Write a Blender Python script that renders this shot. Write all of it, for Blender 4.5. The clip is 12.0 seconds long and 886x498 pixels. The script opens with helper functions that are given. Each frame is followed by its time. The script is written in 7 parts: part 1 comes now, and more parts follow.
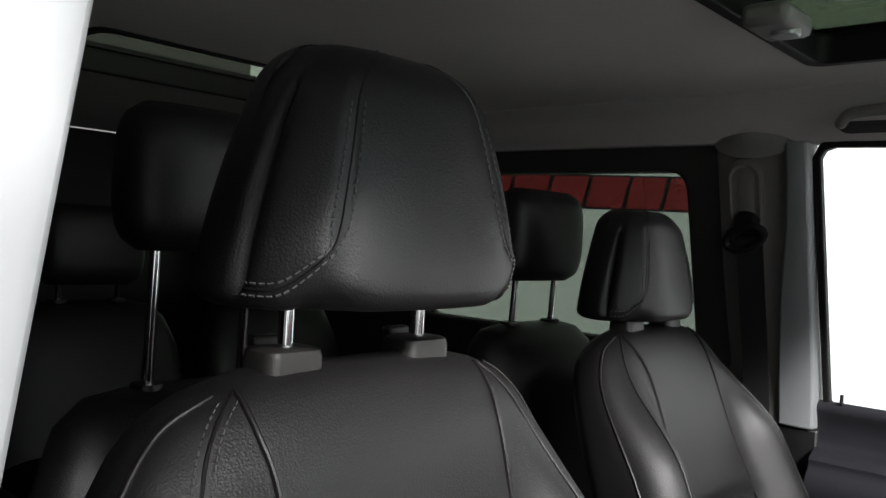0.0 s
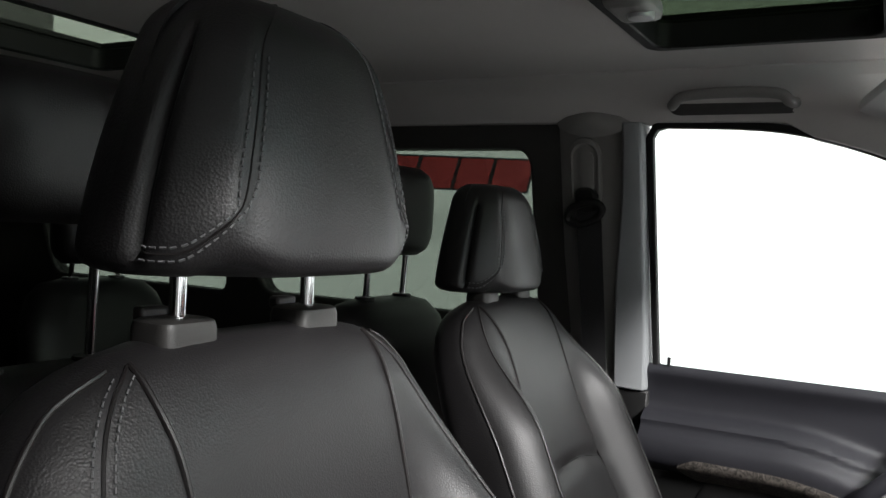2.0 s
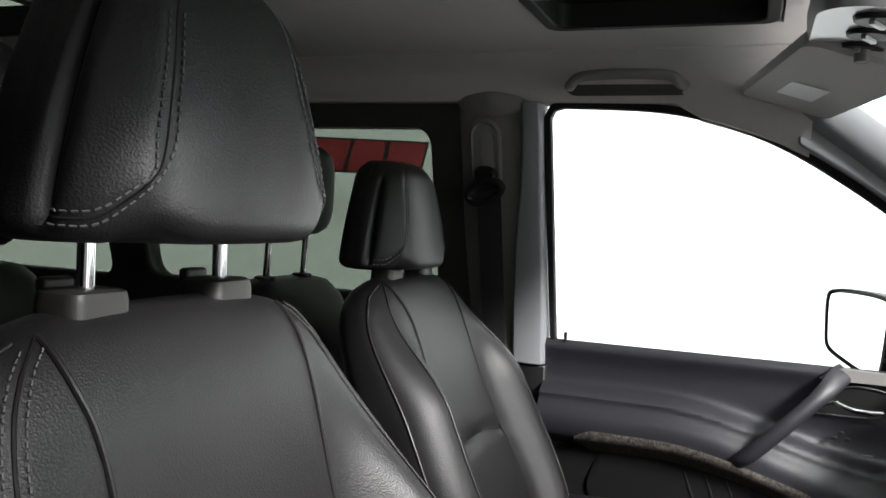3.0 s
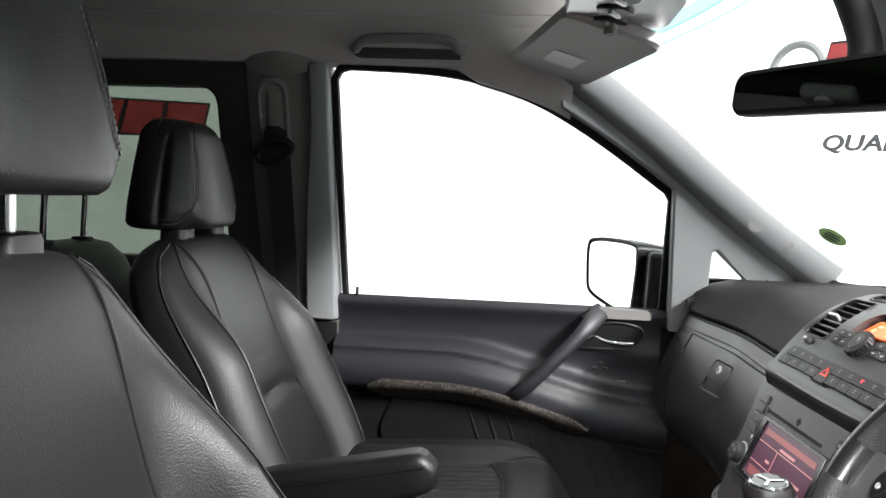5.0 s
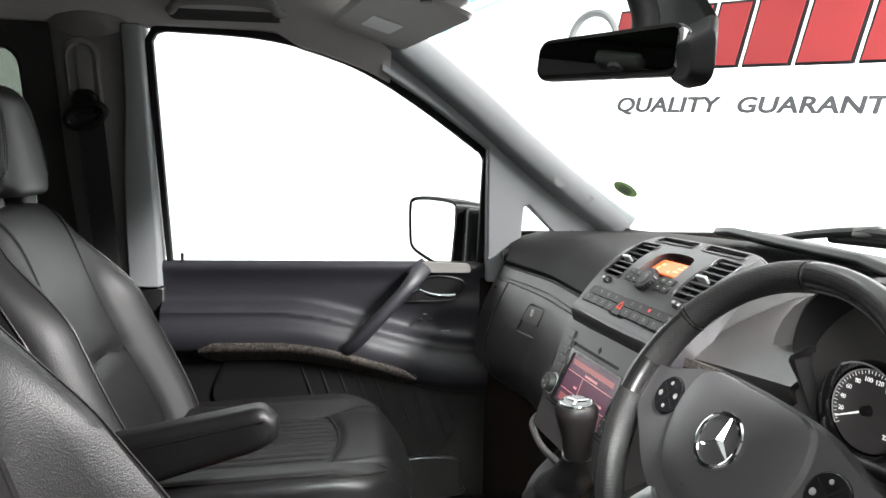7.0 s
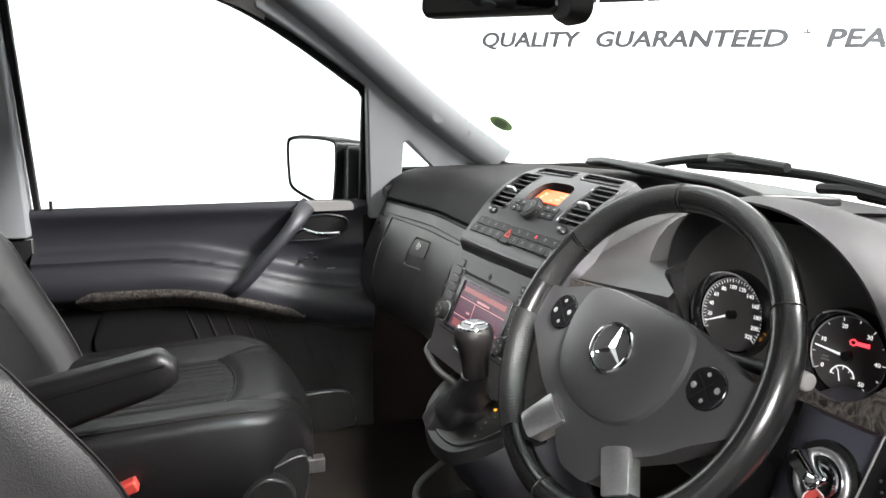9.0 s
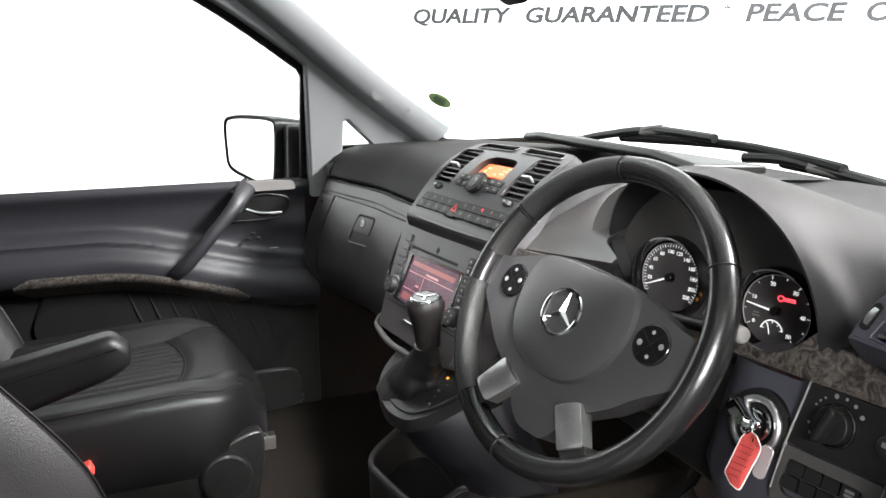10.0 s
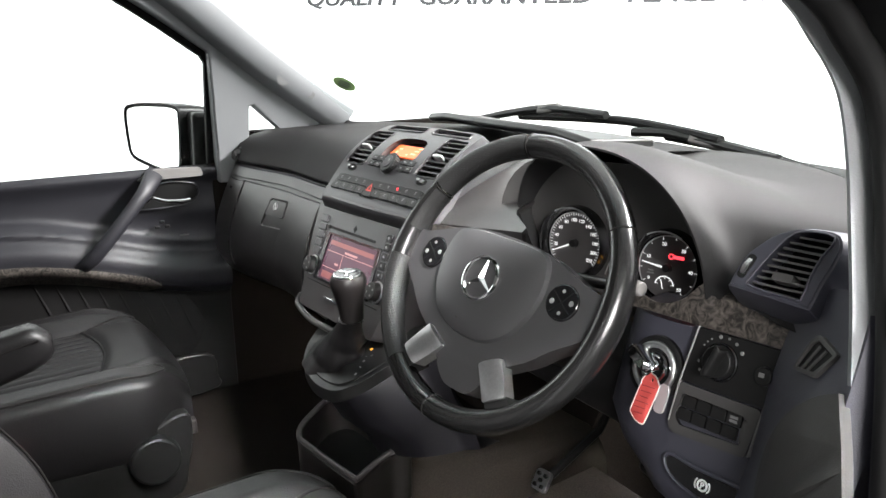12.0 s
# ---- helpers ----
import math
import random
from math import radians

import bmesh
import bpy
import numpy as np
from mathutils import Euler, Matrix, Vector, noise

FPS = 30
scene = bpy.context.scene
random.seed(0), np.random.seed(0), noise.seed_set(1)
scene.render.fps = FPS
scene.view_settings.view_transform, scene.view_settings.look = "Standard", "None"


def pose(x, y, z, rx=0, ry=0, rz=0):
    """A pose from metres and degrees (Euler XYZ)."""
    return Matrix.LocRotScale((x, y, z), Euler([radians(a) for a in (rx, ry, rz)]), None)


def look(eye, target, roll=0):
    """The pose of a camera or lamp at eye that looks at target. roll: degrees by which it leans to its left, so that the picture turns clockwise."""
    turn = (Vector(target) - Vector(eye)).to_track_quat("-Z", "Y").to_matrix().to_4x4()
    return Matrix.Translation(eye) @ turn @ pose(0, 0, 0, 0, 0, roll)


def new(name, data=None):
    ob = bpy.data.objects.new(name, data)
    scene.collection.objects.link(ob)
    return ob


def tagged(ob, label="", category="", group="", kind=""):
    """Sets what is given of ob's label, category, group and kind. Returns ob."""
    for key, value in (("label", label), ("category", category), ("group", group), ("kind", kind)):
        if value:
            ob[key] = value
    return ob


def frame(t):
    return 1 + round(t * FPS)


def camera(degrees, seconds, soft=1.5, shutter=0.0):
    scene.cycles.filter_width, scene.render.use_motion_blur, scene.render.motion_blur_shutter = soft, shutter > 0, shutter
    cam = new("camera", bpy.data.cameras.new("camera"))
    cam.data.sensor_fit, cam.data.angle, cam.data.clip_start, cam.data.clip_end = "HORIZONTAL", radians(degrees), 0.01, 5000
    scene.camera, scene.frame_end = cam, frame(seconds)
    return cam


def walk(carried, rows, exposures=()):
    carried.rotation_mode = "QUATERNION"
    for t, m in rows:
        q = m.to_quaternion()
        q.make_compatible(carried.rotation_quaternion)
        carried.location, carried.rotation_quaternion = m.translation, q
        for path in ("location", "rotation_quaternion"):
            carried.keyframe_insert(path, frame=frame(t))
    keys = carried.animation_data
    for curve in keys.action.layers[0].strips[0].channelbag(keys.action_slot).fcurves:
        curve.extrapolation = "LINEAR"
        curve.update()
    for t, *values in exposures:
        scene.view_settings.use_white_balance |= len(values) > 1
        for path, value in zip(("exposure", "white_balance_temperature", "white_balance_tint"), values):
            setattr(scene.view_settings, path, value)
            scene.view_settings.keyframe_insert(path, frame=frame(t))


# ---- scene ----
cam = camera(57.2, 12.0)
PATH = [
    (0, (0.931, -0.24, 1.448), (-0.569, -1.562, 1.414), 3.0),
    (0.5, (0.942, -0.254, 1.446), (-0.622, -1.5, 1.408), 3.0),
    (1, (0.954, -0.269, 1.443), (-0.674, -1.431, 1.397), 3.0),
    (1.5, (0.961, -0.283, 1.438), (-0.729, -1.35, 1.386), 2.9),
    (2, (0.963, -0.3, 1.43), (-0.791, -1.26, 1.374), 2.9),
    (2.5, (0.966, -0.316, 1.422), (-0.847, -1.158, 1.355), 2.9),
    (3, (0.972, -0.325, 1.414), (-0.896, -1.036, 1.335), 2.8),
    (3.2, (0.973, -0.33, 1.411), (-0.917, -0.978, 1.33), 2.9),
    (4.8, (1.03, -0.325, 1.406), (-0.948, -0.577, 1.256), 2.6),
    (5, (1.034, -0.317, 1.4), (-0.951, -0.52, 1.257), 2.1),
    (5.5, (1.051, -0.316, 1.399), (-0.942, -0.385, 1.239), 1.8),
    (6, (1.069, -0.32, 1.396), (-0.923, -0.269, 1.219), 1.6),
    (6.5, (1.086, -0.327, 1.394), (-0.898, -0.174, 1.198), 1.3),
    (7, (1.101, -0.333, 1.395), (-0.873, -0.092, 1.176), 1.1),
    (7.2, (1.104, -0.332, 1.396), (-0.864, -0.061, 1.165), 0.9),
    (8.8, (1.127, -0.362, 1.386), (-0.775, 0.149, 1.042), 0.2),
    (9, (1.133, -0.385, 1.396), (-0.751, 0.177, 1.029), 0.1),
    (9.5, (1.145, -0.404, 1.396), (-0.708, 0.237, 1.0), -0.3),
    (10, (1.159, -0.421, 1.399), (-0.661, 0.295, 0.976), -0.6),
    (10.5, (1.173, -0.435, 1.4), (-0.613, 0.349, 0.96), -0.9),
    (11, (1.187, -0.452, 1.404), (-0.567, 0.392, 0.946), -1.1),
    (11.5, (1.202, -0.467, 1.406), (-0.525, 0.427, 0.939), -1.3),
    (12, (1.212, -0.478, 1.408), (-0.491, 0.458, 0.935), -1.5),
]
walk(cam, [(t, look(eye, target, roll)) for t, eye, target, roll in PATH], exposures=[(0, 0.62), (1.5, 0.75), (2.5, 0.92), (5.0, 1.02), (7.0, 1.08), (9.0, 1.16), (12.0, 1.16)])

# ---- world and lights: a bright studio round the parked van, with unseen added lamps ----
world = bpy.data.worlds.new("studio_air")
scene.world = world
world.use_nodes = True
world.node_tree.nodes["Background"].inputs[0].default_value = (1.0, 0.97, 0.95, 1)
world.node_tree.nodes["Background"].inputs[1].default_value = 0.03


def area_lamp(name, at, target, sx, sy, watts, colour=(1, 1, 1), spread=180):
    lamp = bpy.data.lights.new(name, "AREA")
    lamp.shape, lamp.size, lamp.size_y, lamp.energy, lamp.color, lamp.spread = "RECTANGLE", sx, sy, watts, colour, math.radians(spread)
    ob = new(name, lamp)
    ob.matrix_world = look(at, target)
    return ob


# two unseen narrow lamps, added to brighten the wheel hub and driver's fascia
area_lamp("unseen_lamp", (2.4, 0.35, 3.45), (0.34, 0.05, 1.1), 0.5, 0.4, 6, (1, 0.98, 0.97), 25)
area_lamp("unseen_lamp", (3.2, -1.1, 2.2), (0.62, 0.1, 1.10), 1.2, 0.8, 2.4, (1, 0.98, 0.97), 30)
# unseen lamp standing for the main light from the front right
area_lamp("unseen_lamp", (1.3, 2.55, 3.38), (0.1, -0.2, 1.15), 1.4, 0.4, 235, (1, 0.98, 0.97))


# ---- materials ----
def material(name, colour, rough=0.5, metal=0.0, grain=0.0, scale=400.0, bump=0.0, kind="noise", vary=0.12, broad=6.0, spec=0.5, coat=0.0, emit=None, power=0.0):
    m = bpy.data.materials.new(name)
    m.use_nodes = True
    nt = m.node_tree
    b = nt.nodes["Principled BSDF"]
    b.inputs["Roughness"].default_value = rough
    b.inputs["Metallic"].default_value = metal
    b.inputs["Specular IOR Level"].default_value = spec
    b.inputs["Coat Weight"].default_value = coat
    b.inputs["Coat Roughness"].default_value = 0.12
    co = nt.nodes.new("ShaderNodeTexCoord")
    big = nt.nodes.new("ShaderNodeTexNoise")
    big.inputs["Scale"].default_value = broad
    big.inputs["Detail"].default_value = 5
    nt.links.new(co.outputs["Object"], big.inputs["Vector"])
    fine = nt.nodes.new("ShaderNodeTexNoise" if kind == "noise" else "ShaderNodeTexVoronoi")
    fine.inputs["Scale"].default_value = scale
    nt.links.new(co.outputs["Object"], fine.inputs["Vector"])
    out_fine = fine.outputs["Fac"] if kind == "noise" else fine.outputs["Distance"]
    mixf = nt.nodes.new("ShaderNodeMix")
    mixf.data_type = "FLOAT"
    mixf.inputs[0].default_value = grain
    nt.links.new(big.outputs["Fac"], mixf.inputs[2])
    nt.links.new(out_fine, mixf.inputs[3])
    ramp = nt.nodes.new("ShaderNodeValToRGB")
    lo = tuple(c * (1 - vary) for c in colour) + (1,)
    hi = tuple(min(1, c * (1 + vary)) for c in colour) + (1,)
    ramp.color_ramp.elements[0].position, ramp.color_ramp.elements[1].position = 0.3, 0.7
    ramp.color_ramp.elements[0].color, ramp.color_ramp.elements[1].color = lo, hi
    nt.links.new(mixf.outputs[0], ramp.inputs[0])
    nt.links.new(ramp.outputs[0], b.inputs["Base Color"])
    rr = nt.nodes.new("ShaderNodeMapRange")
    rr.inputs[3].default_value, rr.inputs[4].default_value = rough * 0.85, min(1, rough * 1.15)
    nt.links.new(big.outputs["Fac"], rr.inputs[0])
    nt.links.new(rr.outputs[0], b.inputs["Roughness"])
    if bump:
        bn = nt.nodes.new("ShaderNodeBump")
        bn.inputs["Strength"].default_value, bn.inputs["Distance"].default_value = bump, 0.0015
        nt.links.new(out_fine, bn.inputs["Height"])
        nt.links.new(bn.outputs[0], b.inputs["Normal"])
    if emit:
        b.inputs["Emission Color"].default_value = (*emit, 1)
        b.inputs["Emission Strength"].default_value = power
    return m


LEATHER = material("black_leather", (0.0092, 0.0086, 0.0091), 0.44, spec=0.48, grain=0.4, scale=520, bump=0.17, kind="voronoi", vary=0.25)
LEATHER_SMOOTH = material("smooth_leather", (0.0105, 0.0092, 0.0092), 0.38, spec=0.35, grain=0.4, scale=900, bump=0.06, kind="voronoi", vary=0.2)
THREAD = material("grey_thread", (0.11, 0.11, 0.114), 0.7, vary=0.2, scale=900)
DASH = material("dash_plastic", (0.022, 0.020, 0.020), 0.34, spec=0.95, grain=0.5, scale=900, bump=0.14, vary=0.12)
FASCIA = material("fascia_plastic", (0.024, 0.023, 0.025), 0.34, spec=0.8, grain=0.5, scale=900, bump=0.08, vary=0.12)
DASH_TOP = material("dash_top_plastic", (0.027, 0.0265, 0.027), 0.60, spec=0.14, grain=0.5, scale=1100, bump=0.10, kind="voronoi", vary=0.12)
DOOR_SKIN = material("door_plastic", (0.021, 0.021, 0.026), 0.45, spec=0.55, grain=0.5, scale=900, bump=0.22, vary=0.12)
LOWER = material("blue_grey_plastic", (0.052, 0.052, 0.068), 0.45, spec=0.6, grain=0.5, scale=900, bump=0.2, vary=0.1)
BLACK = material("black_plastic", (0.011, 0.011, 0.011), 0.40, spec=0.4, scale=800, bump=0.1, vary=0.15)
GLOSS = material("gloss_black", (0.008, 0.008, 0.009), 0.12, vary=0.1, coat=0.3)
RIM = material("polished_leather", (0.010, 0.010, 0.010), 0.22, spec=0.9, grain=0.4, scale=900, bump=0.05, kind="voronoi", vary=0.2)
RUBBER = material("black_rubber", (0.009, 0.009, 0.009), 0.62, spec=0.25, scale=500, bump=0.1)
TRIM = material("light_grey_trim", (0.25, 0.26, 0.268), 0.62, grain=0.6, scale=700, bump=0.2, vary=0.06)
LINER = material("headliner_fabric", (0.58, 0.552, 0.538), 0.92, grain=0.7, scale=900, bump=0.35, vary=0.1, spec=0.15)
GREYTRIM = material("mid_grey_plastic", (0.22, 0.212, 0.205), 0.6, grain=0.5, scale=800, bump=0.2, vary=0.08)
CHROME = material("chrome", (0.78, 0.79, 0.80), 0.10, metal=1.0, vary=0.05)
SATIN = material("satin_aluminium", (0.62, 0.62, 0.63), 0.38, metal=0.95, grain=0.6, scale=300, vary=0.1)
BRIGHT = material("silver_paint", (0.62, 0.62, 0.63), 0.35, metal=0.6, vary=0.06)
# one carpet in two tones: shade under the dash put into the darker
CARPET = material("shaded_carpet", (0.012, 0.0095, 0.008), 0.95, grain=0.8, scale=500, bump=0.8, vary=0.4, spec=0.1)
LIT_CARPET = material("lit_brown_carpet", (0.050, 0.042, 0.036), 0.95, grain=0.8, scale=500, bump=0.8, vary=0.35, spec=0.1)
RED = material("red_plastic", (0.55, 0.06, 0.045), 0.45, vary=0.12, scale=300, bump=0.1)
# white wall given its own glow in place of light falling on it
CYC = material("studio_glow_wall", (0.90, 0.93, 0.92), 0.9, vary=0.02, emit=(1.0, 1.0, 1.0), power=0.76)
# unseen floor, made dark to throw less light up into the cabin
STUDIO_FLOOR = material("studio_floor", (0.10, 0.10, 0.10), 0.5, vary=0.1, scale=60)
PRINT = material("grey_print", (0.22, 0.22, 0.22), 0.5, vary=0.05)
PAINT = material("white_van_paint", (0.46, 0.47, 0.48), 0.35, vary=0.03, coat=0.3)
SIGN_GREY = material("sign_grey_vinyl", (0.14, 0.14, 0.15), 0.5, vary=0.1)
SIGN_RED = material("sign_red_vinyl", (0.58, 0.07, 0.075), 0.45, vary=0.08)
SIGN_DARK = material("sign_dark_edge", (0.03, 0.03, 0.035), 0.5, vary=0.1)
ORANGE = material("orange_display", (0.5, 0.10, 0.02), 0.3, emit=(1.0, 0.13, 0.03), power=0.55, vary=0.1)
FIGURE = material("display_figure", (0.6, 0.3, 0.2), 0.4, emit=(1.0, 0.42, 0.22), power=0.6)
DIAL = material("dial_face", (0.085, 0.080, 0.080), 0.35, vary=0.15)
WHITE = material("white_print", (0.75, 0.75, 0.75), 0.5, vary=0.05)
WHITE_LIT = material("lit_print", (0.7, 0.7, 0.7), 0.5, emit=(1, 1, 1), power=0.35, vary=0.02)
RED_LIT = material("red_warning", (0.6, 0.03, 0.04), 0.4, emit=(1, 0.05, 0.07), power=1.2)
AMBER = material("amber_warning", (0.6, 0.25, 0.02), 0.4, emit=(1, 0.42, 0.05), power=0.9)
SCREEN = material("radio_screen", (0.05, 0.02, 0.03), 0.2, emit=(0.26, 0.12, 0.20), power=0.12, vary=0.25)
SCREEN_BAR = material("radio_screen_bar", (0.3, 0.1, 0.1), 0.2, emit=(0.60, 0.40, 0.42), power=0.25)
SCREEN_BAND = material("radio_screen_band", (0.2, 0.06, 0.06), 0.2, emit=(0.50, 0.24, 0.24), power=0.10)
TRIM_DARK = material("dark_grey_plastic", (0.060, 0.058, 0.057), 0.45, grain=0.5, scale=700, bump=0.15, vary=0.1)
TRIM_PALE = material("pale_edge_plastic", (0.26, 0.255, 0.25), 0.4, vary=0.06)
KICK = material("kick_trim_plastic", (0.042, 0.040, 0.039), 0.5, grain=0.5, scale=700, bump=0.15, vary=0.1)
PRINT_PALE = material("pale_print", (0.45, 0.45, 0.45), 0.5, vary=0.05)
WHEEL_SKIN = material("wheel_plastic", (0.050, 0.049, 0.051), 0.36, spec=0.95, grain=0.5, scale=900, bump=0.12, vary=0.12)
GREEN = material("green_sticker", (0.22, 0.33, 0.13), 0.5, vary=0.2)
BIN_DARK = material("bin_plastic", (0.016, 0.0145, 0.0135), 0.5, spec=0.4, grain=0.5, scale=700, bump=0.2, vary=0.15)
CONSOLE_SKIN = material("console_plastic", (0.013, 0.0125, 0.0155), 0.5, spec=0.3, grain=0.5, scale=900, bump=0.2, vary=0.1)
KEYTAG = material("red_key_tag", (0.62, 0.09, 0.08), 0.4, vary=0.15, scale=200)


def wood_material():
    m = material("dark_burr_wood", (0.06, 0.05, 0.042), 0.35, coat=0.4)
    nt = m.node_tree
    b = nt.nodes["Principled BSDF"]
    co = nt.nodes.new("ShaderNodeTexCoord")
    n1 = nt.nodes.new("ShaderNodeTexNoise")
    n1.inputs["Scale"].default_value, n1.inputs["Detail"].default_value, n1.inputs["Distortion"].default_value = 75, 8, 2.6
    nt.links.new(co.outputs["Object"], n1.inputs["Vector"])
    ramp = nt.nodes.new("ShaderNodeValToRGB")
    e = ramp.color_ramp.elements
    e[0].position, e[0].color = 0.36, (0.015, 0.013, 0.012, 1)
    e[1].position, e[1].color = 0.72, (0.15, 0.132, 0.116, 1)
    nt.links.new(n1.outputs["Fac"], ramp.inputs[0])
    nt.links.new(ramp.outputs[0], b.inputs["Base Color"])
    return m


WOOD = wood_material()


def perforated_material():
    """Leather with rows of small punched holes."""
    m = material("perforated_leather", (0.014, 0.014, 0.014), 0.45, spec=0.35, vary=0.2)
    nt = m.node_tree
    b = nt.nodes["Principled BSDF"]
    co = nt.nodes.new("ShaderNodeTexCoord")
    vo = nt.nodes.new("ShaderNodeTexVoronoi")
    vo.inputs["Scale"].default_value, vo.inputs["Randomness"].default_value = 330, 0.15
    nt.links.new(co.outputs["Object"], vo.inputs["Vector"])
    hole = nt.nodes.new("ShaderNodeMapRange")
    hole.inputs[1].default_value, hole.inputs[2].default_value = 0.25, 0.42
    nt.links.new(vo.outputs["Distance"], hole.inputs[0])
    bn = nt.nodes.new("ShaderNodeBump")
    bn.inputs["Strength"].default_value, bn.inputs["Distance"].default_value = 0.35, 0.0010
    nt.links.new(hole.outputs[0], bn.inputs["Height"])
    nt.links.new(bn.outputs[0], b.inputs["Normal"])
    return m


PERFORATED = perforated_material()


def glass_material(name, tint, gloss):
    m = bpy.data.materials.new(name)
    m.use_nodes = True
    nt = m.node_tree
    nt.nodes.remove(nt.nodes["Principled BSDF"])
    tr, gl, mix = nt.nodes.new("ShaderNodeBsdfTransparent"), nt.nodes.new("ShaderNodeBsdfGlossy"), nt.nodes.new("ShaderNodeMixShader")
    tr.inputs[0].default_value = (*tint, 1)
    gl.inputs["Roughness"].default_value = 0.02
    mix.inputs[0].default_value = 0.08 * gloss
    nt.links.new(tr.outputs[0], mix.inputs[1])
    nt.links.new(gl.outputs[0], mix.inputs[2])
    nt.links.new(mix.outputs[0], nt.nodes["Material Output"].inputs[0])
    return m


CLEAR = glass_material("clear_glass", (0.97, 0.99, 0.985), 0.3)
PRIVACY = glass_material("privacy_glass", (0.30, 0.33, 0.30), 0.6)
SUNGLASS = glass_material("sunroof_glass", (0.16, 0.19, 0.15), 0.6)
REAR_ROOF = glass_material("rear_roof_glass", (0.33, 0.36, 0.32), 0.6)
SHADES = [glass_material("teal_shade_band", tuple(1 - (1 - c) * k for c in (0.55, 0.86, 0.87)), 0.3) for k in (0.15, 0.35, 0.6, 0.85, 1.0)]


# ---- builders ----
def part(name, bm, mat, parent=None, label="", smooth=True, bevel=0.0, segs=2):
    bmesh.ops.recalc_face_normals(bm, faces=bm.faces)
    me = bpy.data.meshes.new(name)
    bm.to_mesh(me)
    bm.free()
    me.materials.append(mat)
    if smooth:
        me.shade_smooth()
        me.set_sharp_from_angle(angle=radians(38))
    ob = new(name, me)
    if parent:
        ob.parent = parent
        ob.matrix_parent_inverse = parent.matrix_basis.inverted()
    if bevel:
        b = ob.modifiers.new("bevel", "BEVEL")
        b.width, b.segments, b.limit_method, b.angle_limit = bevel, segs, "ANGLE", radians(35)
    if label:
        ob["label"] = label
    return ob


def thing(name, at, label, category, group="", kind=""):
    ob = new(name)
    ob.empty_display_size = 0.05
    ob.matrix_basis = Matrix.Translation(at)
    return tagged(ob, label, category, group, kind)


def fr(o, u, v):
    """A frame on a surface: u to the right, v up, the third axis towards the viewer."""
    u = Vector(u).normalized()
    n = u.cross(Vector(v)).normalized()
    v = n.cross(u)
    m = Matrix((u, v, n)).transposed().to_4x4()
    m.translation = o
    return m


def bm_box(sx, sy, sz, m=Matrix()):
    bm = bmesh.new()
    bmesh.ops.create_cube(bm, size=1, matrix=m @ Matrix.Diagonal((sx, sy, sz, 1)))
    return bm


def bm_cyl(r1, r2, h, m=Matrix(), n=28):
    bm = bmesh.new()
    bmesh.ops.create_cone(bm, cap_ends=True, segments=n, radius1=r1, radius2=r2, depth=h, matrix=m)
    return bm


def bm_join(*bms):
    out = bmesh.new()
    for b in bms:
        me = bpy.data.meshes.new("t")
        b.to_mesh(me)
        b.free()
        out.from_mesh(me)
        bpy.data.meshes.remove(me)
    return out


def bm_loft(rings, caps=True, closed=True):
    """A skin over rings of points, all of one length."""
    bm = bmesh.new()
    vs = [[bm.verts.new(p) for p in r] for r in rings]
    n = len(vs[0])
    for a, b in zip(vs, vs[1:]):
        for i in range(n if closed else n - 1):
            j = (i + 1) % n
            bm.faces.new((a[i], a[j], b[j], b[i]))
    if caps and closed:
        bm.faces.new(vs[0])
        bm.faces.new(vs[-1])
    return bm


def bm_sheet(f, nu, nv, thick, skip=None):
    """A sheet over f(u, v) in 0..1, with thickness along its normals."""
    bm = bmesh.new()
    vs = [[bm.verts.new(f(i / nu, j / nv)) for j in range(nv + 1)] for i in range(nu + 1)]
    for i in range(nu):
        for j in range(nv):
            if not (skip and skip((i + 0.5) / nu, (j + 0.5) / nv)):
                bm.faces.new((vs[i][j], vs[i + 1][j], vs[i + 1][j + 1], vs[i][j + 1]))
    bmesh.ops.delete(bm, geom=[v for v in bm.verts if not v.link_faces], context="VERTS")
    bm.normal_update()
    bmesh.ops.solidify(bm, geom=bm.faces[:], thickness=thick)
    return bm


def bm_tube(points, r, n=10, closed=False):
    pts = [Vector(p) for p in points]
    k = len(pts)
    rings, side = [], None
    for i, p in enumerate(pts):
        a = pts[(i - 1) % k] if closed or i else p
        b = pts[(i + 1) % k] if closed or i < k - 1 else p
        t = (b - a).normalized()
        if side is None:
            side = t.orthogonal().normalized()
        side = (side - t * side.dot(t)).normalized()
        up = t.cross(side)
        rad = r(i / max(1, k - 1)) if callable(r) else r
        rings.append([p + rad * (math.cos(2 * math.pi * q / n) * side + math.sin(2 * math.pi * q / n) * up) for q in range(n)])
    if closed:
        rings.append(rings[0])
    bm = bm_loft(rings, caps=not closed)
    if closed:
        bmesh.ops.remove_doubles(bm, verts=bm.verts[:], dist=1e-6)
    return bm


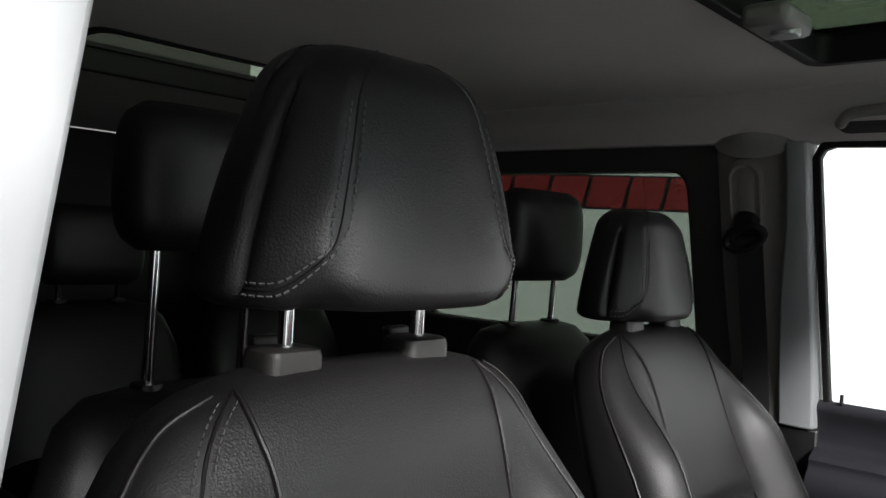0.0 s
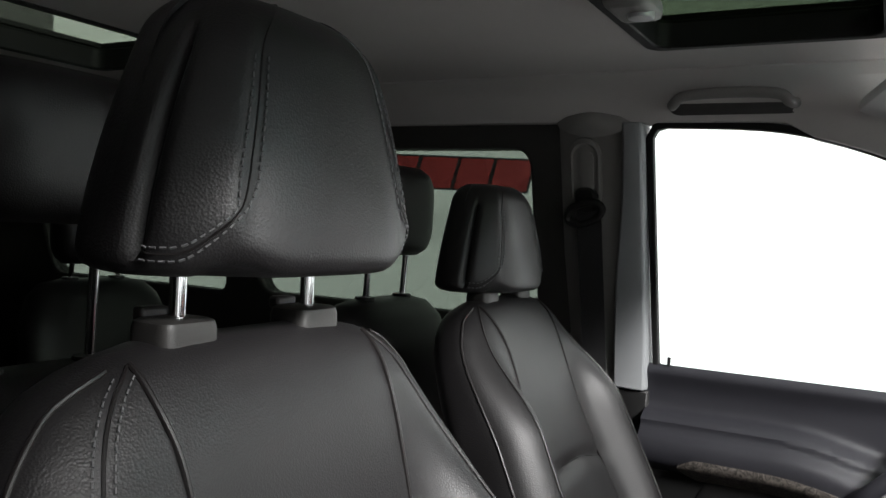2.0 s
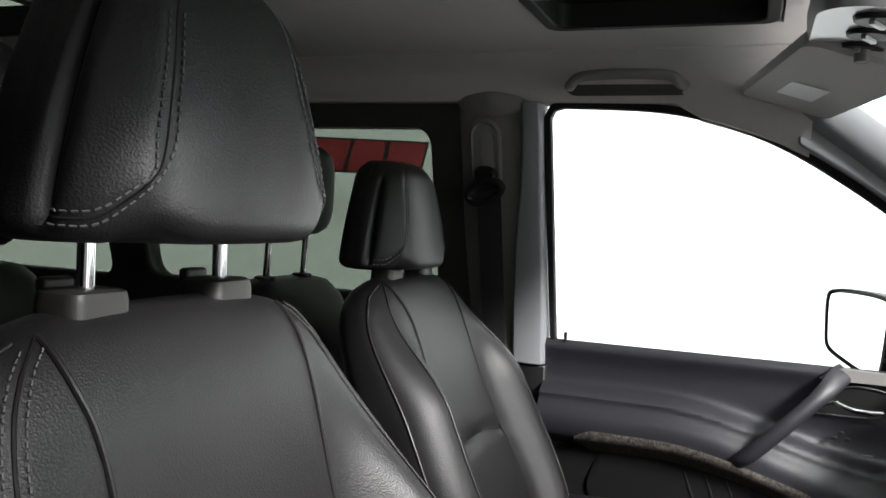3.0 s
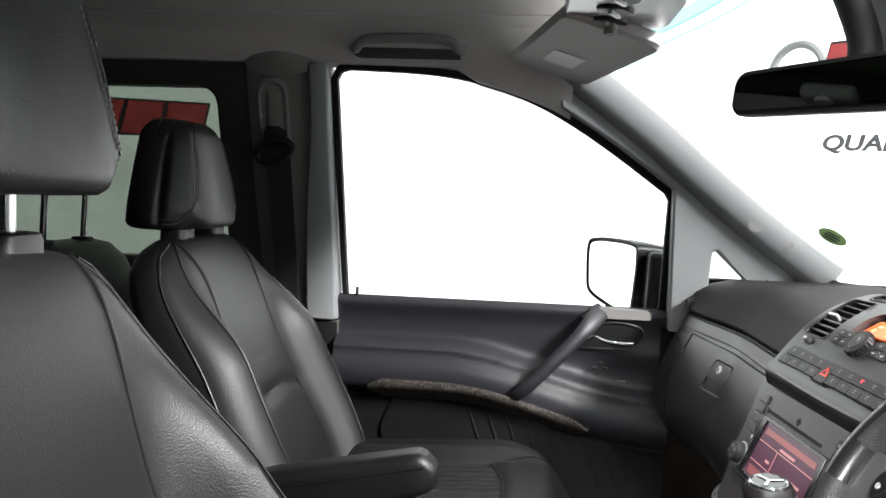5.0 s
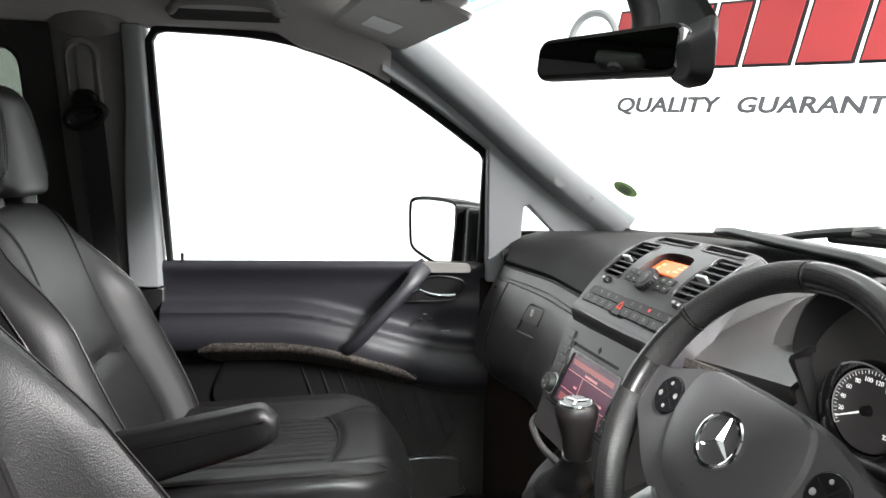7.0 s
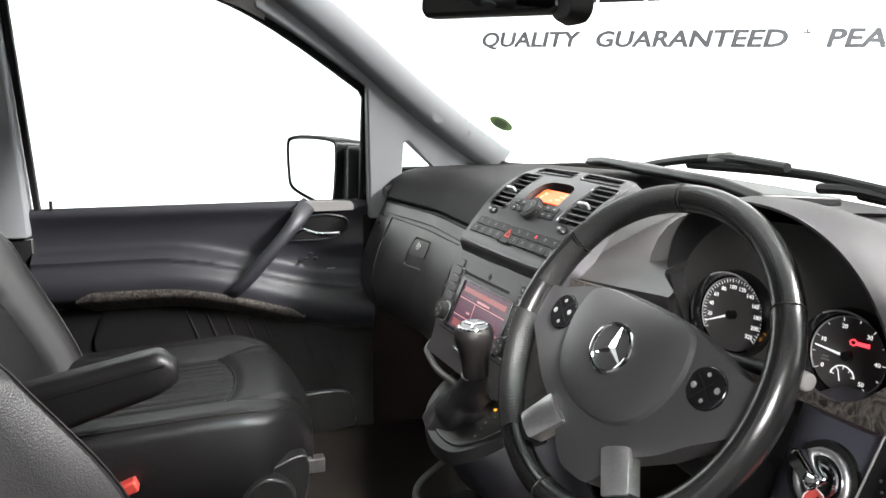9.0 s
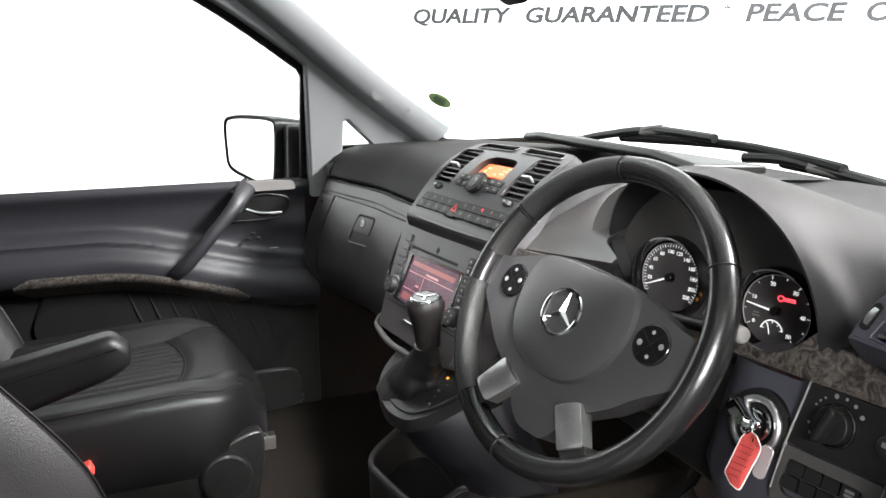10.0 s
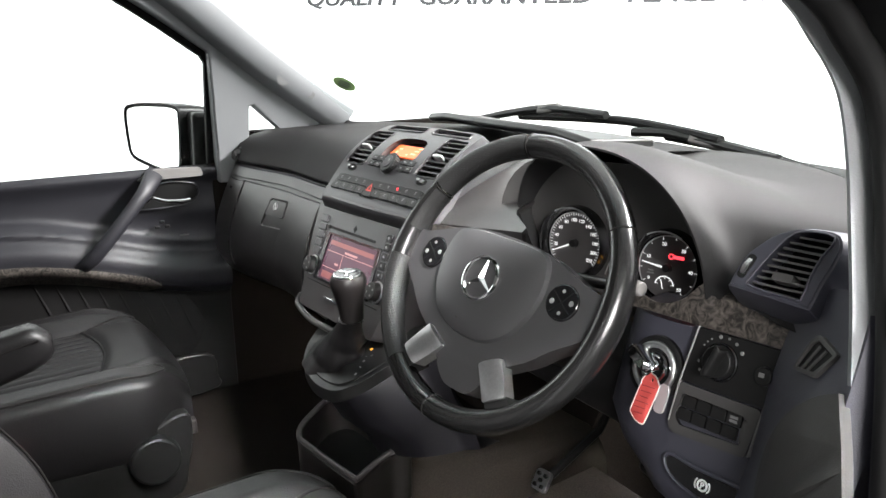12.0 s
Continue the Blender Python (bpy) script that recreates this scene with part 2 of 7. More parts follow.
def bm_panel(outline, holes, f, thick, rows=()):
    """A plate with holes: outlines in a plane (u, v), set into space by f(u, v, depth); rows: heights at which to cut it, so that it can bend."""
    bm = bmesh.new()
    front = []
    for loop in [outline, *holes]:
        vs = [bm.verts.new((u, v, 0)) for u, v in loop]
        for a, b in zip(vs, vs[1:] + vs[:1]):
            front.append(bm.edges.new((a, b)))
    bmesh.ops.triangle_fill(bm, use_beauty=True, use_dissolve=False, edges=front)
    for row in rows:
        bmesh.ops.bisect_plane(bm, geom=bm.verts[:] + bm.edges[:] + bm.faces[:], plane_co=(0, row, 0), plane_no=(0, 1, 0))
    faces = bm.faces[:]
    rims = [e.verts[:] for e in bm.edges if len(e.link_faces) == 1]
    back = {v: bm.verts.new((v.co.x, v.co.y, 1)) for v in bm.verts[:]}
    for face in faces:
        bm.faces.new([back[v] for v in reversed(face.verts)])
    for a, b in rims:
        bm.faces.new((a, b, back[b], back[a]))
    for v in bm.verts:
        v.co = f(v.co.x, v.co.y, v.co.z * thick)
    return bm


def bm_plate(pts, depth, m):
    """A flat prism: an outline in the frame m, its front at depth."""
    return bm_panel(pts, [], lambda u, v, d: m @ Vector((u, v, d)), depth)


def rrect(w, h, r, n=5, cx=0.0, cy=0.0):
    """A rounded rectangle about (cx, cy)."""
    out = []
    for k, (sx, sy) in enumerate(((1, 1), (-1, 1), (-1, -1), (1, -1))):
        for i in range(n + 1):
            a = math.pi / 2 * (k + i / n)
            out.append((cx + sx * (w / 2 - r) + r * math.cos(a), cy + sy * (h / 2 - r) + r * math.sin(a)))
    return out


def smooth_path(pts, n=8):
    """A spline through points of any dimension."""
    pts = [Vector(p) for p in pts]
    out = []
    for i in range(len(pts) - 1):
        p0, p1, p2, p3 = pts[max(0, i - 1)], pts[i], pts[i + 1], pts[min(len(pts) - 1, i + 2)]
        for k in range(n):
            t = k / n
            out.append(0.5 * (2 * p1 + (p2 - p0) * t + (2 * p0 - 5 * p1 + 4 * p2 - p3) * t * t + (3 * p1 - p0 - 3 * p2 + p3) * t ** 3))
    return out + [pts[-1]]


def lerp_rows(rows, x):
    """Rows of (x, values...) read at x."""
    for a, b in zip(rows, rows[1:]):
        if x <= b[0]:
            t = max(0, (x - a[0]) / (b[0] - a[0]))
            return [p + (q - p) * t for p, q in zip(a[1:], b[1:])]
    return list(rows[-1][1:])


def dense_rows(rows, n=6):
    """The same rows with a spline's points between them."""
    return [tuple(p) for p in smooth_path(rows, n)]


def text_mesh(body, size, m, depth=0.0006, align="LEFT", shear=0.0, spacing=1.0, bold=0.0):
    """Letters of the built-in font as a bmesh in the frame m."""
    cu = bpy.data.curves.new("letters", "FONT")
    cu.body, cu.size, cu.extrude, cu.align_x, cu.shear, cu.space_character, cu.offset = body, size, depth, align, shear, spacing, bold
    cu.resolution_u = 3
    ob = bpy.data.objects.new("letters", cu)
    me = bpy.data.meshes.new_from_object(ob)
    bm = bmesh.new()
    bm.from_mesh(me)
    bmesh.ops.transform(bm, matrix=m, verts=bm.verts[:])
    bpy.data.objects.remove(ob)
    bpy.data.curves.remove(cu)
    bpy.data.meshes.remove(me)
    return bm


DEG = math.pi / 180


def quad_round(pts, n=3, r=0.007):
    """A many-sided outline with softened corners."""
    out = []
    for i, p in enumerate(pts):
        a, b, p = Vector(pts[i - 1]), Vector(pts[(i + 1) % len(pts)]), Vector(p)
        pa, pb = p + (a - p).normalized() * r, p + (b - p).normalized() * r
        for k in range(n + 1):
            t = k / n
            out.append(tuple((1 - t) ** 2 * pa + 2 * t * (1 - t) * p + t * t * pb))
    return out


def grow(loop, d):
    """An outline moved outwards by d (counter-clockwise or not)."""
    area = sum(a[0] * b[1] - b[0] * a[1] for a, b in zip(loop, loop[1:] + loop[:1]))
    s = 1 if area > 0 else -1
    out = []
    for i, p in enumerate(loop):
        a, b = Vector(loop[i - 1]), Vector(loop[(i + 1) % len(loop)])
        t = (b - a).normalized()
        out.append((p[0] + s * d * t.y, p[1] - s * d * t.x))
    return out


def sstep(a, b, x):
    t = min(1.0, max(0.0, (x - a) / (b - a)))
    return t * t * (3 - 2 * t)


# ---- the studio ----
# wall out of view, kept grey so less light bounces into the cabin
STUDIO_WALL = material("studio_unseen_wall", (0.30, 0.297, 0.295), 0.9, vary=0.04)


def studio():
    loop = smooth_path([(3.4, -6.5, 0), (-2.2, -6.2, 0), (-4.3, -4.6, 0), (-4.4, -1.0, 0), (-3.6, 1.6, 0), (-1.9, 3.6, 0), (0.8, 4.6, 0), (3.6, 3.9, 0), (5.2, 1.6, 0), (5.4, -3.5, 0), (3.4, -6.5, 0)], 8)
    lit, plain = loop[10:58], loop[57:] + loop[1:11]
    for run, mat, label in ((lit, CYC, "white studio wall beyond the van's windows, glowing to look lit"), (plain, STUDIO_WALL, "unseen grey studio wall behind the driver's door, toned to limit bounce")):
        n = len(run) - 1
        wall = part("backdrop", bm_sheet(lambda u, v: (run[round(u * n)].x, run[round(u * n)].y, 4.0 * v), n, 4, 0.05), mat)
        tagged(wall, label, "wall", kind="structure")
    ground = part("ground", bm_box(16, 16, 0.1, pose(0, -1, -0.05)), STUDIO_FLOOR, smooth=False)
    tagged(ground, "unseen studio floor under the van, darkened to cut upward bounce", "floor", kind="structure")
    # faint glow added to the ceiling so the roof glass does not look black
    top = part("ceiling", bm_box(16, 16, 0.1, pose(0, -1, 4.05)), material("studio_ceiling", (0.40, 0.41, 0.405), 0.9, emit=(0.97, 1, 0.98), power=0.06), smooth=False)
    tagged(top, "pale studio ceiling with a faint added glow", "ceiling", kind="structure")


studio()


# ---- the van's shell ----
def side_x(z):
    """Half width of the cabin at a height: upright below the sill, leaning in above."""
    return 0.87 - 0.275 * max(0.0, z - 1.14)


WINDOW = [(-0.736, 1.145), (-0.375, 1.140), (-0.020, 1.130), (-0.008, 1.150), (-0.010, 1.395), (-0.020, 1.412)] + [tuple(p) for p in smooth_path([(-0.024, 1.414), (-0.161, 1.508), (-0.288, 1.581), (-0.412, 1.626), (-0.534, 1.648), (-0.715, 1.655)], 5)] + [(-0.733, 1.650), (-0.742, 1.635)]
QUARTER = [(0.090, 1.208), (0.170, 1.226), (0.100, 1.290), (0.090, 1.288)]
REAR_WINDOW = rrect(0.86, 0.40, 0.04, 4, -1.455, 1.415)
LAST_WINDOW = rrect(0.80, 0.40, 0.04, 4, -2.42, 1.405)


def wall_map(side, inset=0.0):
    return lambda y, z, d: Vector((side * (side_x(z) - inset + d), y, z))


SIDE_LINING = material("side_lining", (0.040, 0.038, 0.036), 0.6, grain=0.5, scale=800, bump=0.2, vary=0.12)
MARK = material("grey_mark", (0.23, 0.232, 0.235), 0.6, vary=0.05)


def shell():
    # passenger side, seen from inside
    s = -1
    # door window seal
    ring_out, ring_in = grow(WINDOW, 0.016), grow(WINDOW, 0.0)
    seal = part("window_seal", bm_panel(ring_out, [ring_in], wall_map(s, 0.006), 0.022), RUBBER, bevel=0.003)
    tagged(seal, "black rubber seal round the passenger window", "seal", kind="structure")
    # pillar trim at the front, with the small corner window
    inner = grow(WINDOW, 0.017)
    curve = [p for p in inner if p[1] > 1.40]
    front = [(0.012, 1.10)] + [p for p in sorted(curve, key=lambda q: -q[0]) if p[0] < 0.02]
    front = [p for p in front if p[0] > -0.27 or p[1] < 1.2]
    outline = front + [(-0.262, 1.62), (-0.25, 1.69), (-0.190, 1.662), (-0.040, 1.553), (0.090, 1.447), (0.215, 1.352), (0.350, 1.259), (0.36, 1.225), (0.25, 1.15), (0.14, 1.10)]
    ap = part("pillar_trim", bm_panel(outline, [QUARTER], lambda y, z, d: Vector((-(side_x(z) - 0.035 + d - 0.05 * max(0, y)), y, z)), 0.05), TRIM, bevel=0.012, segs=3)
    tagged(ap, "pale grey plastic trim on the front pillar beside the passenger", "pillar trim", kind="structure")
    along = smooth_path([(0.352, 1.256), (0.215, 1.349), (0.090, 1.444), (-0.040, 1.550), (-0.190, 1.659), (-0.27, 1.712)], 5)
    bar = []
    for i, p in enumerate(along):
        t = (along[min(i + 1, len(along) - 1)] - along[max(i - 1, 0)]).normalized()
        ring = []
        for o, q in ((-0.03, 0.016), (0.010, 0.016), (0.020, 0.010), (0.025, -0.004), (0.026, -0.020), (0.024, -0.040), (0.018, -0.052), (0.004, -0.062), (-0.03, -0.066)):
            y, z = p[0] + t[1] * q, p[1] - t[0] * q
            ring.append((-(side_x(z) - 0.035 - 0.05 * max(0, y)) + o, y, z))
        bar.append(ring)
    part("pillar_bar", bm_loft(bar), TRIM, ap, bevel=0.003)

    def on_bar(y, z, d):
        return Vector((-(side_x(z) - 0.035 - 0.05 * max(0, y)) + 0.0255 + d, y, z))
    part("airbag_mark", bm_cyl(0.016, 0.016, 0.002, fr(on_bar(0.165, 1.352, -0.0012), (0.05, 1, 0), (0.275, 0, 1)), 24), MARK, ap)
    part("screw_cover", bm_plate(rrect(0.030, 0.018, 0.006), 0.002, fr(on_bar(0.232, 1.314, -0.0026), (0.05, 1, -0.7), (0.275, 0.7, 1))), MARK, ap)
    door_edge = smooth_path([(0.70, -0.30, 1.665), (0.735, -0.10, 1.565), (0.764, 0.075, 1.452), (0.775, 0.115, 1.411), (0.787, 0.140, 1.368), (0.803, 0.138, 1.312), (0.819, 0.127, 1.253), (0.835, 0.114, 1.195), (0.849, 0.100, 1.140)], 5)
    ap2 = part("pillar_trim", bm_loft([[p + Vector(o) for o in ((0.000, 0.0, 0.0), (-0.006, -0.010, 0.0), (-0.012, -0.006, 0), (-0.025, 0.05, 0.0), (-0.025, 0.10, 0.0), (0.0, 0.09, 0.0), (0.003, 0.006, 0))] for p in door_edge]), TRIM)
    tagged(ap2, "pale grey plastic trim on the front pillar beside the steering wheel", "pillar trim", kind="structure")
    seal_line = [p + Vector((0.022, 0.002, 0.0)) for p in door_edge] + [Vector((0.885, 0.085, 1.08)), Vector((0.905, 0.065, 0.95)), Vector((0.92, 0.05, 0.80)), Vector((0.92, 0.05, 0.5))]
    sl = part("door_seal", bm_tube(seal_line, 0.014, 10), RUBBER)
    tagged(sl, "black rubber seal round the driver's door opening", "seal", kind="structure")
    body = part("door_frame", bm_loft([[p + Vector(o) for o in ((0.008, 0.010, 0), (0.075, 0.004, 0), (0.10, 0.02, 0), (0.10, 0.12, 0), (0.0, 0.12, 0))] for p in seal_line]), RUBBER)
    tagged(body, "black painted frame of the driver's door opening", "door frame", kind="structure")
    # out of view; added to block the side lamp from the headrest
    bp = part("unseen_pillar", bm_loft([[(0.80 + k + o, y, z) for o, y in ((0.0, -0.664), (0.10, -0.664), (0.10, -0.90), (0.0, -0.90))] for z, k in ((0.45, 0.03), (1.14, 0.03), (1.70, -0.05))]), GLOSS, bevel=0.01)
    tagged(bp, "unseen middle pillar behind the driver's door, keeping light off the headrest", "pillar", kind="structure")
    # roof edge out of view, added to cast shade on the headrest's top
    rail_line = smooth_path([(0.700, -0.30, 1.690), (0.760, -0.42, 1.705), (0.790, -0.62, 1.712), (0.795, -0.95, 1.712), (0.795, -1.6, 1.705)], 5)
    rail = part("door_frame", bm_loft([[p + Vector(o) for o in ((-0.075, 0, 0.030), (-0.070, 0, 0.002), (-0.020, 0, -0.012), (0.010, 0, -0.008), (0.022, 0, 0.010), (0.018, 0, 0.045), (-0.06, 0, 0.075))] for p in rail_line]), GLOSS)
    tagged(rail, "unseen roof edge above the driver's door, shading the headrest", "door frame", kind="structure")
    # middle pillar on the passenger side, and the pale door post beside the driver
    mp = part("pillar_trim", bm_loft([[(-(side_x(z) - 0.012 - a), y - k * 0.03 * sstep(1.6, 1.2, z), z) for a, y, k in ((0.0, -0.757, 0), (0.016, -0.761, 0), (0.022, -0.778, 0.3), (0.018, -0.800, 1), (-0.02, -0.808, 1), (-0.05, -0.808, 1), (-0.05, -0.757, 0))] for z in (1.085, 1.095, 1.2, 1.35, 1.5, 1.60, 1.665)]), TRIM, bevel=0.004)
    tagged(mp, "pale grey plastic trim on the middle pillar", "pillar trim", kind="structure")
    post = part("door_post", bm_loft([[(0.763 - 0.142 * (z - 1.43) + a, y, z) for a, y in ((0.0, -0.646), (0.004, -0.634), (0.016, -0.628), (0.075, -0.624), (0.105, -0.628), (0.11, -0.636), (0.11, -0.662), (0.004, -0.662))] for z in (0.5, 0.9, 1.2, 1.4, 1.55, 1.69)]), PAINT, bevel=0.004)
    tagged(post, "white door post beside the driver's headrest", "door post", kind="structure")
    # side walls behind and below
    low = [(-3.1, 0.45), (-0.80, 0.45), (-0.80, 1.085), (-0.86, 1.09), (-0.86, 1.69), (-3.1, 1.69)]
    for sd in (-1, 1):
        w = part("side_wall", bm_panel(low, [REAR_WINDOW, LAST_WINDOW] if sd < 0 else [], wall_map(sd, 0.0), 0.06), SIDE_LINING, bevel=0.008)
        tagged(w, "dark plastic side lining with tinted windows", "side wall", kind="structure")
        if sd > 0:
            continue
        g = part("rear_window_glass", bm_panel(rrect(0.88, 0.42, 0.04, 4, -1.455, 1.415), [], wall_map(sd, -0.02), 0.005), PRIVACY)
        tagged(g, "tinted side window glass", "window", kind="structure")
        g = part("rear_window_glass", bm_panel(rrect(0.82, 0.42, 0.04, 4, -2.42, 1.405), [], wall_map(sd, -0.02), 0.005), PRIVACY)
        tagged(g, "tinted side window glass", "window", kind="structure")
    back = part("rear_wall", bm_box(1.8, 0.05, 1.3, pose(0, -3.08, 1.1)), BLACK)
    tagged(back, "dark tailgate lining", "rear wall", kind="structure")
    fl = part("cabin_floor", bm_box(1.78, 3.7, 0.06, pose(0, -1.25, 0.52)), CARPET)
    tagged(fl, "carpeted cabin floor, darkened for the footwell's shade", "floor", kind="structure")
    mat_pts = rrect(0.80, 0.52, 0.06, 5, 0.34, 0.20)
    fm = part("floor_mat", bm_panel(mat_pts, [], lambda x, y, d: Vector((x, y, 0.552 + d + 0.35 * max(0, y - 0.30))), 0.010), material("brown_mat", (0.100, 0.085, 0.074), 0.95, grain=0.8, scale=420, bump=0.8, vary=0.35, spec=0.1), bevel=0.003)
    tagged(fm, "brown carpet mat in the driver's footwell", "floor mat")
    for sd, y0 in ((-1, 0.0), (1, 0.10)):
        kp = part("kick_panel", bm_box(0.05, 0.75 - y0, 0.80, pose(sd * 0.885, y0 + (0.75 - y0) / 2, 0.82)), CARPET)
        tagged(kp, "side panel beside the footwell, darkened for its shade", "side panel", kind="structure")
    pb = part("pillar_base", bm_loft([[(-0.855, -0.752, z), (-0.845, -0.80, z), (-0.86, -0.90, z), (-0.93, -0.90, z), (-0.93, -0.752, z)] for z in (0.5, 0.8, 1.085)]), BLACK, bevel=0.006)
    tagged(pb, "dark lower trim of the middle pillar", "pillar trim", kind="structure")
    # passenger half takes the darker carpet in place of the dashboard's shadow
    for x0, x1, mat in ((-0.87, 0.0, CARPET), (0.0, 0.87, LIT_CARPET)):
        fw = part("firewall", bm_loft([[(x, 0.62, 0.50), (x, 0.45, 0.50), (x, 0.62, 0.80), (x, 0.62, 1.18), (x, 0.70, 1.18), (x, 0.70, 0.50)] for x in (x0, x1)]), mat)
        tagged(fw, "carpeted bulkhead in the footwell, shade painted into its passenger half", "bulkhead", kind="structure")
    nose = part("van_nose", bm_loft([[(x, 0.70, 0.3), (x, 1.3, 0.3), (x, 1.3, 1.0), (x, 0.72, 1.20)] for x in (-0.9, 0.9)]), BRIGHT, bevel=0.03)
    tagged(nose, "pale van nose below the windscreen", "van nose", kind="structure")


shell()


def roof_z(x, y):
    edge = max(0.0, (abs(x) - 0.42) / 0.28)
    return 1.756 - 0.022 * edge ** 2.2 - 0.12 * max(0.0, y + 0.28) ** 1.6


RAIL_EDGE = dense_rows([(-3.2, 1.672), (-0.72, 1.663), (-0.534, 1.649), (-0.412, 1.626), (-0.288, 1.585), (-0.20, 1.541), (-0.10, 1.48)])


def headliner():
    xs, ys = (-0.72, 0.72), (-3.06, -0.16)

    def at(u, v):
        x, y = xs[0] + u * (xs[1] - xs[0]), ys[0] + v * (ys[1] - ys[0])
        return Vector((x, y, roof_z(x, y)))

    def hole(u, v):
        x, y = xs[0] + u * (xs[1] - xs[0]), ys[0] + v * (ys[1] - ys[0])
        return (abs(x) < 0.45 and -0.68 < y < -0.31) or (abs(x) < 0.32 and -1.94 < y < -1.54)
    bm = bm_sheet(at, 72, 145, -0.02, hole)
    tagged(part("headliner", bm, LINER), "grey woven fabric roof lining", "roof lining", kind="structure")
    # opaque outer skin with the same openings
    sk = part("roof_skin", bm_sheet(lambda u, v: at(u, v) + Vector((0, 0, 0.05)), 72, 145, -0.01, hole), BLACK)
    tagged(sk, "roof skin above the lining", "roof", kind="structure")
    for y0, y1, w in ((-0.68, -0.31, 0.45), (-1.94, -1.54, 0.32)):
        cy, h = (y0 + y1) / 2, y1 - y0
        g = part("roof_glass", bm_box(2 * w + 0.06, h + 0.06, 0.006, pose(0, cy, 1.797)), SUNGLASS if y0 > -1 else REAR_ROOF, smooth=False)
        tagged(g, "dark tinted glass in the roof", "sunroof", kind="structure")
        ring = part("roof_frame", bm_panel(rrect(2 * w + 0.012, h + 0.012, 0.03, 5, 0, cy), [rrect(2 * w - 0.03, h - 0.03, 0.025, 5, 0, cy)], lambda x, y, d: Vector((x, y, roof_z(x, y) - 0.004 + d)), 0.048), RUBBER, bevel=0.003)
        tagged(ring, "black frame of the roof glass", "sunroof frame", kind="structure")
    # side rails above the doors
    for sd in (-1, 1):
        rings = []
        for y in [(-0.235 if sd < 0 else -0.36) - 0.05 * i for i in range(0, 56)]:
            zt = roof_z(0.70, y)
            zb = lerp_rows(RAIL_EDGE, y)[0]
            xe = side_x(zb)
            rz = roof_z(0.645, y)
            rings.append([(sd * 0.59, y, roof_z(0.59, y) - 0.003), (sd * 0.635, y, rz - 0.010), (sd * 0.660, y, rz * 0.62 + zb * 0.38), (sd * (0.5 * 0.660 + 0.5 * (xe - 0.03)), y, rz * 0.30 + zb * 0.70), (sd * (xe - 0.030), y, zb + 0.014), (sd * (xe - 0.022), y, zb + 0.003), (sd * (xe + 0.03), y, zb), (sd * 0.80, y, zt + 0.03), (sd * 0.59, y, zt + 0.06)])
        tagged(part("roof_rail", bm_loft(rings), LINER), "grey fabric lining along the roof edge above the doors", "roof lining", kind="structure")


headliner()


# windscreen: a bowed sheet between the pillars, with a tinted band along its top
def screen_at(u, v, lift=0.0):
    x = (2 * u - 1) * (0.72 - 0.06 * v)
    bow = 1 - (abs(2 * u - 1)) ** 2.2
    y = 0.36 + 0.26 * bow + v * (-0.56 - 0.10 * bow)
    z = 1.225 + 0.02 * bow + v * 0.47
    return Vector((x, y + lift, z + lift * 0.9))


ws = part("windscreen", bm_sheet(lambda u, v: screen_at(u, v * 0.86), 24, 10, 0.005), CLEAR)
ws.visible_shadow = False
tagged(ws, "clear curved windscreen glass", "windscreen", kind="structure")
for i, shade in enumerate(SHADES):
    v0 = 0.86 + 0.028 * i
    band = part("windscreen_shade", bm_sheet(lambda u, v: screen_at(u, v0 + v * 0.028), 24, 2, 0.005), shade)
    band.visible_shadow = False
    tagged(band, "teal tinted band along the top of the windscreen", "windscreen", kind="structure")


# ---- dashboard ----
dash = thing("dashboard", (0, 0.3, 0.9), "dark grey moulded dashboard with a driver's hood", "dashboard")


def dash_end(x):
    """How far the ends of the dashboard round back towards the screen."""
    if x < 0:
        return -0.048 * sstep(-0.48, -0.80, x) + 0.03 * max(0.0, -x - 0.82) / 0.03
    return 0.07 * (max(0.0, x - 0.74) / 0.12) ** 2.2



def screen_base(x):
    return 0.375 + 0.235 * (1 - (min(0.72, abs(x)) / 0.72) ** 2.2)


def top_section(x):
    """Upper pad, from the screen to its front lip and under it."""
    e = dash_end(x)
    yb = screen_base(x)
    lip = 0.09 + e + 0.190 * sstep(0.09, 0.17, x)
    zt = 1.238 - 0.020 * sstep(0.2, 0.3, x) - 0.010 * max(0, abs(x) - 0.6) / 0.2
    zl = 1.158 + 0.022 * sstep(0.0, 0.2, x)
    dr = 0.014 * sstep(0.2, 0.5, x)
    return [(x, yb, 1.195), (x, yb, 1.230 - dr), (x, yb - 0.04, 1.241 - dr), (x, yb * 0.5 + 0.14, zt + 0.004 - 0.6 * dr), (x, lip + 0.10, zt), (x, lip + 0.055, zt - 0.010), (x, lip + 0.022, zl + 0.040), (x, lip + 0.006, zl + 0.018), (x, lip, zl + 0.006), (x, lip + 0.003, zl), (x, lip + 0.02, zl - 0.003), (x, lip + 0.10, zl - 0.01)]


def face_y(z, x):
    """The bulging glovebox side: its depth at a height."""
    return lerp_rows(FACE_ROWS, z)[0] + dash_end(x)


FACE_ROWS = dense_rows([(0.86, 0.160), (0.88, 0.075), (0.91, 0.048), (0.94, 0.036), (0.97, 0.034), (1.0, 0.038), (1.03, 0.046), (1.06, 0.057), (1.09, 0.070), (1.12, 0.085), (1.15, 0.100)], 3)


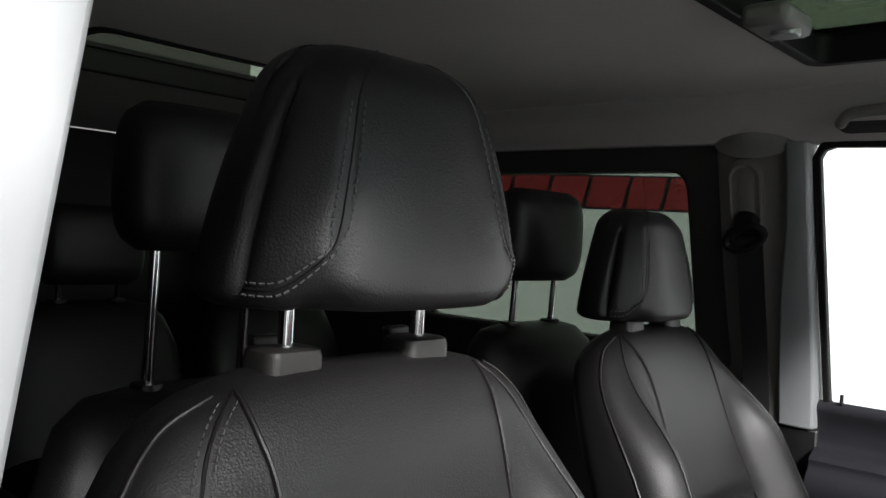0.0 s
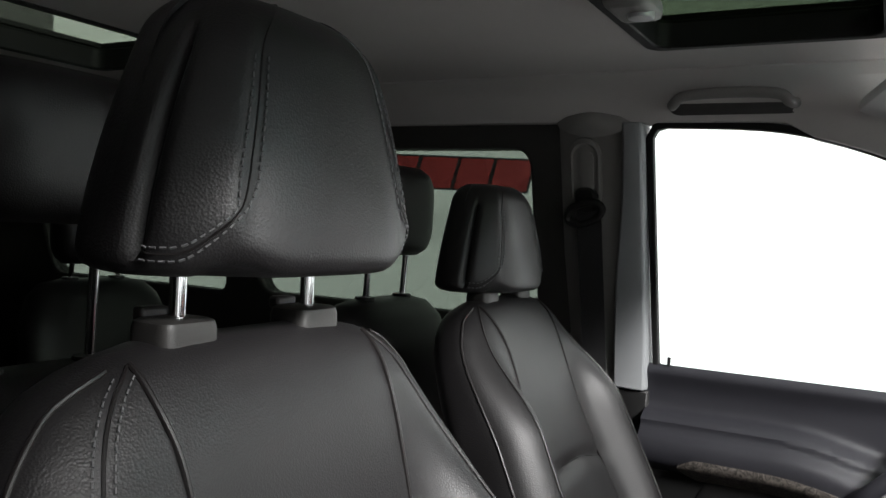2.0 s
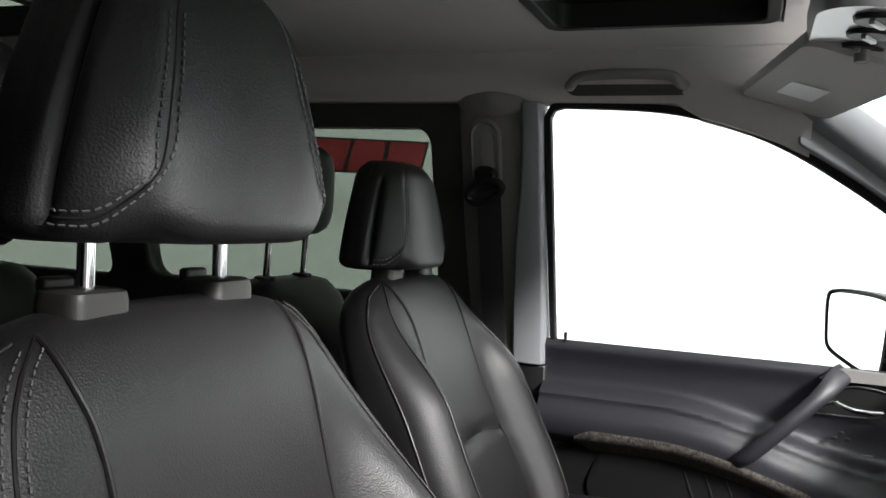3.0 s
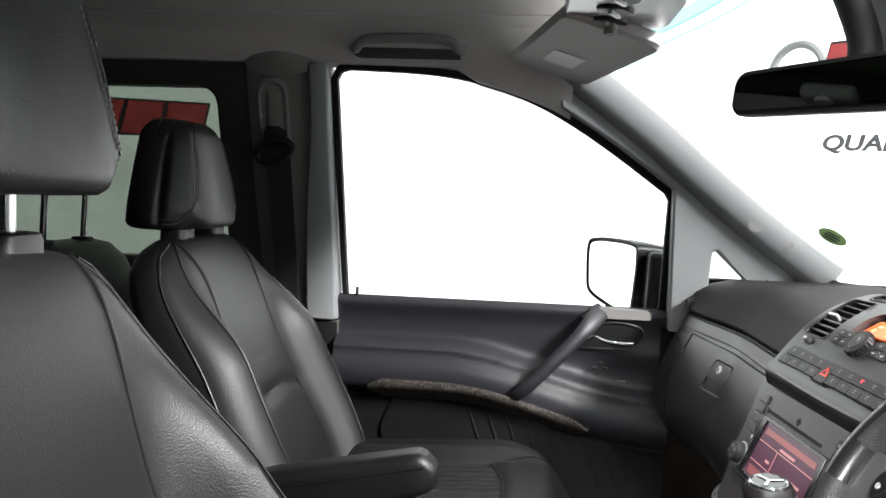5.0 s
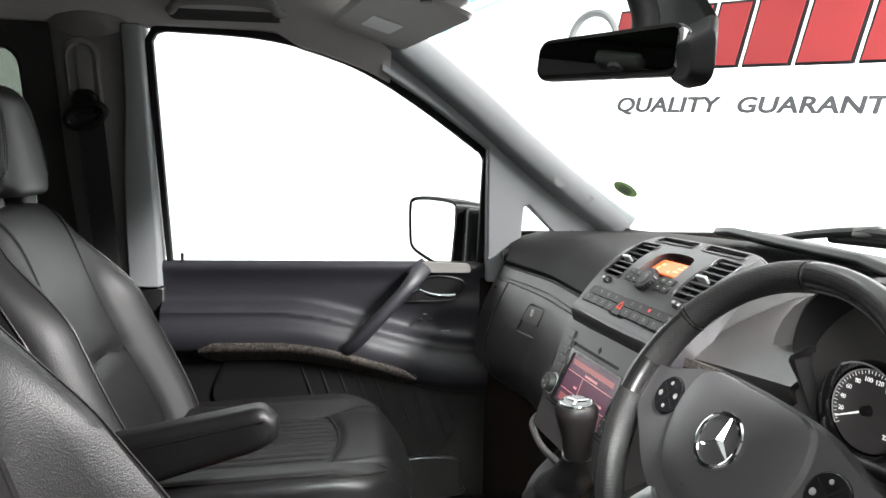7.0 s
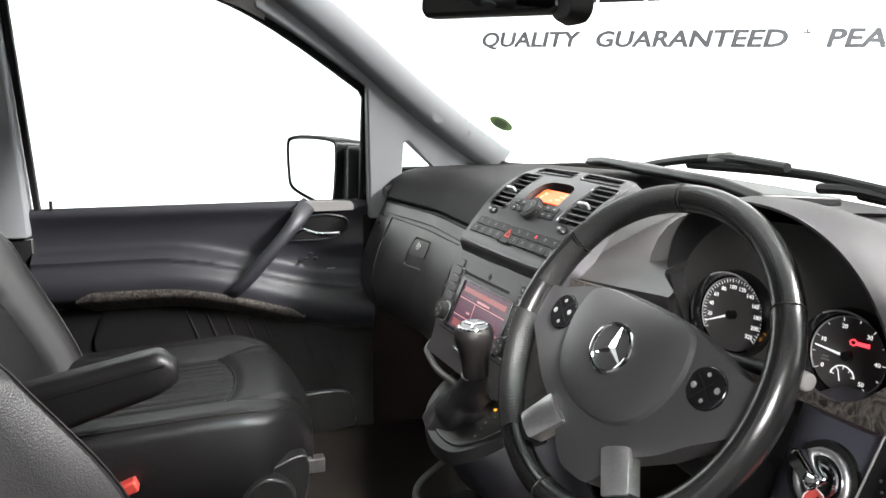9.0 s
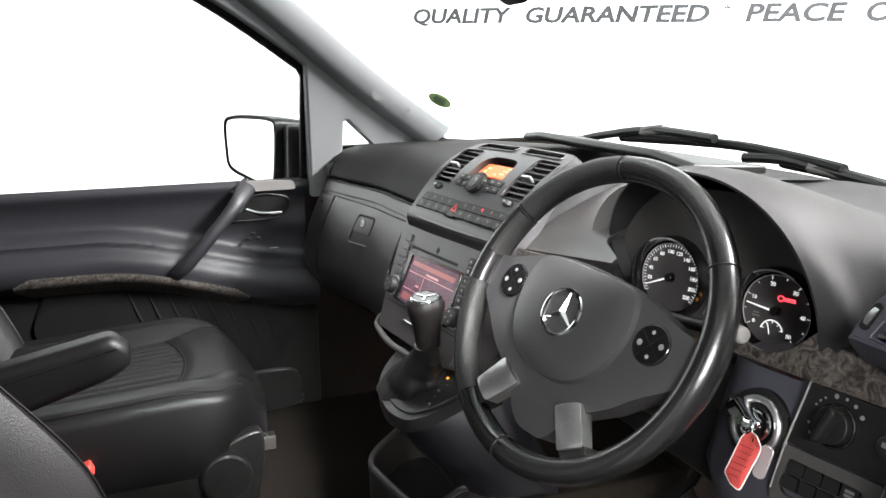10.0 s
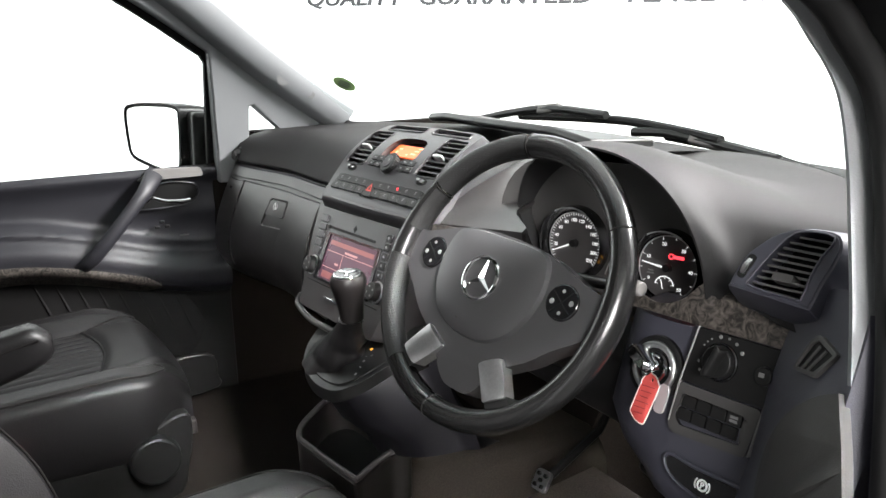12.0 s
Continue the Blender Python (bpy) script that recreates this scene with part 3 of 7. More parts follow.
def face_section(x):
    """Glovebox side: from below the lip down to the knees."""
    return [(x, 0.16 + dash_end(x), 1.152)] + [(x, y + dash_end(x), z) for z, y in reversed(FACE_ROWS[1:])] + [(x, 0.22 + dash_end(x), 0.862), (x, 0.42, 0.86), (x, 0.42, 1.12)]


N = 120
part("top_pad", bm_loft([top_section(-0.85 + 1.70 * i / N) for i in range(N + 1)]), DASH_TOP, dash)
part("passenger_fascia", bm_loft([face_section(-0.85 + 0.72 * i / 48) for i in range(49)]), DASH, dash)


def knee_y(z, x=0.6):
    return 0.13 + 0.3 * (z - 1.05) + 0.12 * (x - 0.6)


def knee_section(x):
    e = dash_end(x)
    q = 0.12 * (x - 0.6)
    drop = sstep(0.632, 0.612, x)
    return [(x, 0.26 + e, 1.176 - 0.061 * drop), (x, 0.20 + e + q, 1.174 - 0.059 * drop), (x, 0.175 + e + q, 1.168 - 0.053 * drop), (x, knee_y(1.12, x) + e, 1.12 - 0.007 * drop), (x, knee_y(1.06, x) + e, 1.06), (x, knee_y(1.0, x) + e, 1.0), (x, 0.104 + e + q, 0.955), (x, 0.108 + e + q, 0.930), (x, 0.122 + e + q, 0.916), (x, 0.17 + e, 0.908), (x, 0.42, 0.90), (x, 0.42, 1.15)]




def turned_in(p):
    """The fascia's inner end and lower edge curl back towards the steering column."""
    x, y, z = p
    back = 9.0 * max(0.0, 0.570 - x) ** 2 + 0.6 * max(0.0, 1.0 - z) * sstep(0.63, 0.54, x)
    return (x, min(0.42, y + back), z)


fascia_rows = [[turned_in(p) for p in knee_section(0.510 + 0.350 * i / 50)] for i in range(51)]
fascia_rows[0] = [(x - 0.002, min(0.42, y + 0.03), z) for x, y, z in fascia_rows[0]]
part("driver_fascia", bm_loft(fascia_rows), LOWER, dash, "blue-grey lower fascia")
part("column_shroud", bm_loft([[(x, 0.26, 1.080), (x, 0.19, 1.078), (x, 0.150, 1.04), (x, 0.142, 0.985), (x, 0.150, 0.957), (x, 0.20, 0.948), (x, 0.42, 0.94), (x, 0.42, 1.10)] for x in [0.13 + 0.39 * i / 12 for i in range(13)]]), BLACK, dash, "black panel round the steering column", bevel=0.004)
part("knee_pad", bm_loft([[(x, 0.165, 0.925), (x, 0.160, 0.905), (x, 0.185, 0.880), (x, 0.26, 0.865), (x, 0.42, 0.86), (x, 0.42, 0.925)] for x in (0.53, 0.6, 0.7, 0.84)]), BLACK, dash, "black panel under the fascia", bevel=0.006)


# glovebox lid and latch
def on_face(x, z, d):
    return Vector((x, face_y(z, x) + d, z))


def face_plate(name, pts, proud, thick, mat, parent, label="", bevel=0.002, holes=()):
    """A plate that follows the curved glovebox side."""
    return part(name, bm_panel(pts, list(holes), lambda x, z, d: on_face(x, z, -proud + d), thick, [0.90 + 0.02 * i for i in range(12)]), mat, parent, label, bevel=bevel)


def lid_outline(x0, x1, n=13):
    top = [(x0 + (x1 - x0) * i / (n - 1), 1.1185 - 0.003 * math.sin(math.pi * i / (n - 1))) for i in range(n)]
    low = [(x, 0.905 + 0.02 * ((x + 0.50) / 0.25) ** 2) for x, _ in top]
    return top + [(x1, 1.07), (x1, 1.02), (x1, 0.97)] + low[::-1] + [(x0, 0.97), (x0, 1.02), (x0, 1.07)]


LATCH = [(-0.566, 1.0955), (-0.474, 1.0985), (-0.470, 1.040), (-0.578, 1.034)]
glove = face_plate("glovebox_lid", lid_outline(-0.706, -0.305), 0.005, 0.010, DASH, dash, holes=[quad_round(LATCH, 3, 0.010)], bevel=0.0025)
face_plate("end_cover", lid_outline(-0.806, -0.713, 7), 0.005, 0.010, DASH, dash, bevel=0.0025)
face_plate("top_rail", [(-0.806 + 0.0417 * i, 1.1245) for i in range(13)] + [(-0.306 - 0.0417 * i, 1.149) for i in range(13)], 0.005, 0.010, DASH, dash, bevel=0.0025)
face_plate("latch_well", quad_round(grow(LATCH, 0.003), 3, 0.010), -0.004, 0.004, RUBBER, glove, "black latch well", bevel=0)
latch = face_plate("latch", quad_round([(-0.562, 1.0925), (-0.478, 1.0955), (-0.475, 1.062), (-0.570, 1.058)], 3, 0.008), 0.006, 0.010, DASH, glove, bevel=0.003)
part("lock", bm_cyl(0.0085, 0.0085, 0.006, fr((-0.529, face_y(1.081, -0.529) - 0.006, 1.081), (1, 0, 0), (0, 0.4, 1))), WHITE, glove, "pale lock")
part("lock_slot", bm_box(0.0022, 0.009, 0.001, fr((-0.529, face_y(1.081, -0.529) - 0.0095, 1.081), (1, 0, 0), (0, 0.4, 1))), RUBBER, glove, smooth=False)
part("cover_mark", bm_box(0.014, 0.006, 0.001, fr((-0.77, face_y(1.098, -0.77) - 0.0052, 1.098), (1, 0.1, 0), (0, 0.4, 1))), RUBBER, dash, smooth=False)


# a vent with slats, built flat in a frame
def vent(parent, m, outline, n, slat_mat=FASCIA, rim=FASCIA, tab=True, width=0.007, deep=0.030, surface=None, thick=0.0030, slant=22):
    at = surface or (lambda u, w, d: m @ Vector((u, w, d)))
    zs = [p[1] for p in outline]
    lo, hi = min(zs), max(zs)
    v = part("vent", bm_panel(grow(outline, width), [outline], lambda u, w, d: at(u, w, d - 0.02), 0.022), rim, parent, "air vent surround", bevel=0.0015)
    part("vent_duct", bm_panel(outline, [], lambda u, w, d: at(u, w, d - deep), 0.006), RUBBER, v)
    for i in range(n):
        z = lo + (hi - lo) * (i + 0.5) / n
        xs = []
        for a, b in zip(outline, outline[1:] + outline[:1]):
            if (a[1] - z) * (b[1] - z) < 0:
                xs.append(a[0] + (b[0] - a[0]) * (z - a[1]) / (b[1] - a[1]))
        if len(xs) >= 2:
            o, right, up = at((max(xs) + min(xs)) / 2, z, -0.0125 * deep / 0.03), at(max(xs), z, 0) - at(min(xs), z, 0), at(0, z + 0.004, 0) - at(0, z - 0.004, 0)
            part("slat", bm_box(right.length, thick, min(0.018, deep * 0.6), fr(o, right, up) @ pose(0, 0, 0, slant)), slat_mat, v, smooth=False)
    if tab:
        u, w = sum(p[0] for p in outline) / len(outline), (lo + hi) / 2
        part("vent_tab", bm_box(0.024, 0.005, 0.012, fr(at(u, w, 0.001), at(0.02, w, 0) - at(-0.02, w, 0), at(u, w + 0.004, 0) - at(u, w - 0.004, 0))), SATIN, v, "silver vent tab", bevel=0.0015)
    return v


# upper centre fascia: flat at the keys, rolling back towards the screen
CC = fr((-0.015, 0.104, 1.212), (1, 0.09, 0), (0, 0.615, 0.788))


def cc(u, v, d=0.0):
    c = 0.052 * (max(0.0, v) / 0.074) ** 2.2
    return CC @ Vector((u - 0.0147, v + 0.2 * c, d - 0.474 * c))


def cc_frame(u, v, d=0.0):
    return fr(cc(u, v, d), cc(u + 0.01, v) - cc(u - 0.01, v), cc(u, v + 0.005) - cc(u, v - 0.005))


CC_ROWS = [0.008 * i for i in range(1, 13)]


def cc_plate(name, pts, d0, thick, mat, parent, label="", bevel=0.0, holes=()):
    return part(name, bm_panel(pts, list(holes), lambda u, v, d: cc(u, v, d + d0), thick, CC_ROWS), mat, parent, label, bevel=bevel)


fascia_out = [tuple(p) for p in smooth_path([(-0.163, -0.066), (-0.110, -0.072), (0.0, -0.074), (0.110, -0.072), (0.163, -0.066), (0.164, -0.035), (0.161, 0.0), (0.158, 0.030), (0.156, 0.058), (0.151, 0.080), (0.136, 0.0925), (0.060, 0.0955), (0.0, 0.096), (-0.060, 0.0955), (-0.136, 0.0925), (-0.151, 0.080), (-0.156, 0.058), (-0.158, 0.030), (-0.161, 0.0), (-0.164, -0.035), (-0.163, -0.066)], 3)[:-1]]
SIDE_VENT = quad_round([(0.084, 0.003), (0.147, 0.002), (0.147, 0.073), (0.086, 0.075)])
TOP_VENT = quad_round([(0.014, 0.0835), (0.126, 0.0815), (0.118, 0.0905), (0.014, 0.0925)], 2, 0.003)
VENTS = [(SIDE_VENT, 8, True), ([(-u, v) for u, v in reversed(SIDE_VENT)], 8, True), (TOP_VENT, 2, False), ([(-u, v) for u, v in reversed(TOP_VENT)], 2, False)]
HOOD_HOLE = [tuple(p) for p in smooth_path([(-0.050, 0.026), (-0.052, 0.046), (-0.046, 0.060), (-0.030, 0.0665), (0.0, 0.068), (0.030, 0.0665), (0.046, 0.060), (0.052, 0.046), (0.050, 0.026), (0.0, 0.024), (-0.050, 0.026)], 3)[:-1]]
stack = cc_plate("centre_fascia", fascia_out, -0.040, 0.044, FASCIA, dash, bevel=0.003, holes=[v[0] for v in VENTS] + [HOOD_HOLE])
for out, n, tab in VENTS:
    vent(stack, None, out, n, tab=tab, width=0.002, surface=lambda u, v, d: cc(u, v, d + 0.004), thick=0.0024)
cc_plate("display_well", grow(HOOD_HOLE, 0.002), -0.016, 0.003, RUBBER, stack, "dark display well")
part("display", bm_plate(quad_round([(-0.046, -0.014), (0.046, -0.014), (0.043, 0.014), (-0.043, 0.014)], 4, 0.006), 0.003, cc_frame(0.0, 0.0445, -0.008)), ORANGE, stack, "orange lit display")
for u, v, w, h in ((-0.026, 0.004, 0.009, 0.004), (-0.030, -0.003, 0.004, 0.006), (0.006, -0.006, 0.004, 0.003), (0.022, -0.003, 0.012, 0.003), (0.026, 0.003, 0.014, 0.0025), (0.030, 0.008, 0.010, 0.002)):
    part("display_figure", bm_box(w, h, 0.001, cc_frame(u, 0.0445 + v, -0.0045)), FIGURE, stack)
DIAL_AT = cc_frame(0.003, 0.0125, 0.004)
dial = part("control_dial", bm_join(bm_cyl(0.0190, 0.0182, 0.009, DIAL_AT @ pose(0, 0, 0.0045), 36), *[bm_box(0.0012, 0.002, 0.008, DIAL_AT @ pose(0.0190 * math.cos(a), 0.0190 * math.sin(a), 0.0045, 0, 0, math.degrees(a) - 90)) for a in [2 * math.pi * i / 24 for i in range(24)]]), BLACK, stack, bevel=0.001)
part("dial_cap", bm_cyl(0.0125, 0.0115, 0.002, DIAL_AT @ pose(0, 0, 0.0095), 28), FASCIA, dial, bevel=0.001)
part("dial_mark", bm_box(0.003, 0.006, 0.0006, DIAL_AT @ pose(0.003, 0.003, 0.0107, 0, 0, 20)), PRINT, dial, smooth=False)
for sd in (-1, 1):
    for v in (0.0205, 0.0085):
        for u0, u1 in ((0.029, 0.048), (0.049, 0.068)):
            b = cc_plate("dial_button", quad_round([(sd * u0 + 0.002, v - 0.0052), (sd * u1 + 0.002, v - 0.0052), (sd * u1 + 0.002, v + 0.0052), (sd * u0 + 0.002, v + 0.0052)][::sd], 2, 0.0015), 0.002, 0.0045, BLACK, stack, bevel=0.0008)
            part("button_mark", bm_box(0.006, 0.0022, 0.0006, cc_frame(sd * (u0 + u1) / 2 + 0.002, v, 0.0068)), PRINT, b, smooth=False)
    w = part("thumb_wheel", bm_cyl(0.0085, 0.0085, 0.006, cc_frame(sd * 0.115, -0.007, 0.0035) @ pose(0, 0, 0, 90, 0, 0), 24), FASCIA, stack, "ribbed air thumb wheel")
    part("wheel_shine", bm_box(0.007, 0.0035, 0.001, cc_frame(sd * 0.115, -0.007, 0.0125)), SATIN, w)
    cc_plate("wheel_well", [(sd * 0.115 + 0.015 * math.cos(a), -0.007 + 0.0065 * math.sin(a)) for a in [2 * math.pi * i / 24 for i in range(24)]], 0.0025, 0.002, RUBBER, stack)
KEY_BED = [(-0.150, -0.0540), (-0.045, -0.0525), (-0.034, -0.0570), (0.004, -0.0570), (0.014, -0.0535), (0.143, -0.0560), (0.152, -0.0240), (-0.132, -0.0215)]
cc_plate("key_bed", quad_round(KEY_BED, 2, 0.004), 0.0025, 0.002, RUBBER, stack)
for i in range(10):
    u0, u1 = -0.146 + 0.0292 * i, -0.146 + 0.0292 * (i + 1) - 0.0012
    lean = 0.012 * (1 - i / 5)
    if i == 4:
        b = cc_plate("hazard_key", quad_round([(u0, -0.0548), (u1, -0.0548), (u1 + lean, -0.0232), (u0 + lean, -0.0232)], 2, 0.002), 0.003, 0.005, BLACK, stack, "red-edged warning key", bevel=0.0008)
        tri = [(0.0, 0.008), (-0.009, -0.007), (0.009, -0.007)]
        mid = ((u0 + u1) / 2 + 0.003, -0.038)
        cc_plate("hazard_mark", [(mid[0] + a, mid[1] + c) for a, c in tri], 0.0081, 0.0008, RED, b, "red warning triangle", holes=[[(mid[0] + 0.55 * a, mid[1] - 0.0007 + 0.55 * c) for a, c in tri]])
        continue
    for v0, v1, k0, k1 in ((-0.0375, -0.0230, 0.5, 1.0), (-0.0525, -0.0385, 0.0, 0.5)):
        b = cc_plate("key_button", quad_round([(u0 + lean * k0, v0), (u1 + lean * k0, v0), (u1 + lean * k1, v1), (u0 + lean * k1, v1)], 2, 0.0015), 0.003, 0.005, BLACK, stack, bevel=0.0008)
        part("button_mark", bm_join(bm_box(0.006, 0.001, 0.0006, cc_frame((u0 + u1) / 2 + lean * (k0 + k1) / 2, (v0 + v1) / 2 + 0.002, 0.0082)), bm_box(0.004, 0.001, 0.0006, cc_frame((u0 + u1) / 2 + lean * (k0 + k1) / 2, (v0 + v1) / 2 - 0.001, 0.0082))), RED_LIT if i == 7 and v0 > -0.04 else PRINT, b, smooth=False)
# lower lip of the fascia, over the radio
part("fascia_lip", bm_loft([[cc(u, v, d) for v, d in ((-0.058, 0.0045), (-0.068, 0.005), (-0.078, -0.001), (-0.086, -0.012), (-0.088, -0.040), (-0.06, -0.040))] for u in [-0.166 + 0.0166 * i for i in range(21)]]), FASCIA, stack)

# radio with its screen, keys and knobs
radio = thing("car_radio", (-0.05, 0.05, 1.0), "black car radio with a dim purple screen", "car radio")
RAD = fr((-0.0515, 0.032, 1.063), (1, 0.10, 0), (0, 0.37, 0.93))
HOUSE = [(-0.162, 0.066), (-0.146, -0.054), (-0.134, -0.108), (0.134, -0.108), (0.146, -0.054), (0.162, 0.066), (0.160, 0.086), (-0.160, 0.086)]
part("housing", bm_loft([[RAD @ Vector((k * u, v, d)) for u, v in quad_round(HOUSE, 3, 0.010)] for k, d in ((1.06, -0.16), (1.02, -0.012), (1.0, -0.003), (0.985, 0.0))]), DASH, radio, bevel=0.002)
part("front_plate", bm_plate(quad_round([(-0.130, -0.050), (0.130, -0.050), (0.132, 0.078), (-0.132, 0.076)], 3, 0.006), 0.004, RAD @ pose(0, 0, 0.0)), FASCIA, radio, bevel=0.0015)
part("screen_frame", bm_panel(quad_round([(-0.096, -0.052), (0.098, -0.052), (0.097, 0.037), (-0.089, 0.037)], 2, 0.003), [quad_round([(-0.083, -0.047), (0.090, -0.047), (0.089, 0.032), (-0.076, 0.032)], 2, 0.002)], lambda u, v, d: RAD @ Vector((u, v, d + 0.002)), 0.005), GLOSS, radio, bevel=0.001)
part("screen", bm_plate(quad_round([(-0.084, -0.048), (0.091, -0.048), (0.090, 0.033), (-0.077, 0.033)], 2, 0.002), 0.002, RAD @ pose(0, 0, 0.0025)), SCREEN, radio, "purple lit screen")
part("screen_lines", bm_join(*[bm_box(w, h, 0.0005, RAD @ pose(u, v, 0.0049)) for u, v, w, h in ((0.007, 0.0045, 0.162, 0.0013), (0.004, -0.025, 0.164, 0.0013), (-0.016, -0.009, 0.0011, 0.028))]), SCREEN_BAR, radio)
part("screen_bands", bm_join(*[bm_box(w, h, 0.0004, RAD @ pose(u, v, 0.0048)) for u, v, w, h in ((0.006, 0.020, 0.150, 0.008), (0.002, -0.038, 0.150, 0.012))]), SCREEN_BAND, radio)
for u, v, w in ((0.010, 0.0095, 0.044), (-0.030, -0.015, 0.012), (0.055, -0.017, 0.030)):
    part("screen_writing", bm_box(w, 0.0036, 0.0005, RAD @ pose(u, v, 0.0052)), SCREEN_BAR, radio)
part("disc_slot", bm_box(0.160, 0.0045, 0.002, RAD @ pose(-0.008, 0.0445, 0.0038)), RUBBER, radio)
part("slot_key", bm_box(0.010, 0.007, 0.004, RAD @ pose(-0.092, 0.0445, 0.0045)), BLACK, radio, bevel=0.001)
part("eject_mark", bm_cyl(0.007, 0.0, 0.001, RAD @ pose(-0.002, 0.054, 0.0045), 4), RUBBER, radio)
for i in range(5):
    b = part("side_key", bm_box(0.024, 0.0132, 0.006, RAD @ pose(-0.112, 0.0570 - 0.0150 * i, 0.004)), FASCIA, radio, bevel=0.0015)
    b = part("side_key", bm_box(0.017, 0.0132, 0.006, RAD @ pose(0.112, 0.0575 - 0.0153 * i, 0.004)), BLACK, radio, bevel=0.0015)
    part("key_mark", bm_box(0.004, 0.004, 0.0006, RAD @ pose(0.112, 0.0575 - 0.0153 * i, 0.0073)), PRINT, b, smooth=False)
for u, v in ((-0.112, -0.031), (0.117, -0.031)):
    k = part("knob", bm_cyl(0.0165, 0.0145, 0.016, RAD @ pose(u, v, 0.010), 28), BLACK, radio, bevel=0.0015)
    part("knob_ring", bm_tube([RAD @ Vector((u + 0.0168 * math.cos(a), v + 0.0168 * math.sin(a), 0.005)) for a in [2 * math.pi * i / 24 for i in range(24)]], 0.0016, 6, True), SATIN, k, "silver ring")
    part("knob_mark", bm_join(*[bm_box(0.003, 0.003, 0.0006, RAD @ pose(u + 0.008 * math.cos(a), v + 0.008 * math.sin(a), 0.0182)) for a in (0.4, 2.0, 3.5, 5.2)]), PRINT, k, smooth=False)
part("tray_handle", bm_box(0.052, 0.005, 0.004, RAD @ pose(-0.018, -0.0765, 0.003)), CHROME, radio, "chrome tray pull", bevel=0.0015)
part("tray_seam", bm_box(0.250, 0.0016, 0.001, RAD @ pose(0, -0.058, 0.0006)), RUBBER, radio, smooth=False)

# hood over the instruments, and the instruments
HC = 0.455


def hood_point(a, r, y, z0):
    c, s = math.cos(a), math.sin(a)
    return (HC + r * 0.170 * math.copysign(abs(c) ** 0.85, c), y, z0 + r * 0.150 * max(0.0, s) ** 0.85 - r * 0.052 * max(0.0, -s) ** 0.7)


def hood_z(x, y):
    """Height of the padded top round the instruments."""
    g = math.exp(-(abs(x - HC) / 0.168) ** 3)
    base = 1.179 - 0.042 * sstep(0.225, 0.145, y) * sstep(0.52, 0.60, x) + 0.045 * sstep(0.155, 0.27, y) + 0.013 * sstep(0.28, 0.45, y)
    return base + (1.300 - base) * g * (1 - 0.9 * sstep(0.16, 0.40, y))


hood_rings = []
for k in range(97):
    a = (-8 + 196 * k / 96) * DEG
    s = max(0.0, math.sin(a))
    lean = 0.022 * (1 - s)
    ring = [hood_point(a, r, y, z) for r, y, z in ((0.93, 0.250, 1.140), (0.985, 0.165 + lean, 1.140), (1.0, 0.140 + lean, 1.140), (1.015, 0.135 + lean, 1.140), (1.03, 0.135 + lean, 1.140))]
    for r in (1.06, 1.09, 1.13, 1.18, 1.24, 1.32, 1.42, 1.55, 1.7, 1.9, 2.1, 2.3):
        p = hood_point(a, r, 0.0, 1.140)
        x = min(0.85, max(0.268, p[0]))
        y = min(screen_base(x) - 0.02, 0.137 + lean + (r - 1.03) * 0.36 * s)
        edge = hood_point(a, 1.03, 0, 1.140)[2]
        z = edge + (hood_z(x, y) - edge) * sstep(1.0, 1.27, r)
        near = hood_point(a, 1.045, 0.137 + lean + (r - 1.03) * 0.13, 1.140)
        k = sstep(112, 148, a / DEG)
        ring.append(tuple(p * (1 - k) + q * k for p, q in zip((x, y, z), near)))
    tuck = 0.056 * max(0.0, (a / DEG - 160) / 28) ** 1.5
    hood_rings.append([(x + tuck, y, z) for x, y, z in ring])


def flank(u, v):
    """Sloping panel between the centre vents and the instrument hood."""
    k = min(1.0, v / 0.85)
    y = 0.330 - 0.215 * k
    z = 1.238 - 0.020 * k - 0.075 * k ** 2.2 + 0.030 * u * k ** 3
    if v > 0.85:
        q = (v - 0.85) / 0.15
        y, z = y - 0.006 * math.sin(q * math.pi / 2) + 0.010 * q, z - 0.014 * q
    edge = 0.290 + 0.32 * max(0.0, z - 1.17) + 0.068 * sstep(0.148, 0.116, y)
    return Vector((0.10 + (edge - 0.10) * u, y, z))


part("cluster_flank", bm_sheet(flank, 12, 40, 0.006), DASH, dash, "smooth grey panel beside the instruments")
hd_bm = bm_loft(hood_rings, caps=False, closed=False)
part("instrument_hood", hd_bm, DASH_TOP, dash)
cluster = thing("instrument_cluster", (0.43, 0.24, 1.1), "black instrument panel with two white-marked dials", "instrument panel")
GP = fr((0.455, 0.205, 1.15), (1, 0.30, 0), (0, 0.1, 1))
# plate's lighter grey stands in for haze on the omitted cover glass
part("back_plate", bm_plate(rrect(0.37, 0.20, 0.08, 6, -0.035, 0.015), 0.008, GP @ pose(0, 0, -0.016)), TRIM_DARK, cluster)


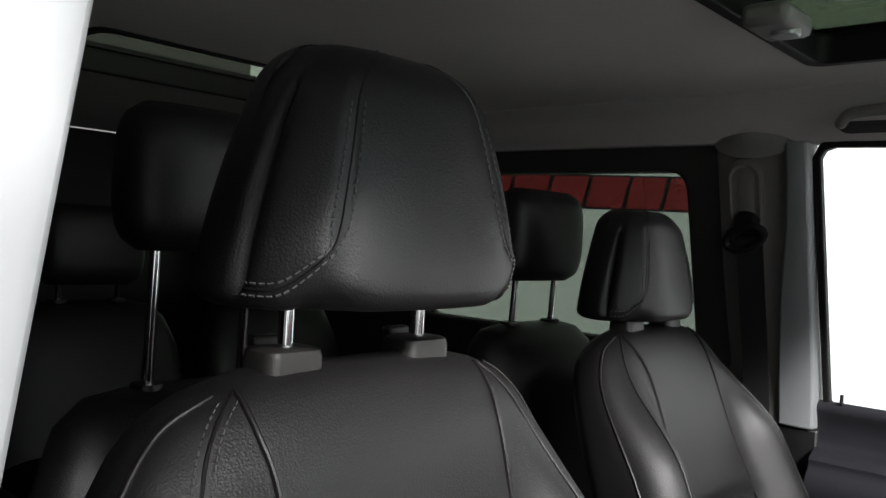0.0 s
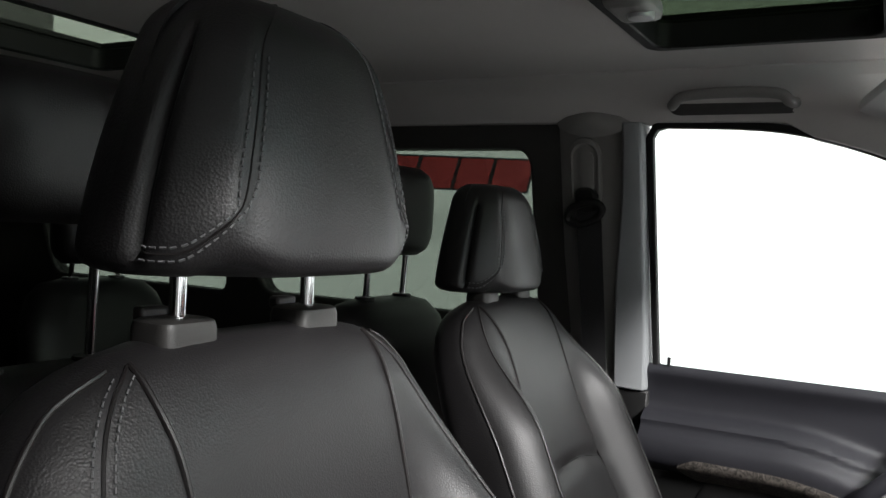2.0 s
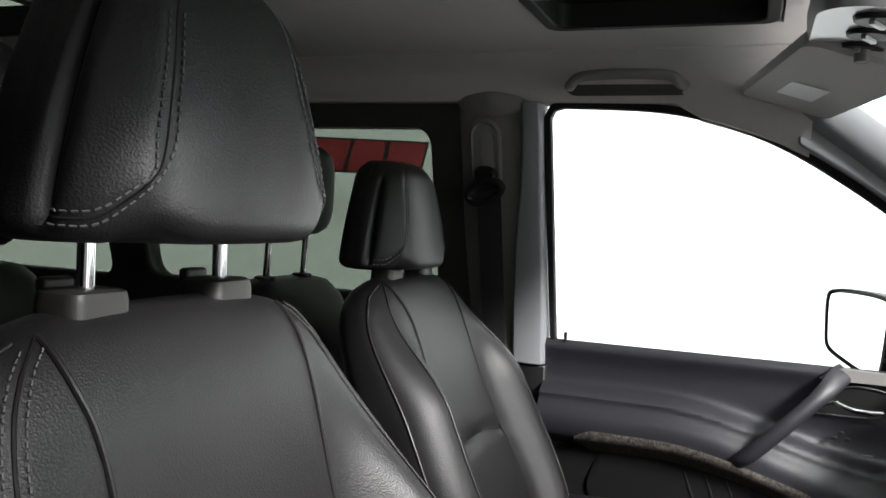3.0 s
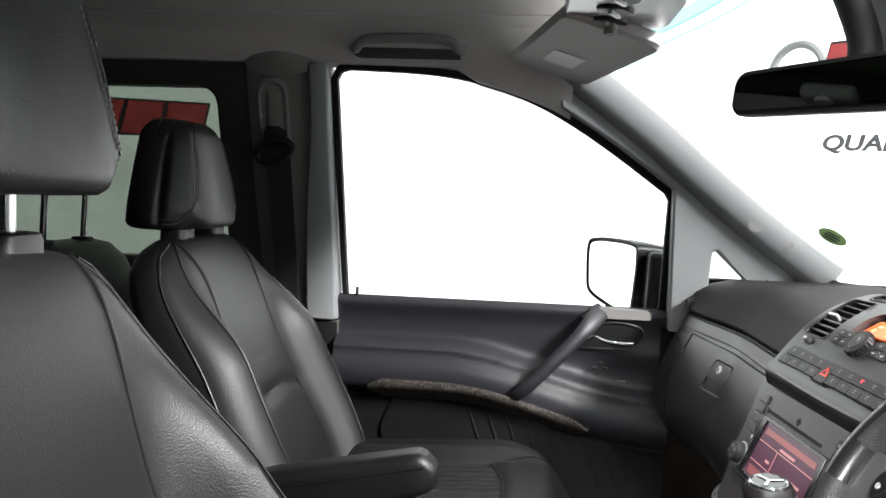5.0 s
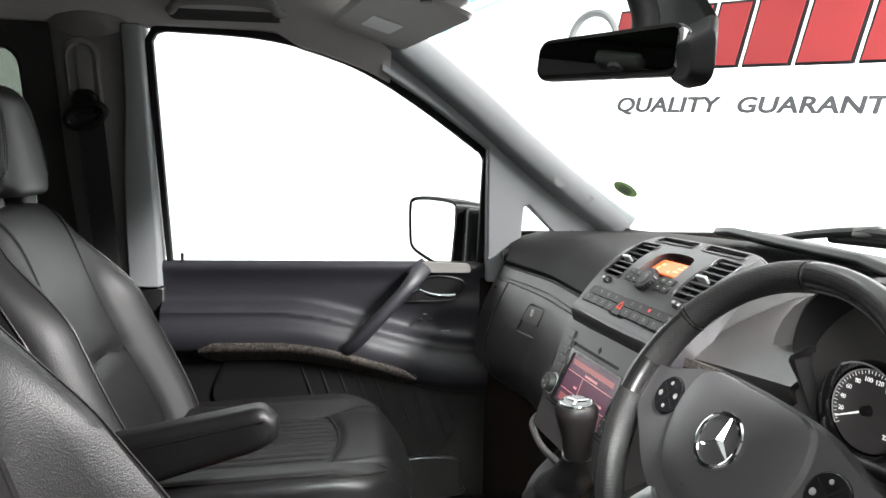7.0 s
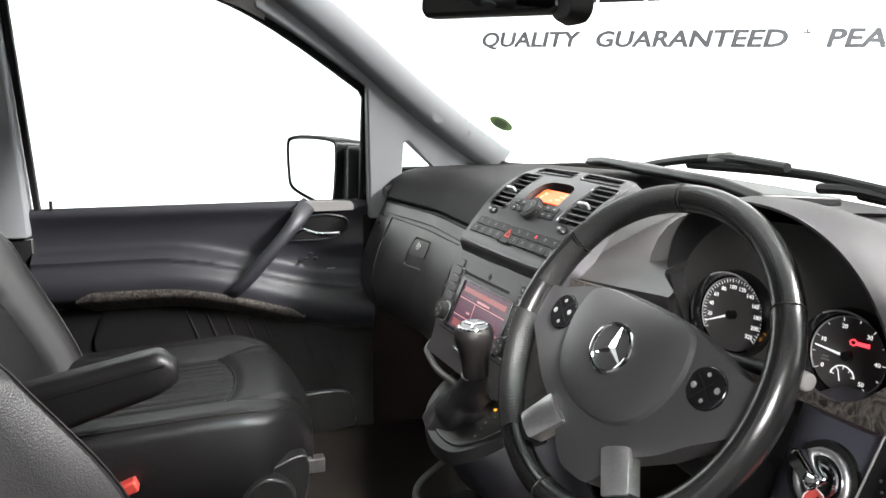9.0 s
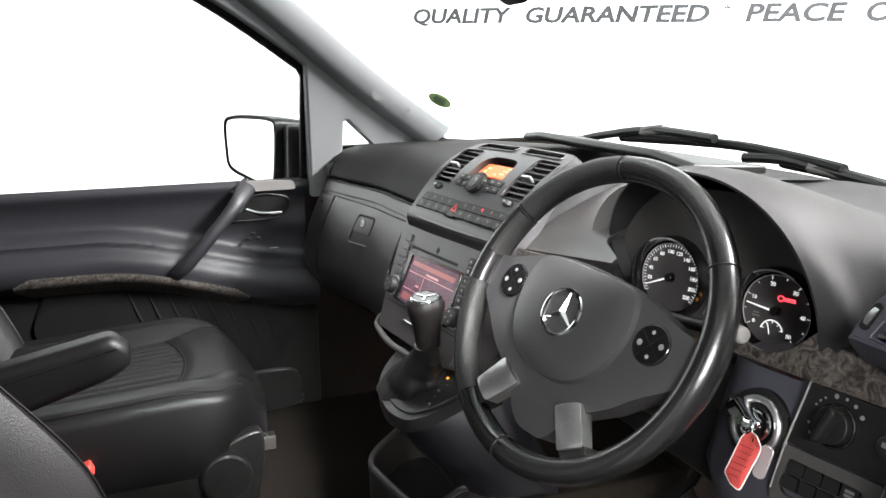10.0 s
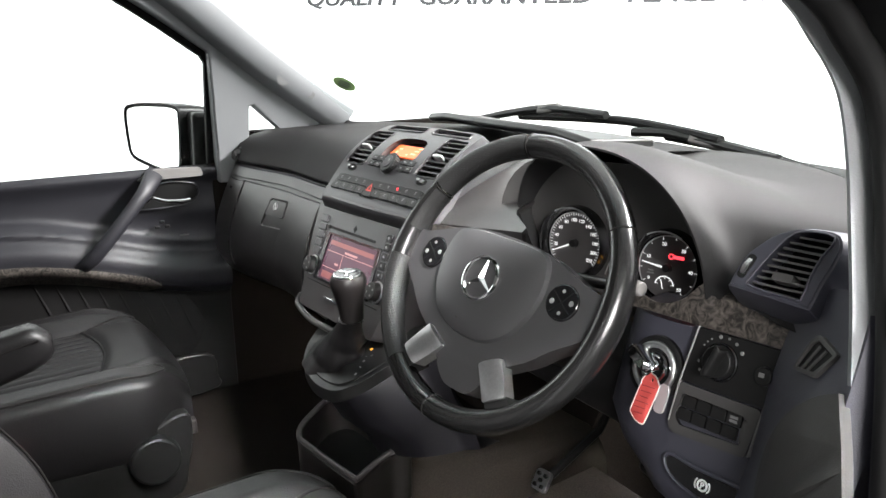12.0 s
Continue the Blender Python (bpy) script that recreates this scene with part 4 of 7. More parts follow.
def gauge(u0, v0, r, labels, start, sweep, needle, ticks):
    m = GP @ pose(u0, v0, 0)
    g = part("dial", bm_cyl(r, r, 0.004, m @ pose(0, 0, -0.002), 48), DIAL, cluster, "black dial with white figures")
    part("dial_well", bm_loft([[m @ Vector((k * r * math.cos(a), k * r * math.sin(a), d)) for a in [2 * math.pi * i / 48 for i in range(48)]] for k, d in ((1.02, -0.004), (1.10, 0.010), (1.16, 0.016), (1.20, 0.010), (1.22, -0.004))], caps=False), GLOSS, g, "gloss black dial surround")
    part("crest_ring", bm_tube([m @ Vector((1.155 * r * math.cos(a * DEG), 1.155 * r * math.sin(a * DEG), 0.0165)) for a in range(60, 121, 4)], 0.0010, 6), BRIGHT, g, "silver crest over the dial")
    arc = [start - sweep * i / 60 for i in range(61)]
    part("chrome_arc", bm_tube([m @ Vector((r * 0.99 * math.cos(a * DEG), r * 0.99 * math.sin(a * DEG), 0.001)) for a in arc], 0.0008, 6), PRINT_PALE, g, "pale scale ring")
    marks = []
    for i in range(ticks + 1):
        a = start - sweep * i / ticks
        marks.append(bm_box(r * (0.10 if i % 2 == 0 else 0.06), 0.0007, 0.0004, m @ pose(0, 0, 0.0004, 0, 0, a) @ pose(r * 0.92, 0, 0)))
    part("scale", bm_join(*marks), WHITE_LIT, g)
    for i, tx in enumerate(labels):
        a = (start - sweep * i / (len(labels) - 1)) * DEG
        if tx:
            part("figure", text_mesh(tx, r * 0.155, m @ pose(r * 0.75 * math.cos(a), r * 0.75 * math.sin(a) - r * 0.055, 0.0005), 0.0002, "CENTER", bold=0.0001), WHITE_LIT, g)
    part("needle", bm_loft([[m @ pose(0, 0, 0.005, 0, 0, needle) @ Vector((x, y, 0)) for y in (-w, w)] + [m @ pose(0, 0, 0.0062, 0, 0, needle) @ Vector((x, y, 0)) for y in (w, -w)] for x, w in ((r * 0.1, 0.0012), (r * 0.84, 0.0006))]), WHITE_LIT, g, "white needle")
    part("needle_cap", bm_cyl(r * 0.15, r * 0.12, 0.008, m @ pose(0, 0, 0.004), 24), BLACK, g, bevel=0.001)
    return g, m


g1, m1 = gauge(-0.082, 0.006, 0.0415, ["", "20", "40", "60", "80", "100", "120", "140", "160", "180", "200", "220"], 212, 252, 203, 44)
g2, m2 = gauge(0.0555, -0.005, 0.0395, ["0", "10", "20", "30", "40", "50"], 212, 268, 172, 10)
part("warning_text", bm_join(bm_tube([m2 @ Vector((0.0035 + 0.0032 * math.cos(a), 0.0145 + 0.0028 * math.sin(a), 0.001)) for a in [2 * math.pi * i / 16 for i in range(16)]], 0.0007, 5, True), bm_box(0.013, 0.0036, 0.0006, m2 @ pose(0.0135, 0.0142, 0.001))), RED_LIT, g2, "red warning light")
part("small_gauge", bm_tube([m2 @ Vector((-0.003 + 0.0125 * math.cos(a * DEG), -0.0235 + 0.0125 * math.sin(a * DEG), 0.001)) for a in range(10, 172, 8)], 0.0008, 6), WHITE_LIT, g2)
part("small_scale", bm_join(*[bm_box(0.003, 0.0008, 0.0004, m2 @ pose(-0.003 + 0.0105 * math.cos(a * DEG), -0.0235 + 0.0105 * math.sin(a * DEG), 0.0008, 0, 0, a)) for a in (15, 52, 90, 128, 165)]), WHITE_LIT, g2)
part("small_needle", bm_box(0.012, 0.0010, 0.0006, m2 @ pose(-0.006, -0.021, 0.002, 0, 0, 105)), WHITE_LIT, g2)
for u, v, w in ((-0.023, -0.006, 0.007), (-0.023, -0.0095, 0.009), (0.008, -0.031, 0.010)):
    part("dial_print", bm_box(w, 0.0018, 0.0004, m2 @ pose(u, v, 0.0006)), PRINT, g2, smooth=False)
for v in (-0.024, -0.012):
    part("warning_light", bm_box(0.0075, 0.0065 if v < -0.02 else 0.003, 0.001, GP @ pose(-0.022, v, -0.002)), AMBER, cluster, "amber warning light", smooth=False)
part("light_bar", bm_box(0.0012, 0.026, 0.001, GP @ pose(-0.030, -0.016, -0.002, 0, 0, -18)), PRINT, cluster, smooth=False)
for u, v in ((0.1005, -0.006), (0.0965, -0.021)):
    part("set_button", bm_cyl(0.0026, 0.0022, 0.006, GP @ pose(u, v, 0.004), 14), WHITE, cluster, "pale set button")


# wood strip below the instruments
KP = fr((0.6, 0.13, 1.05), (1, 0.12, 0), (0, 0.287, 0.958))


def knee_plate(name, pts, proud, thick, mat, label="", parent=None, bevel=0.0015, holes=()):
    """A plate on the driver's lower fascia."""
    return part(name, bm_panel(pts, list(holes), lambda u, v, d: KP @ Vector((u, v, d + proud)), thick), mat, parent or dash, label, bevel=bevel)


knee_plate("wood_strip", [(-0.500, 0.0905), (-0.300, 0.0975), (-0.285, 0.099), (-0.285, 0.113), (-0.310, 0.112), (-0.500, 0.102)], -0.004, 0.012, WOOD, "dark burr wood strip")
arch = [tuple(p) for p in smooth_path([(-0.100, 0.0935), (-0.070, 0.0915), (-0.040, 0.0840), (-0.018, 0.0838), (0.004, 0.0940), (0.024, 0.1150), (0.034, 0.1190)], 4)]
knee_plate("wood_strip", [(-0.100, 0.0712), (0.031, 0.0712), (0.1325, 0.0722), (0.1392, 0.1105), (0.0574, 0.1200)] + arch[::-1], 0.0, 0.006, WOOD, "dark burr wood strip")
knee_plate("strip_edge", [(0.1325, 0.0722), (0.1350, 0.0722), (0.1417, 0.1105), (0.1392, 0.1105)], 0.001, 0.0065, TRIM_PALE, "pale edge of the wood strip", bevel=0.0008)

# driver's side vent pod, with its own slats
SLAT = material("grey_slat", (0.075, 0.074, 0.073), 0.45, vary=0.08)
POD = fr((0.70, 0.15, 1.2), (1, 0.12, 0), (0, 0.5, 0.86))
pod_out = [tuple(p) for p in smooth_path([(-0.027, -0.0265), (-0.0255, -0.010), (-0.0200, 0.009), (-0.0095, 0.0232), (0.0010, 0.034), (0.016, 0.0424), (0.037, 0.0468), (0.064, 0.0448), (0.072, 0.0250), (0.066, -0.006), (0.0630, -0.029), (0.056, -0.0320), (0.030, -0.0305), (0.0, -0.0285), (-0.027, -0.0265)], 3)[:-1]]
pod_hole = [tuple(p) for p in smooth_path([(-0.0055, -0.0200), (-0.0020, -0.0100), (0.0073, 0.0115), (0.0191, 0.0325), (0.0334, 0.0402), (0.0600, 0.0392), (0.0545, 0.0206), (0.0511, 0.0004), (0.0500, -0.0200), (0.0461, -0.0235), (0.020, -0.0225), (-0.0055, -0.0200)], 3)[:-1]]
pod = part("vent_pod", bm_loft([[POD @ Vector((u + o, v, d)) for u, v in grow(pod_out, g)] for g, o, d in ((0.016, 0.010, -0.075), (0.008, 0.004, -0.03), (0.001, 0.0, -0.008), (-0.002, 0.0, -0.001), (-0.006, 0.0, 0.0))], caps=False), LOWER, dash, "blue-grey vent pod")
part("pod_face", bm_panel(grow(pod_out, -0.0045), [pod_hole], lambda u, v, d: POD @ Vector((u, v, d - 0.03)), 0.031), LOWER, pod, bevel=0.002)
vent(pod, POD @ pose(0, 0, 0.001), pod_hole, 10, rim=LOWER, slat_mat=SLAT, width=0.002, tab=False, thick=0.0022, slant=14)
part("vent_tab", bm_loft([[POD @ pose(0.0275, -0.0068, d) @ Vector((k * u, k * v, 0)) for u, v in rrect(0.022, 0.0085, 0.002, 3)] for k, d in ((1.0, -0.01), (1.0, 0.002), (0.92, 0.004))]), TRIM_DARK, pod, "grey vent tab")
part("thumb_well", bm_plate([tuple(p) for p in rrect(0.0085, 0.026, 0.004, 4)], 0.002, POD @ pose(-0.0125, -0.003, 0.0005, 0, 0, -16)), RUBBER, pod)
part("thumb_wheel", bm_cyl(0.0125, 0.0125, 0.0045, POD @ pose(-0.0125, -0.003, -0.007, 0, 90, -16), 28), SATIN, pod, "silver thumb wheel")

# lamp switch panel, buttons, ignition, small handle recess
lamp_panel = knee_plate("lamp_panel", quad_round([(0.0225, 0.0098), (0.1215, 0.0104), (0.1315, 0.0708), (0.0315, 0.0704)], 2, 0.002), 0.0, 0.005, BLACK, "black lamp switch panel")
KN = KP @ pose(0.0655, 0.0410, 0.005)
knob_ring = part("knob_collar", bm_tube([KN @ Vector((0.0188 * math.cos(a), 0.0188 * math.sin(a), 0.0015)) for a in [2 * math.pi * i / 32 for i in range(32)]], 0.0016, 8, True), GLOSS, lamp_panel)
lamp_knob = part("lamp_switch", bm_join(bm_cyl(0.0175, 0.0165, 0.010, KN @ pose(0, 0, 0.005), 36), bm_loft([[KN @ pose(0, 0, z, 0, 0, -18) @ Vector((k * u, v, 0)) for u, v in rrect(0.011, 0.034, 0.004, 3)] for k, z in ((1.2, 0.008), (1.0, 0.014), (0.6, 0.020), (0.35, 0.021))])), BLACK, lamp_panel, "black rotary lamp switch", bevel=0.001)
part("knob_mark", bm_box(0.0018, 0.007, 0.0006, KN @ pose(0, 0, 0, 0, 0, -18) @ pose(0.0, 0.0125, 0.0205)), WHITE, lamp_knob, "white pointer", smooth=False)
for a, w in ((152, 0.003), (140, 0.003), (128, 0.003), (104, 0.006), (82, 0.004), (60, 0.005), (36, 0.006), (192, 0.004), (212, 0.004)):
    part("lamp_symbol", bm_cyl(w * 0.38, w * 0.34, 0.0006, KN @ pose(0.0262 * math.cos(a * DEG), 0.0262 * math.sin(a * DEG), 0.0006), 10), PRINT, lamp_panel, smooth=False)
push = part("push_button", bm_cyl(0.0098, 0.0092, 0.006, KP @ pose(0.1155, 0.0415, 0.007), 24), BLACK, lamp_panel, bevel=0.0012)
part("push_mark", bm_box(0.006, 0.0045, 0.0006, KP @ pose(0.1145, 0.0425, 0.0103)), PRINT, push, smooth=False)
for pts in ([(0.0195, -0.036), (0.0210, -0.036), (0.0240, 0.0096), (0.0325, 0.0708), (0.0305, 0.0708), (0.0220, 0.0096)], [(0.1165, -0.040), (0.1178, -0.040), (0.1232, 0.0105), (0.1340, 0.0715), (0.1318, 0.0715), (0.1214, 0.0105)]):
    knee_plate("panel_edge", pts, 0.0008, 0.0056, TRIM_PALE, "pale panel edge", bevel=0.0006)
BTN_OUT = quad_round([(0.0232, 0.0080), (0.0192, -0.0400), (0.0270, -0.0472), (0.1140, -0.0425), (0.1205, 0.0086)], 4, 0.006)
BTN_IN = quad_round([(0.0300, -0.0030), (0.0262, -0.0290), (0.0335, -0.0368), (0.1070, -0.0324), (0.1112, -0.0078), (0.1016, -0.0030)], 3, 0.004)
button_panel = knee_plate("button_panel", BTN_OUT, 0.0, 0.005, TRIM_DARK, "dark grey switch surround", holes=[BTN_IN])
knee_plate("button_bed", grow(BTN_IN, 0.001), -0.004, 0.003, RUBBER, parent=button_panel, bevel=0)
for i in range(4):
    for j in range(2):
        u, v = 0.0385 + 0.0181 * i - 0.0024 * j, -0.0106 - 0.0142 * j + 0.0002 * i
        b = part("switch_button", bm_loft([[KP @ pose(u, v, d) @ Vector((k * x, k * y, 0)) for x, y in rrect(0.0172, 0.0132, 0.0015, 2)] for k, d in ((1, -0.002), (1, 0.002), (0.94, 0.0032))]), BLACK, button_panel)
        if (i, j) == (3, 0):
            part("button_mark", bm_join(bm_box(0.009, 0.0028, 0.0005, KP @ pose(u, v + 0.002, 0.0034)), bm_box(0.009, 0.0028, 0.0005, KP @ pose(u, v - 0.002, 0.0034))), PRINT, b, smooth=False)
part("side_switch", bm_loft([[KP @ pose(0.1060, -0.0195, d) @ Vector((k * x, k * y, 0)) for x, y in rrect(0.0085, 0.026, 0.003, 3)] for k, d in ((1, -0.003), (1, 0.001), (0.8, 0.003))]), TRIM_DARK, button_panel)
IG = KP @ pose(-0.0134, 0.0124, 0.0)
ign = part("ignition_ring", bm_tube([IG @ Vector((0.0255 * math.cos(a), 0.0255 * math.sin(a), 0.004)) for a in [2 * math.pi * i / 40 for i in range(40)]], 0.0040, 10, True), SATIN, dash, "silver ignition ring")
part("ignition_collar", bm_loft([[IG @ Vector((r * math.cos(a), r * math.sin(a), d)) for a in [2 * math.pi * i / 40 for i in range(40)]] for r, d in ((0.0365, -0.002), (0.0350, 0.003), (0.0300, 0.004), (0.0285, -0.002))], caps=False), BLACK, ign)
part("ignition_face", bm_cyl(0.025, 0.022, 0.008, IG @ pose(0, 0, -0.002), 32), RUBBER, ign)
part("ignition_barrel", bm_tube([IG @ Vector((0.0145 * math.cos(a), 0.0145 * math.sin(a), 0.004)) for a in [2 * math.pi * i / 28 for i in range(28)]], 0.003, 8, True), CHROME, ign, "chrome lock barrel")
REC = [tuple(p) for p in smooth_path([(0.0253, -0.0760), (0.0330, -0.0715), (0.062, -0.0745), (0.1090, -0.0740), (0.125, -0.0790), (0.128, -0.092), (0.115, -0.103), (0.0760, -0.1000), (0.0450, -0.0937), (0.0300, -0.0850), (0.0253, -0.0760)], 4)[:-1]]
rec = knee_plate("release_recess", REC, 0.0, 0.0022, GLOSS, "gloss black recess", bevel=0.0006)
knee_plate("recess_lip", grow(REC, 0.0035), 0.0, 0.004, LOWER, "blue-grey recess lip", holes=[REC])
BS = KP @ pose(0.0752, -0.0868, 0.0026)
part("brake_symbol", bm_join(bm_tube([BS @ Vector((0.0055 * math.cos(a), 0.0055 * math.sin(a), 0.0)) for a in [2 * math.pi * i / 20 for i in range(20)]], 0.0012, 6, True), bm_tube([BS @ Vector((0.0088 * math.cos(a * DEG), 0.0082 * math.sin(a * DEG), 0.0)) for a in range(-40, 41, 10)], 0.0009, 6), bm_tube([BS @ Vector((0.0088 * math.cos(a * DEG), 0.0082 * math.sin(a * DEG), 0.0)) for a in range(140, 221, 10)], 0.0009, 6), text_mesh("P", 0.009, BS @ pose(-0.0002, -0.0032, 0), 0.0003, "CENTER", bold=0.0004)), WHITE, rec, "white brake symbol")

# end panel by the door opening, with a small vent and a pale lower panel
EA, EB, EC = Vector((0.734, 0.178, 1.156)), Vector((0.717, 0.133, 1.011)), Vector((0.83, 0.0977, 1.136))
EP = fr(EB, EC - EB, EA - EB)
EPI = EP.inverted()


def on_end(p):
    q = EPI @ Vector(p)
    return (q.x, q.y)


def end_point(u, v, d=0.0):
    """The end panel: bowed a little between the fascia's edge and the door seal."""
    return EP @ Vector((u, v, d + 0.010 * math.sin(math.pi * min(1.0, max(0.0, u / 0.17)))))


end_out = [on_end(p) for p in ((0.734, 0.178, 1.160), (0.729, 0.166, 1.119), (0.721, 0.147, 1.06), (0.717, 0.133, 1.011), (0.713, 0.119, 0.965), (0.705, 0.105, 0.90), (0.80, 0.05, 0.88), (0.86, 0.05, 1.02), (0.85, 0.09, 1.12), (0.845, 0.11, 1.18), (0.83, 0.13, 1.21), (0.775, 0.17, 1.19))]
end_panel = part("end_panel", bm_panel(end_out, [], lambda u, v, d: end_point(u, v, d - 0.03), 0.03, [-0.20 + 0.02 * i for i in range(20)]), LOWER, dash, "blue-grey end panel", bevel=0.004)
END_VENT = quad_round([(0.1090, 0.0440), (0.1386, 0.0605), (0.1500, 0.0590), (0.1715, 0.0285), (0.1410, 0.0195)], 3, 0.004)
END_SLOT = quad_round([(0.1150, 0.0432), (0.1400, 0.0560), (0.1475, 0.0545), (0.1660, 0.0300), (0.1405, 0.0250)], 3, 0.002)
ev = part("vent", bm_panel(END_VENT, [END_SLOT], lambda u, v, d: end_point(u, v, d - 0.002), 0.006), TRIM_DARK, end_panel, "small grey side vent", bevel=0.0015)
part("vent_duct", bm_panel(END_SLOT, [], lambda u, v, d: end_point(u, v, d + 0.0005), 0.001), RUBBER, ev)
for k in (0.30, 0.62):
    a, b = Vector((0.1150 + (0.1405 - 0.1150) * k, 0.0432 + (0.0250 - 0.0432) * k)), Vector((0.1400 + (0.1660 - 0.1400) * k, 0.0560 + (0.0300 - 0.0560) * k))
    part("slat", bm_tube([end_point(*a.lerp(b, t), 0.002) for t in (0.0, 0.5, 1.0)], 0.0016, 6), TRIM_DARK, ev)
LOW_OUT = [tuple(p) for p in smooth_path([(0.1760, -0.0100), (0.1515, -0.0025), (0.1250, -0.0005), (0.1022, -0.0030), (0.0800, -0.0120), (0.0640, -0.0240), (0.0500, -0.0428), (0.0466, -0.0594), (0.0480, -0.090), (0.080, -0.150), (0.172, -0.150), (0.182, -0.080), (0.1760, -0.0100)], 4)[:-1]]
part("kick_trim", bm_panel(LOW_OUT, [], lambda u, v, d: end_point(u, v, d - 0.004), 0.009, [-0.16 + 0.02 * i for i in range(8)]), KICK, dash, "grey lower door-side trim", bevel=0.0035)
# side demister at the far end: a row of small black openings along the edge of the pad
EDGE = smooth_path([(-0.790, 0.039, 1.1791), (-0.790, 0.080, 1.1958), (-0.790, 0.124, 1.2110), (-0.790, 0.1765, 1.2230), (-0.785, 0.225, 1.2290)], 4)
dem = part("demister_grille", bm_loft([[Vector(p) + Vector(o) for o in ((-0.016, 0.0, -0.016), (-0.013, 0.0, -0.003), (0.0, 0.0, 0.003), (0.013, 0.0, 0.003), (0.024, 0.0, -0.006), (0.024, 0.0, -0.020))] for p in EDGE]), DASH_TOP, dash, "slotted side demister")
for i in range(2, 15):
    p = EDGE[i]
    part("demister_slot", bm_box(0.018, 0.007, 0.003, fr(p + Vector((-0.001, 0, 0.0022)), (0.97, 0, 0.20), (0, 0.93, 0.36))), RUBBER, dem, smooth=False)
part("demister_tab", bm_cyl(0.005, 0.0045, 0.005, fr(EDGE[4] + Vector((0.002, 0.0, 0.005)), (1, 0, 0.1), (0, 1, 0.3)), 14), SATIN, dem, "silver demister tab")
part("screen_ledge", bm_loft([[(x, y, z) for y, z in ((0.475 + b, 1.250), (0.350 + b, 1.264 + h), (0.337 + b, 1.273 + h), (0.345 + b, 1.283 + h), (0.475 + b, 1.262))] for x, b, h in ((-0.40, 0.04, -0.008), (-0.30, 0.02, 0.0), (-0.10, 0.0, 0.0), (0.12, -0.01, 0.0), (0.23, -0.02, -0.012))]), BLACK, dash, "black ledge below the windscreen", bevel=0.003)

# ---- steering wheel ----
WHEEL_AT = (0.4218, 0.0278, 1.1426)
WH = fr(WHEEL_AT, (math.cos(14.1 * DEG), math.sin(14.1 * DEG), 0), (0, math.sin(29.95 * DEG), math.cos(29.95 * DEG))) @ pose(0, 0, 0, 0, 0, -6)
wheel = thing("steering_wheel", WHEEL_AT, "black leather steering wheel with silver lower spokes", "steering wheel")


def on_wheel(u, v, d=0.0):
    return WH @ Vector((u, v, d))


def rim_point(a, b, grow_by=0.0):
    fat = 1.0 + 0.10 * math.exp(-((math.degrees(a) % 360 - 180) / 22) ** 2) + 0.10 * math.exp(-(((math.degrees(a) + 180) % 360 - 180) / 22) ** 2)
    r = 0.1710 + (0.0145 * fat + grow_by) * math.cos(b)
    return on_wheel(r * math.cos(a), r * math.sin(a), (0.0165 * fat + grow_by) * math.sin(b))


rim = [[rim_point(2 * math.pi * i / 120, 2 * math.pi * j / 18) for j in range(18)] for i in range(120)]
bm = bm_loft(rim + [rim[0]], caps=False)
bmesh.ops.remove_doubles(bm, verts=bm.verts[:], dist=1e-6)
part("rim", bm, RIM, wheel)


def grip(a0, a1, b0, b1):
    """A perforated leather section laid over part of the rim's round."""
    n = 24
    rows = [[rim_point((a0 + (a1 - a0) * i / n) * DEG, (b0 + (b1 - b0) * j / 12) * DEG, 0.0008) for j in range(13)] for i in range(n + 1)]
    part("grip", bm_loft(rows, caps=False, closed=False), PERFORATED, wheel, "perforated leather grip")


grip(101, 149, -40, 200)
grip(151, 172, 110, 250)
grip(186, 236, 80, 250)
for a in (150, 34, 266, 100):
    part("rim_seam", bm_tube([rim_point(a * DEG, 2 * math.pi * j / 20, 0.0002) for j in range(20)], 0.0009, 6, True), LEATHER_SMOOTH, wheel)
hub_half = [(0.0, 0.052), (0.040, 0.0505), (0.072, 0.0455), (0.102, 0.0365), (0.134, 0.0265), (0.158, 0.021), (0.162, -0.010), (0.150, -0.028), (0.122, -0.050), (0.096, -0.073), (0.072, -0.088), (0.050, -0.103), (0.036, -0.126), (0.020, -0.140), (0.0, -0.142)]
hub_out = [tuple(p) for p in smooth_path(hub_half + [(-x, y) for x, y in hub_half[-2::-1]], 3)[:-1]]


def hub_d(u, v):
    return 0.010 - 0.35 * u * u - 0.9 * min(0.0, v + 0.03) ** 2 - 0.10 * max(0.0, -v - 0.06)


part("hub", bm_panel(hub_out, [], lambda u, v, d: on_wheel(u, v, hub_d(u, v) - 0.03 + d), 0.03, [-0.12 + 0.015 * i for i in range(12)]), WHEEL_SKIN, wheel, bevel=0.005, segs=3)
pad_half = [(0.0, 0.0500), (0.040, 0.0500), (0.066, 0.0470), (0.080, 0.0370), (0.0870, 0.0100), (0.0850, -0.0150), (0.0770, -0.0385), (0.0610, -0.0610), (0.0330, -0.0765), (0.0, -0.0805)]
pad_loop = [tuple(p) for p in smooth_path(pad_half + [(-x, y) for x, y in pad_half[-2::-1]], 4)[:-1]]
pad_rings = []
for s, d in ((1.0, -0.012), (1.0, 0.0012), (0.985, 0.0035), (0.95, 0.0055), (0.85, 0.0082), (0.65, 0.0105), (0.4, 0.0118), (0.08, 0.0122)):
    pad_rings.append([on_wheel(s * u - 0.002, -0.012 + s * (v + 0.012), hub_d(u * s, v * s) + d - (0.004 if d < 0.004 else 0.0)) for u, v in pad_loop])
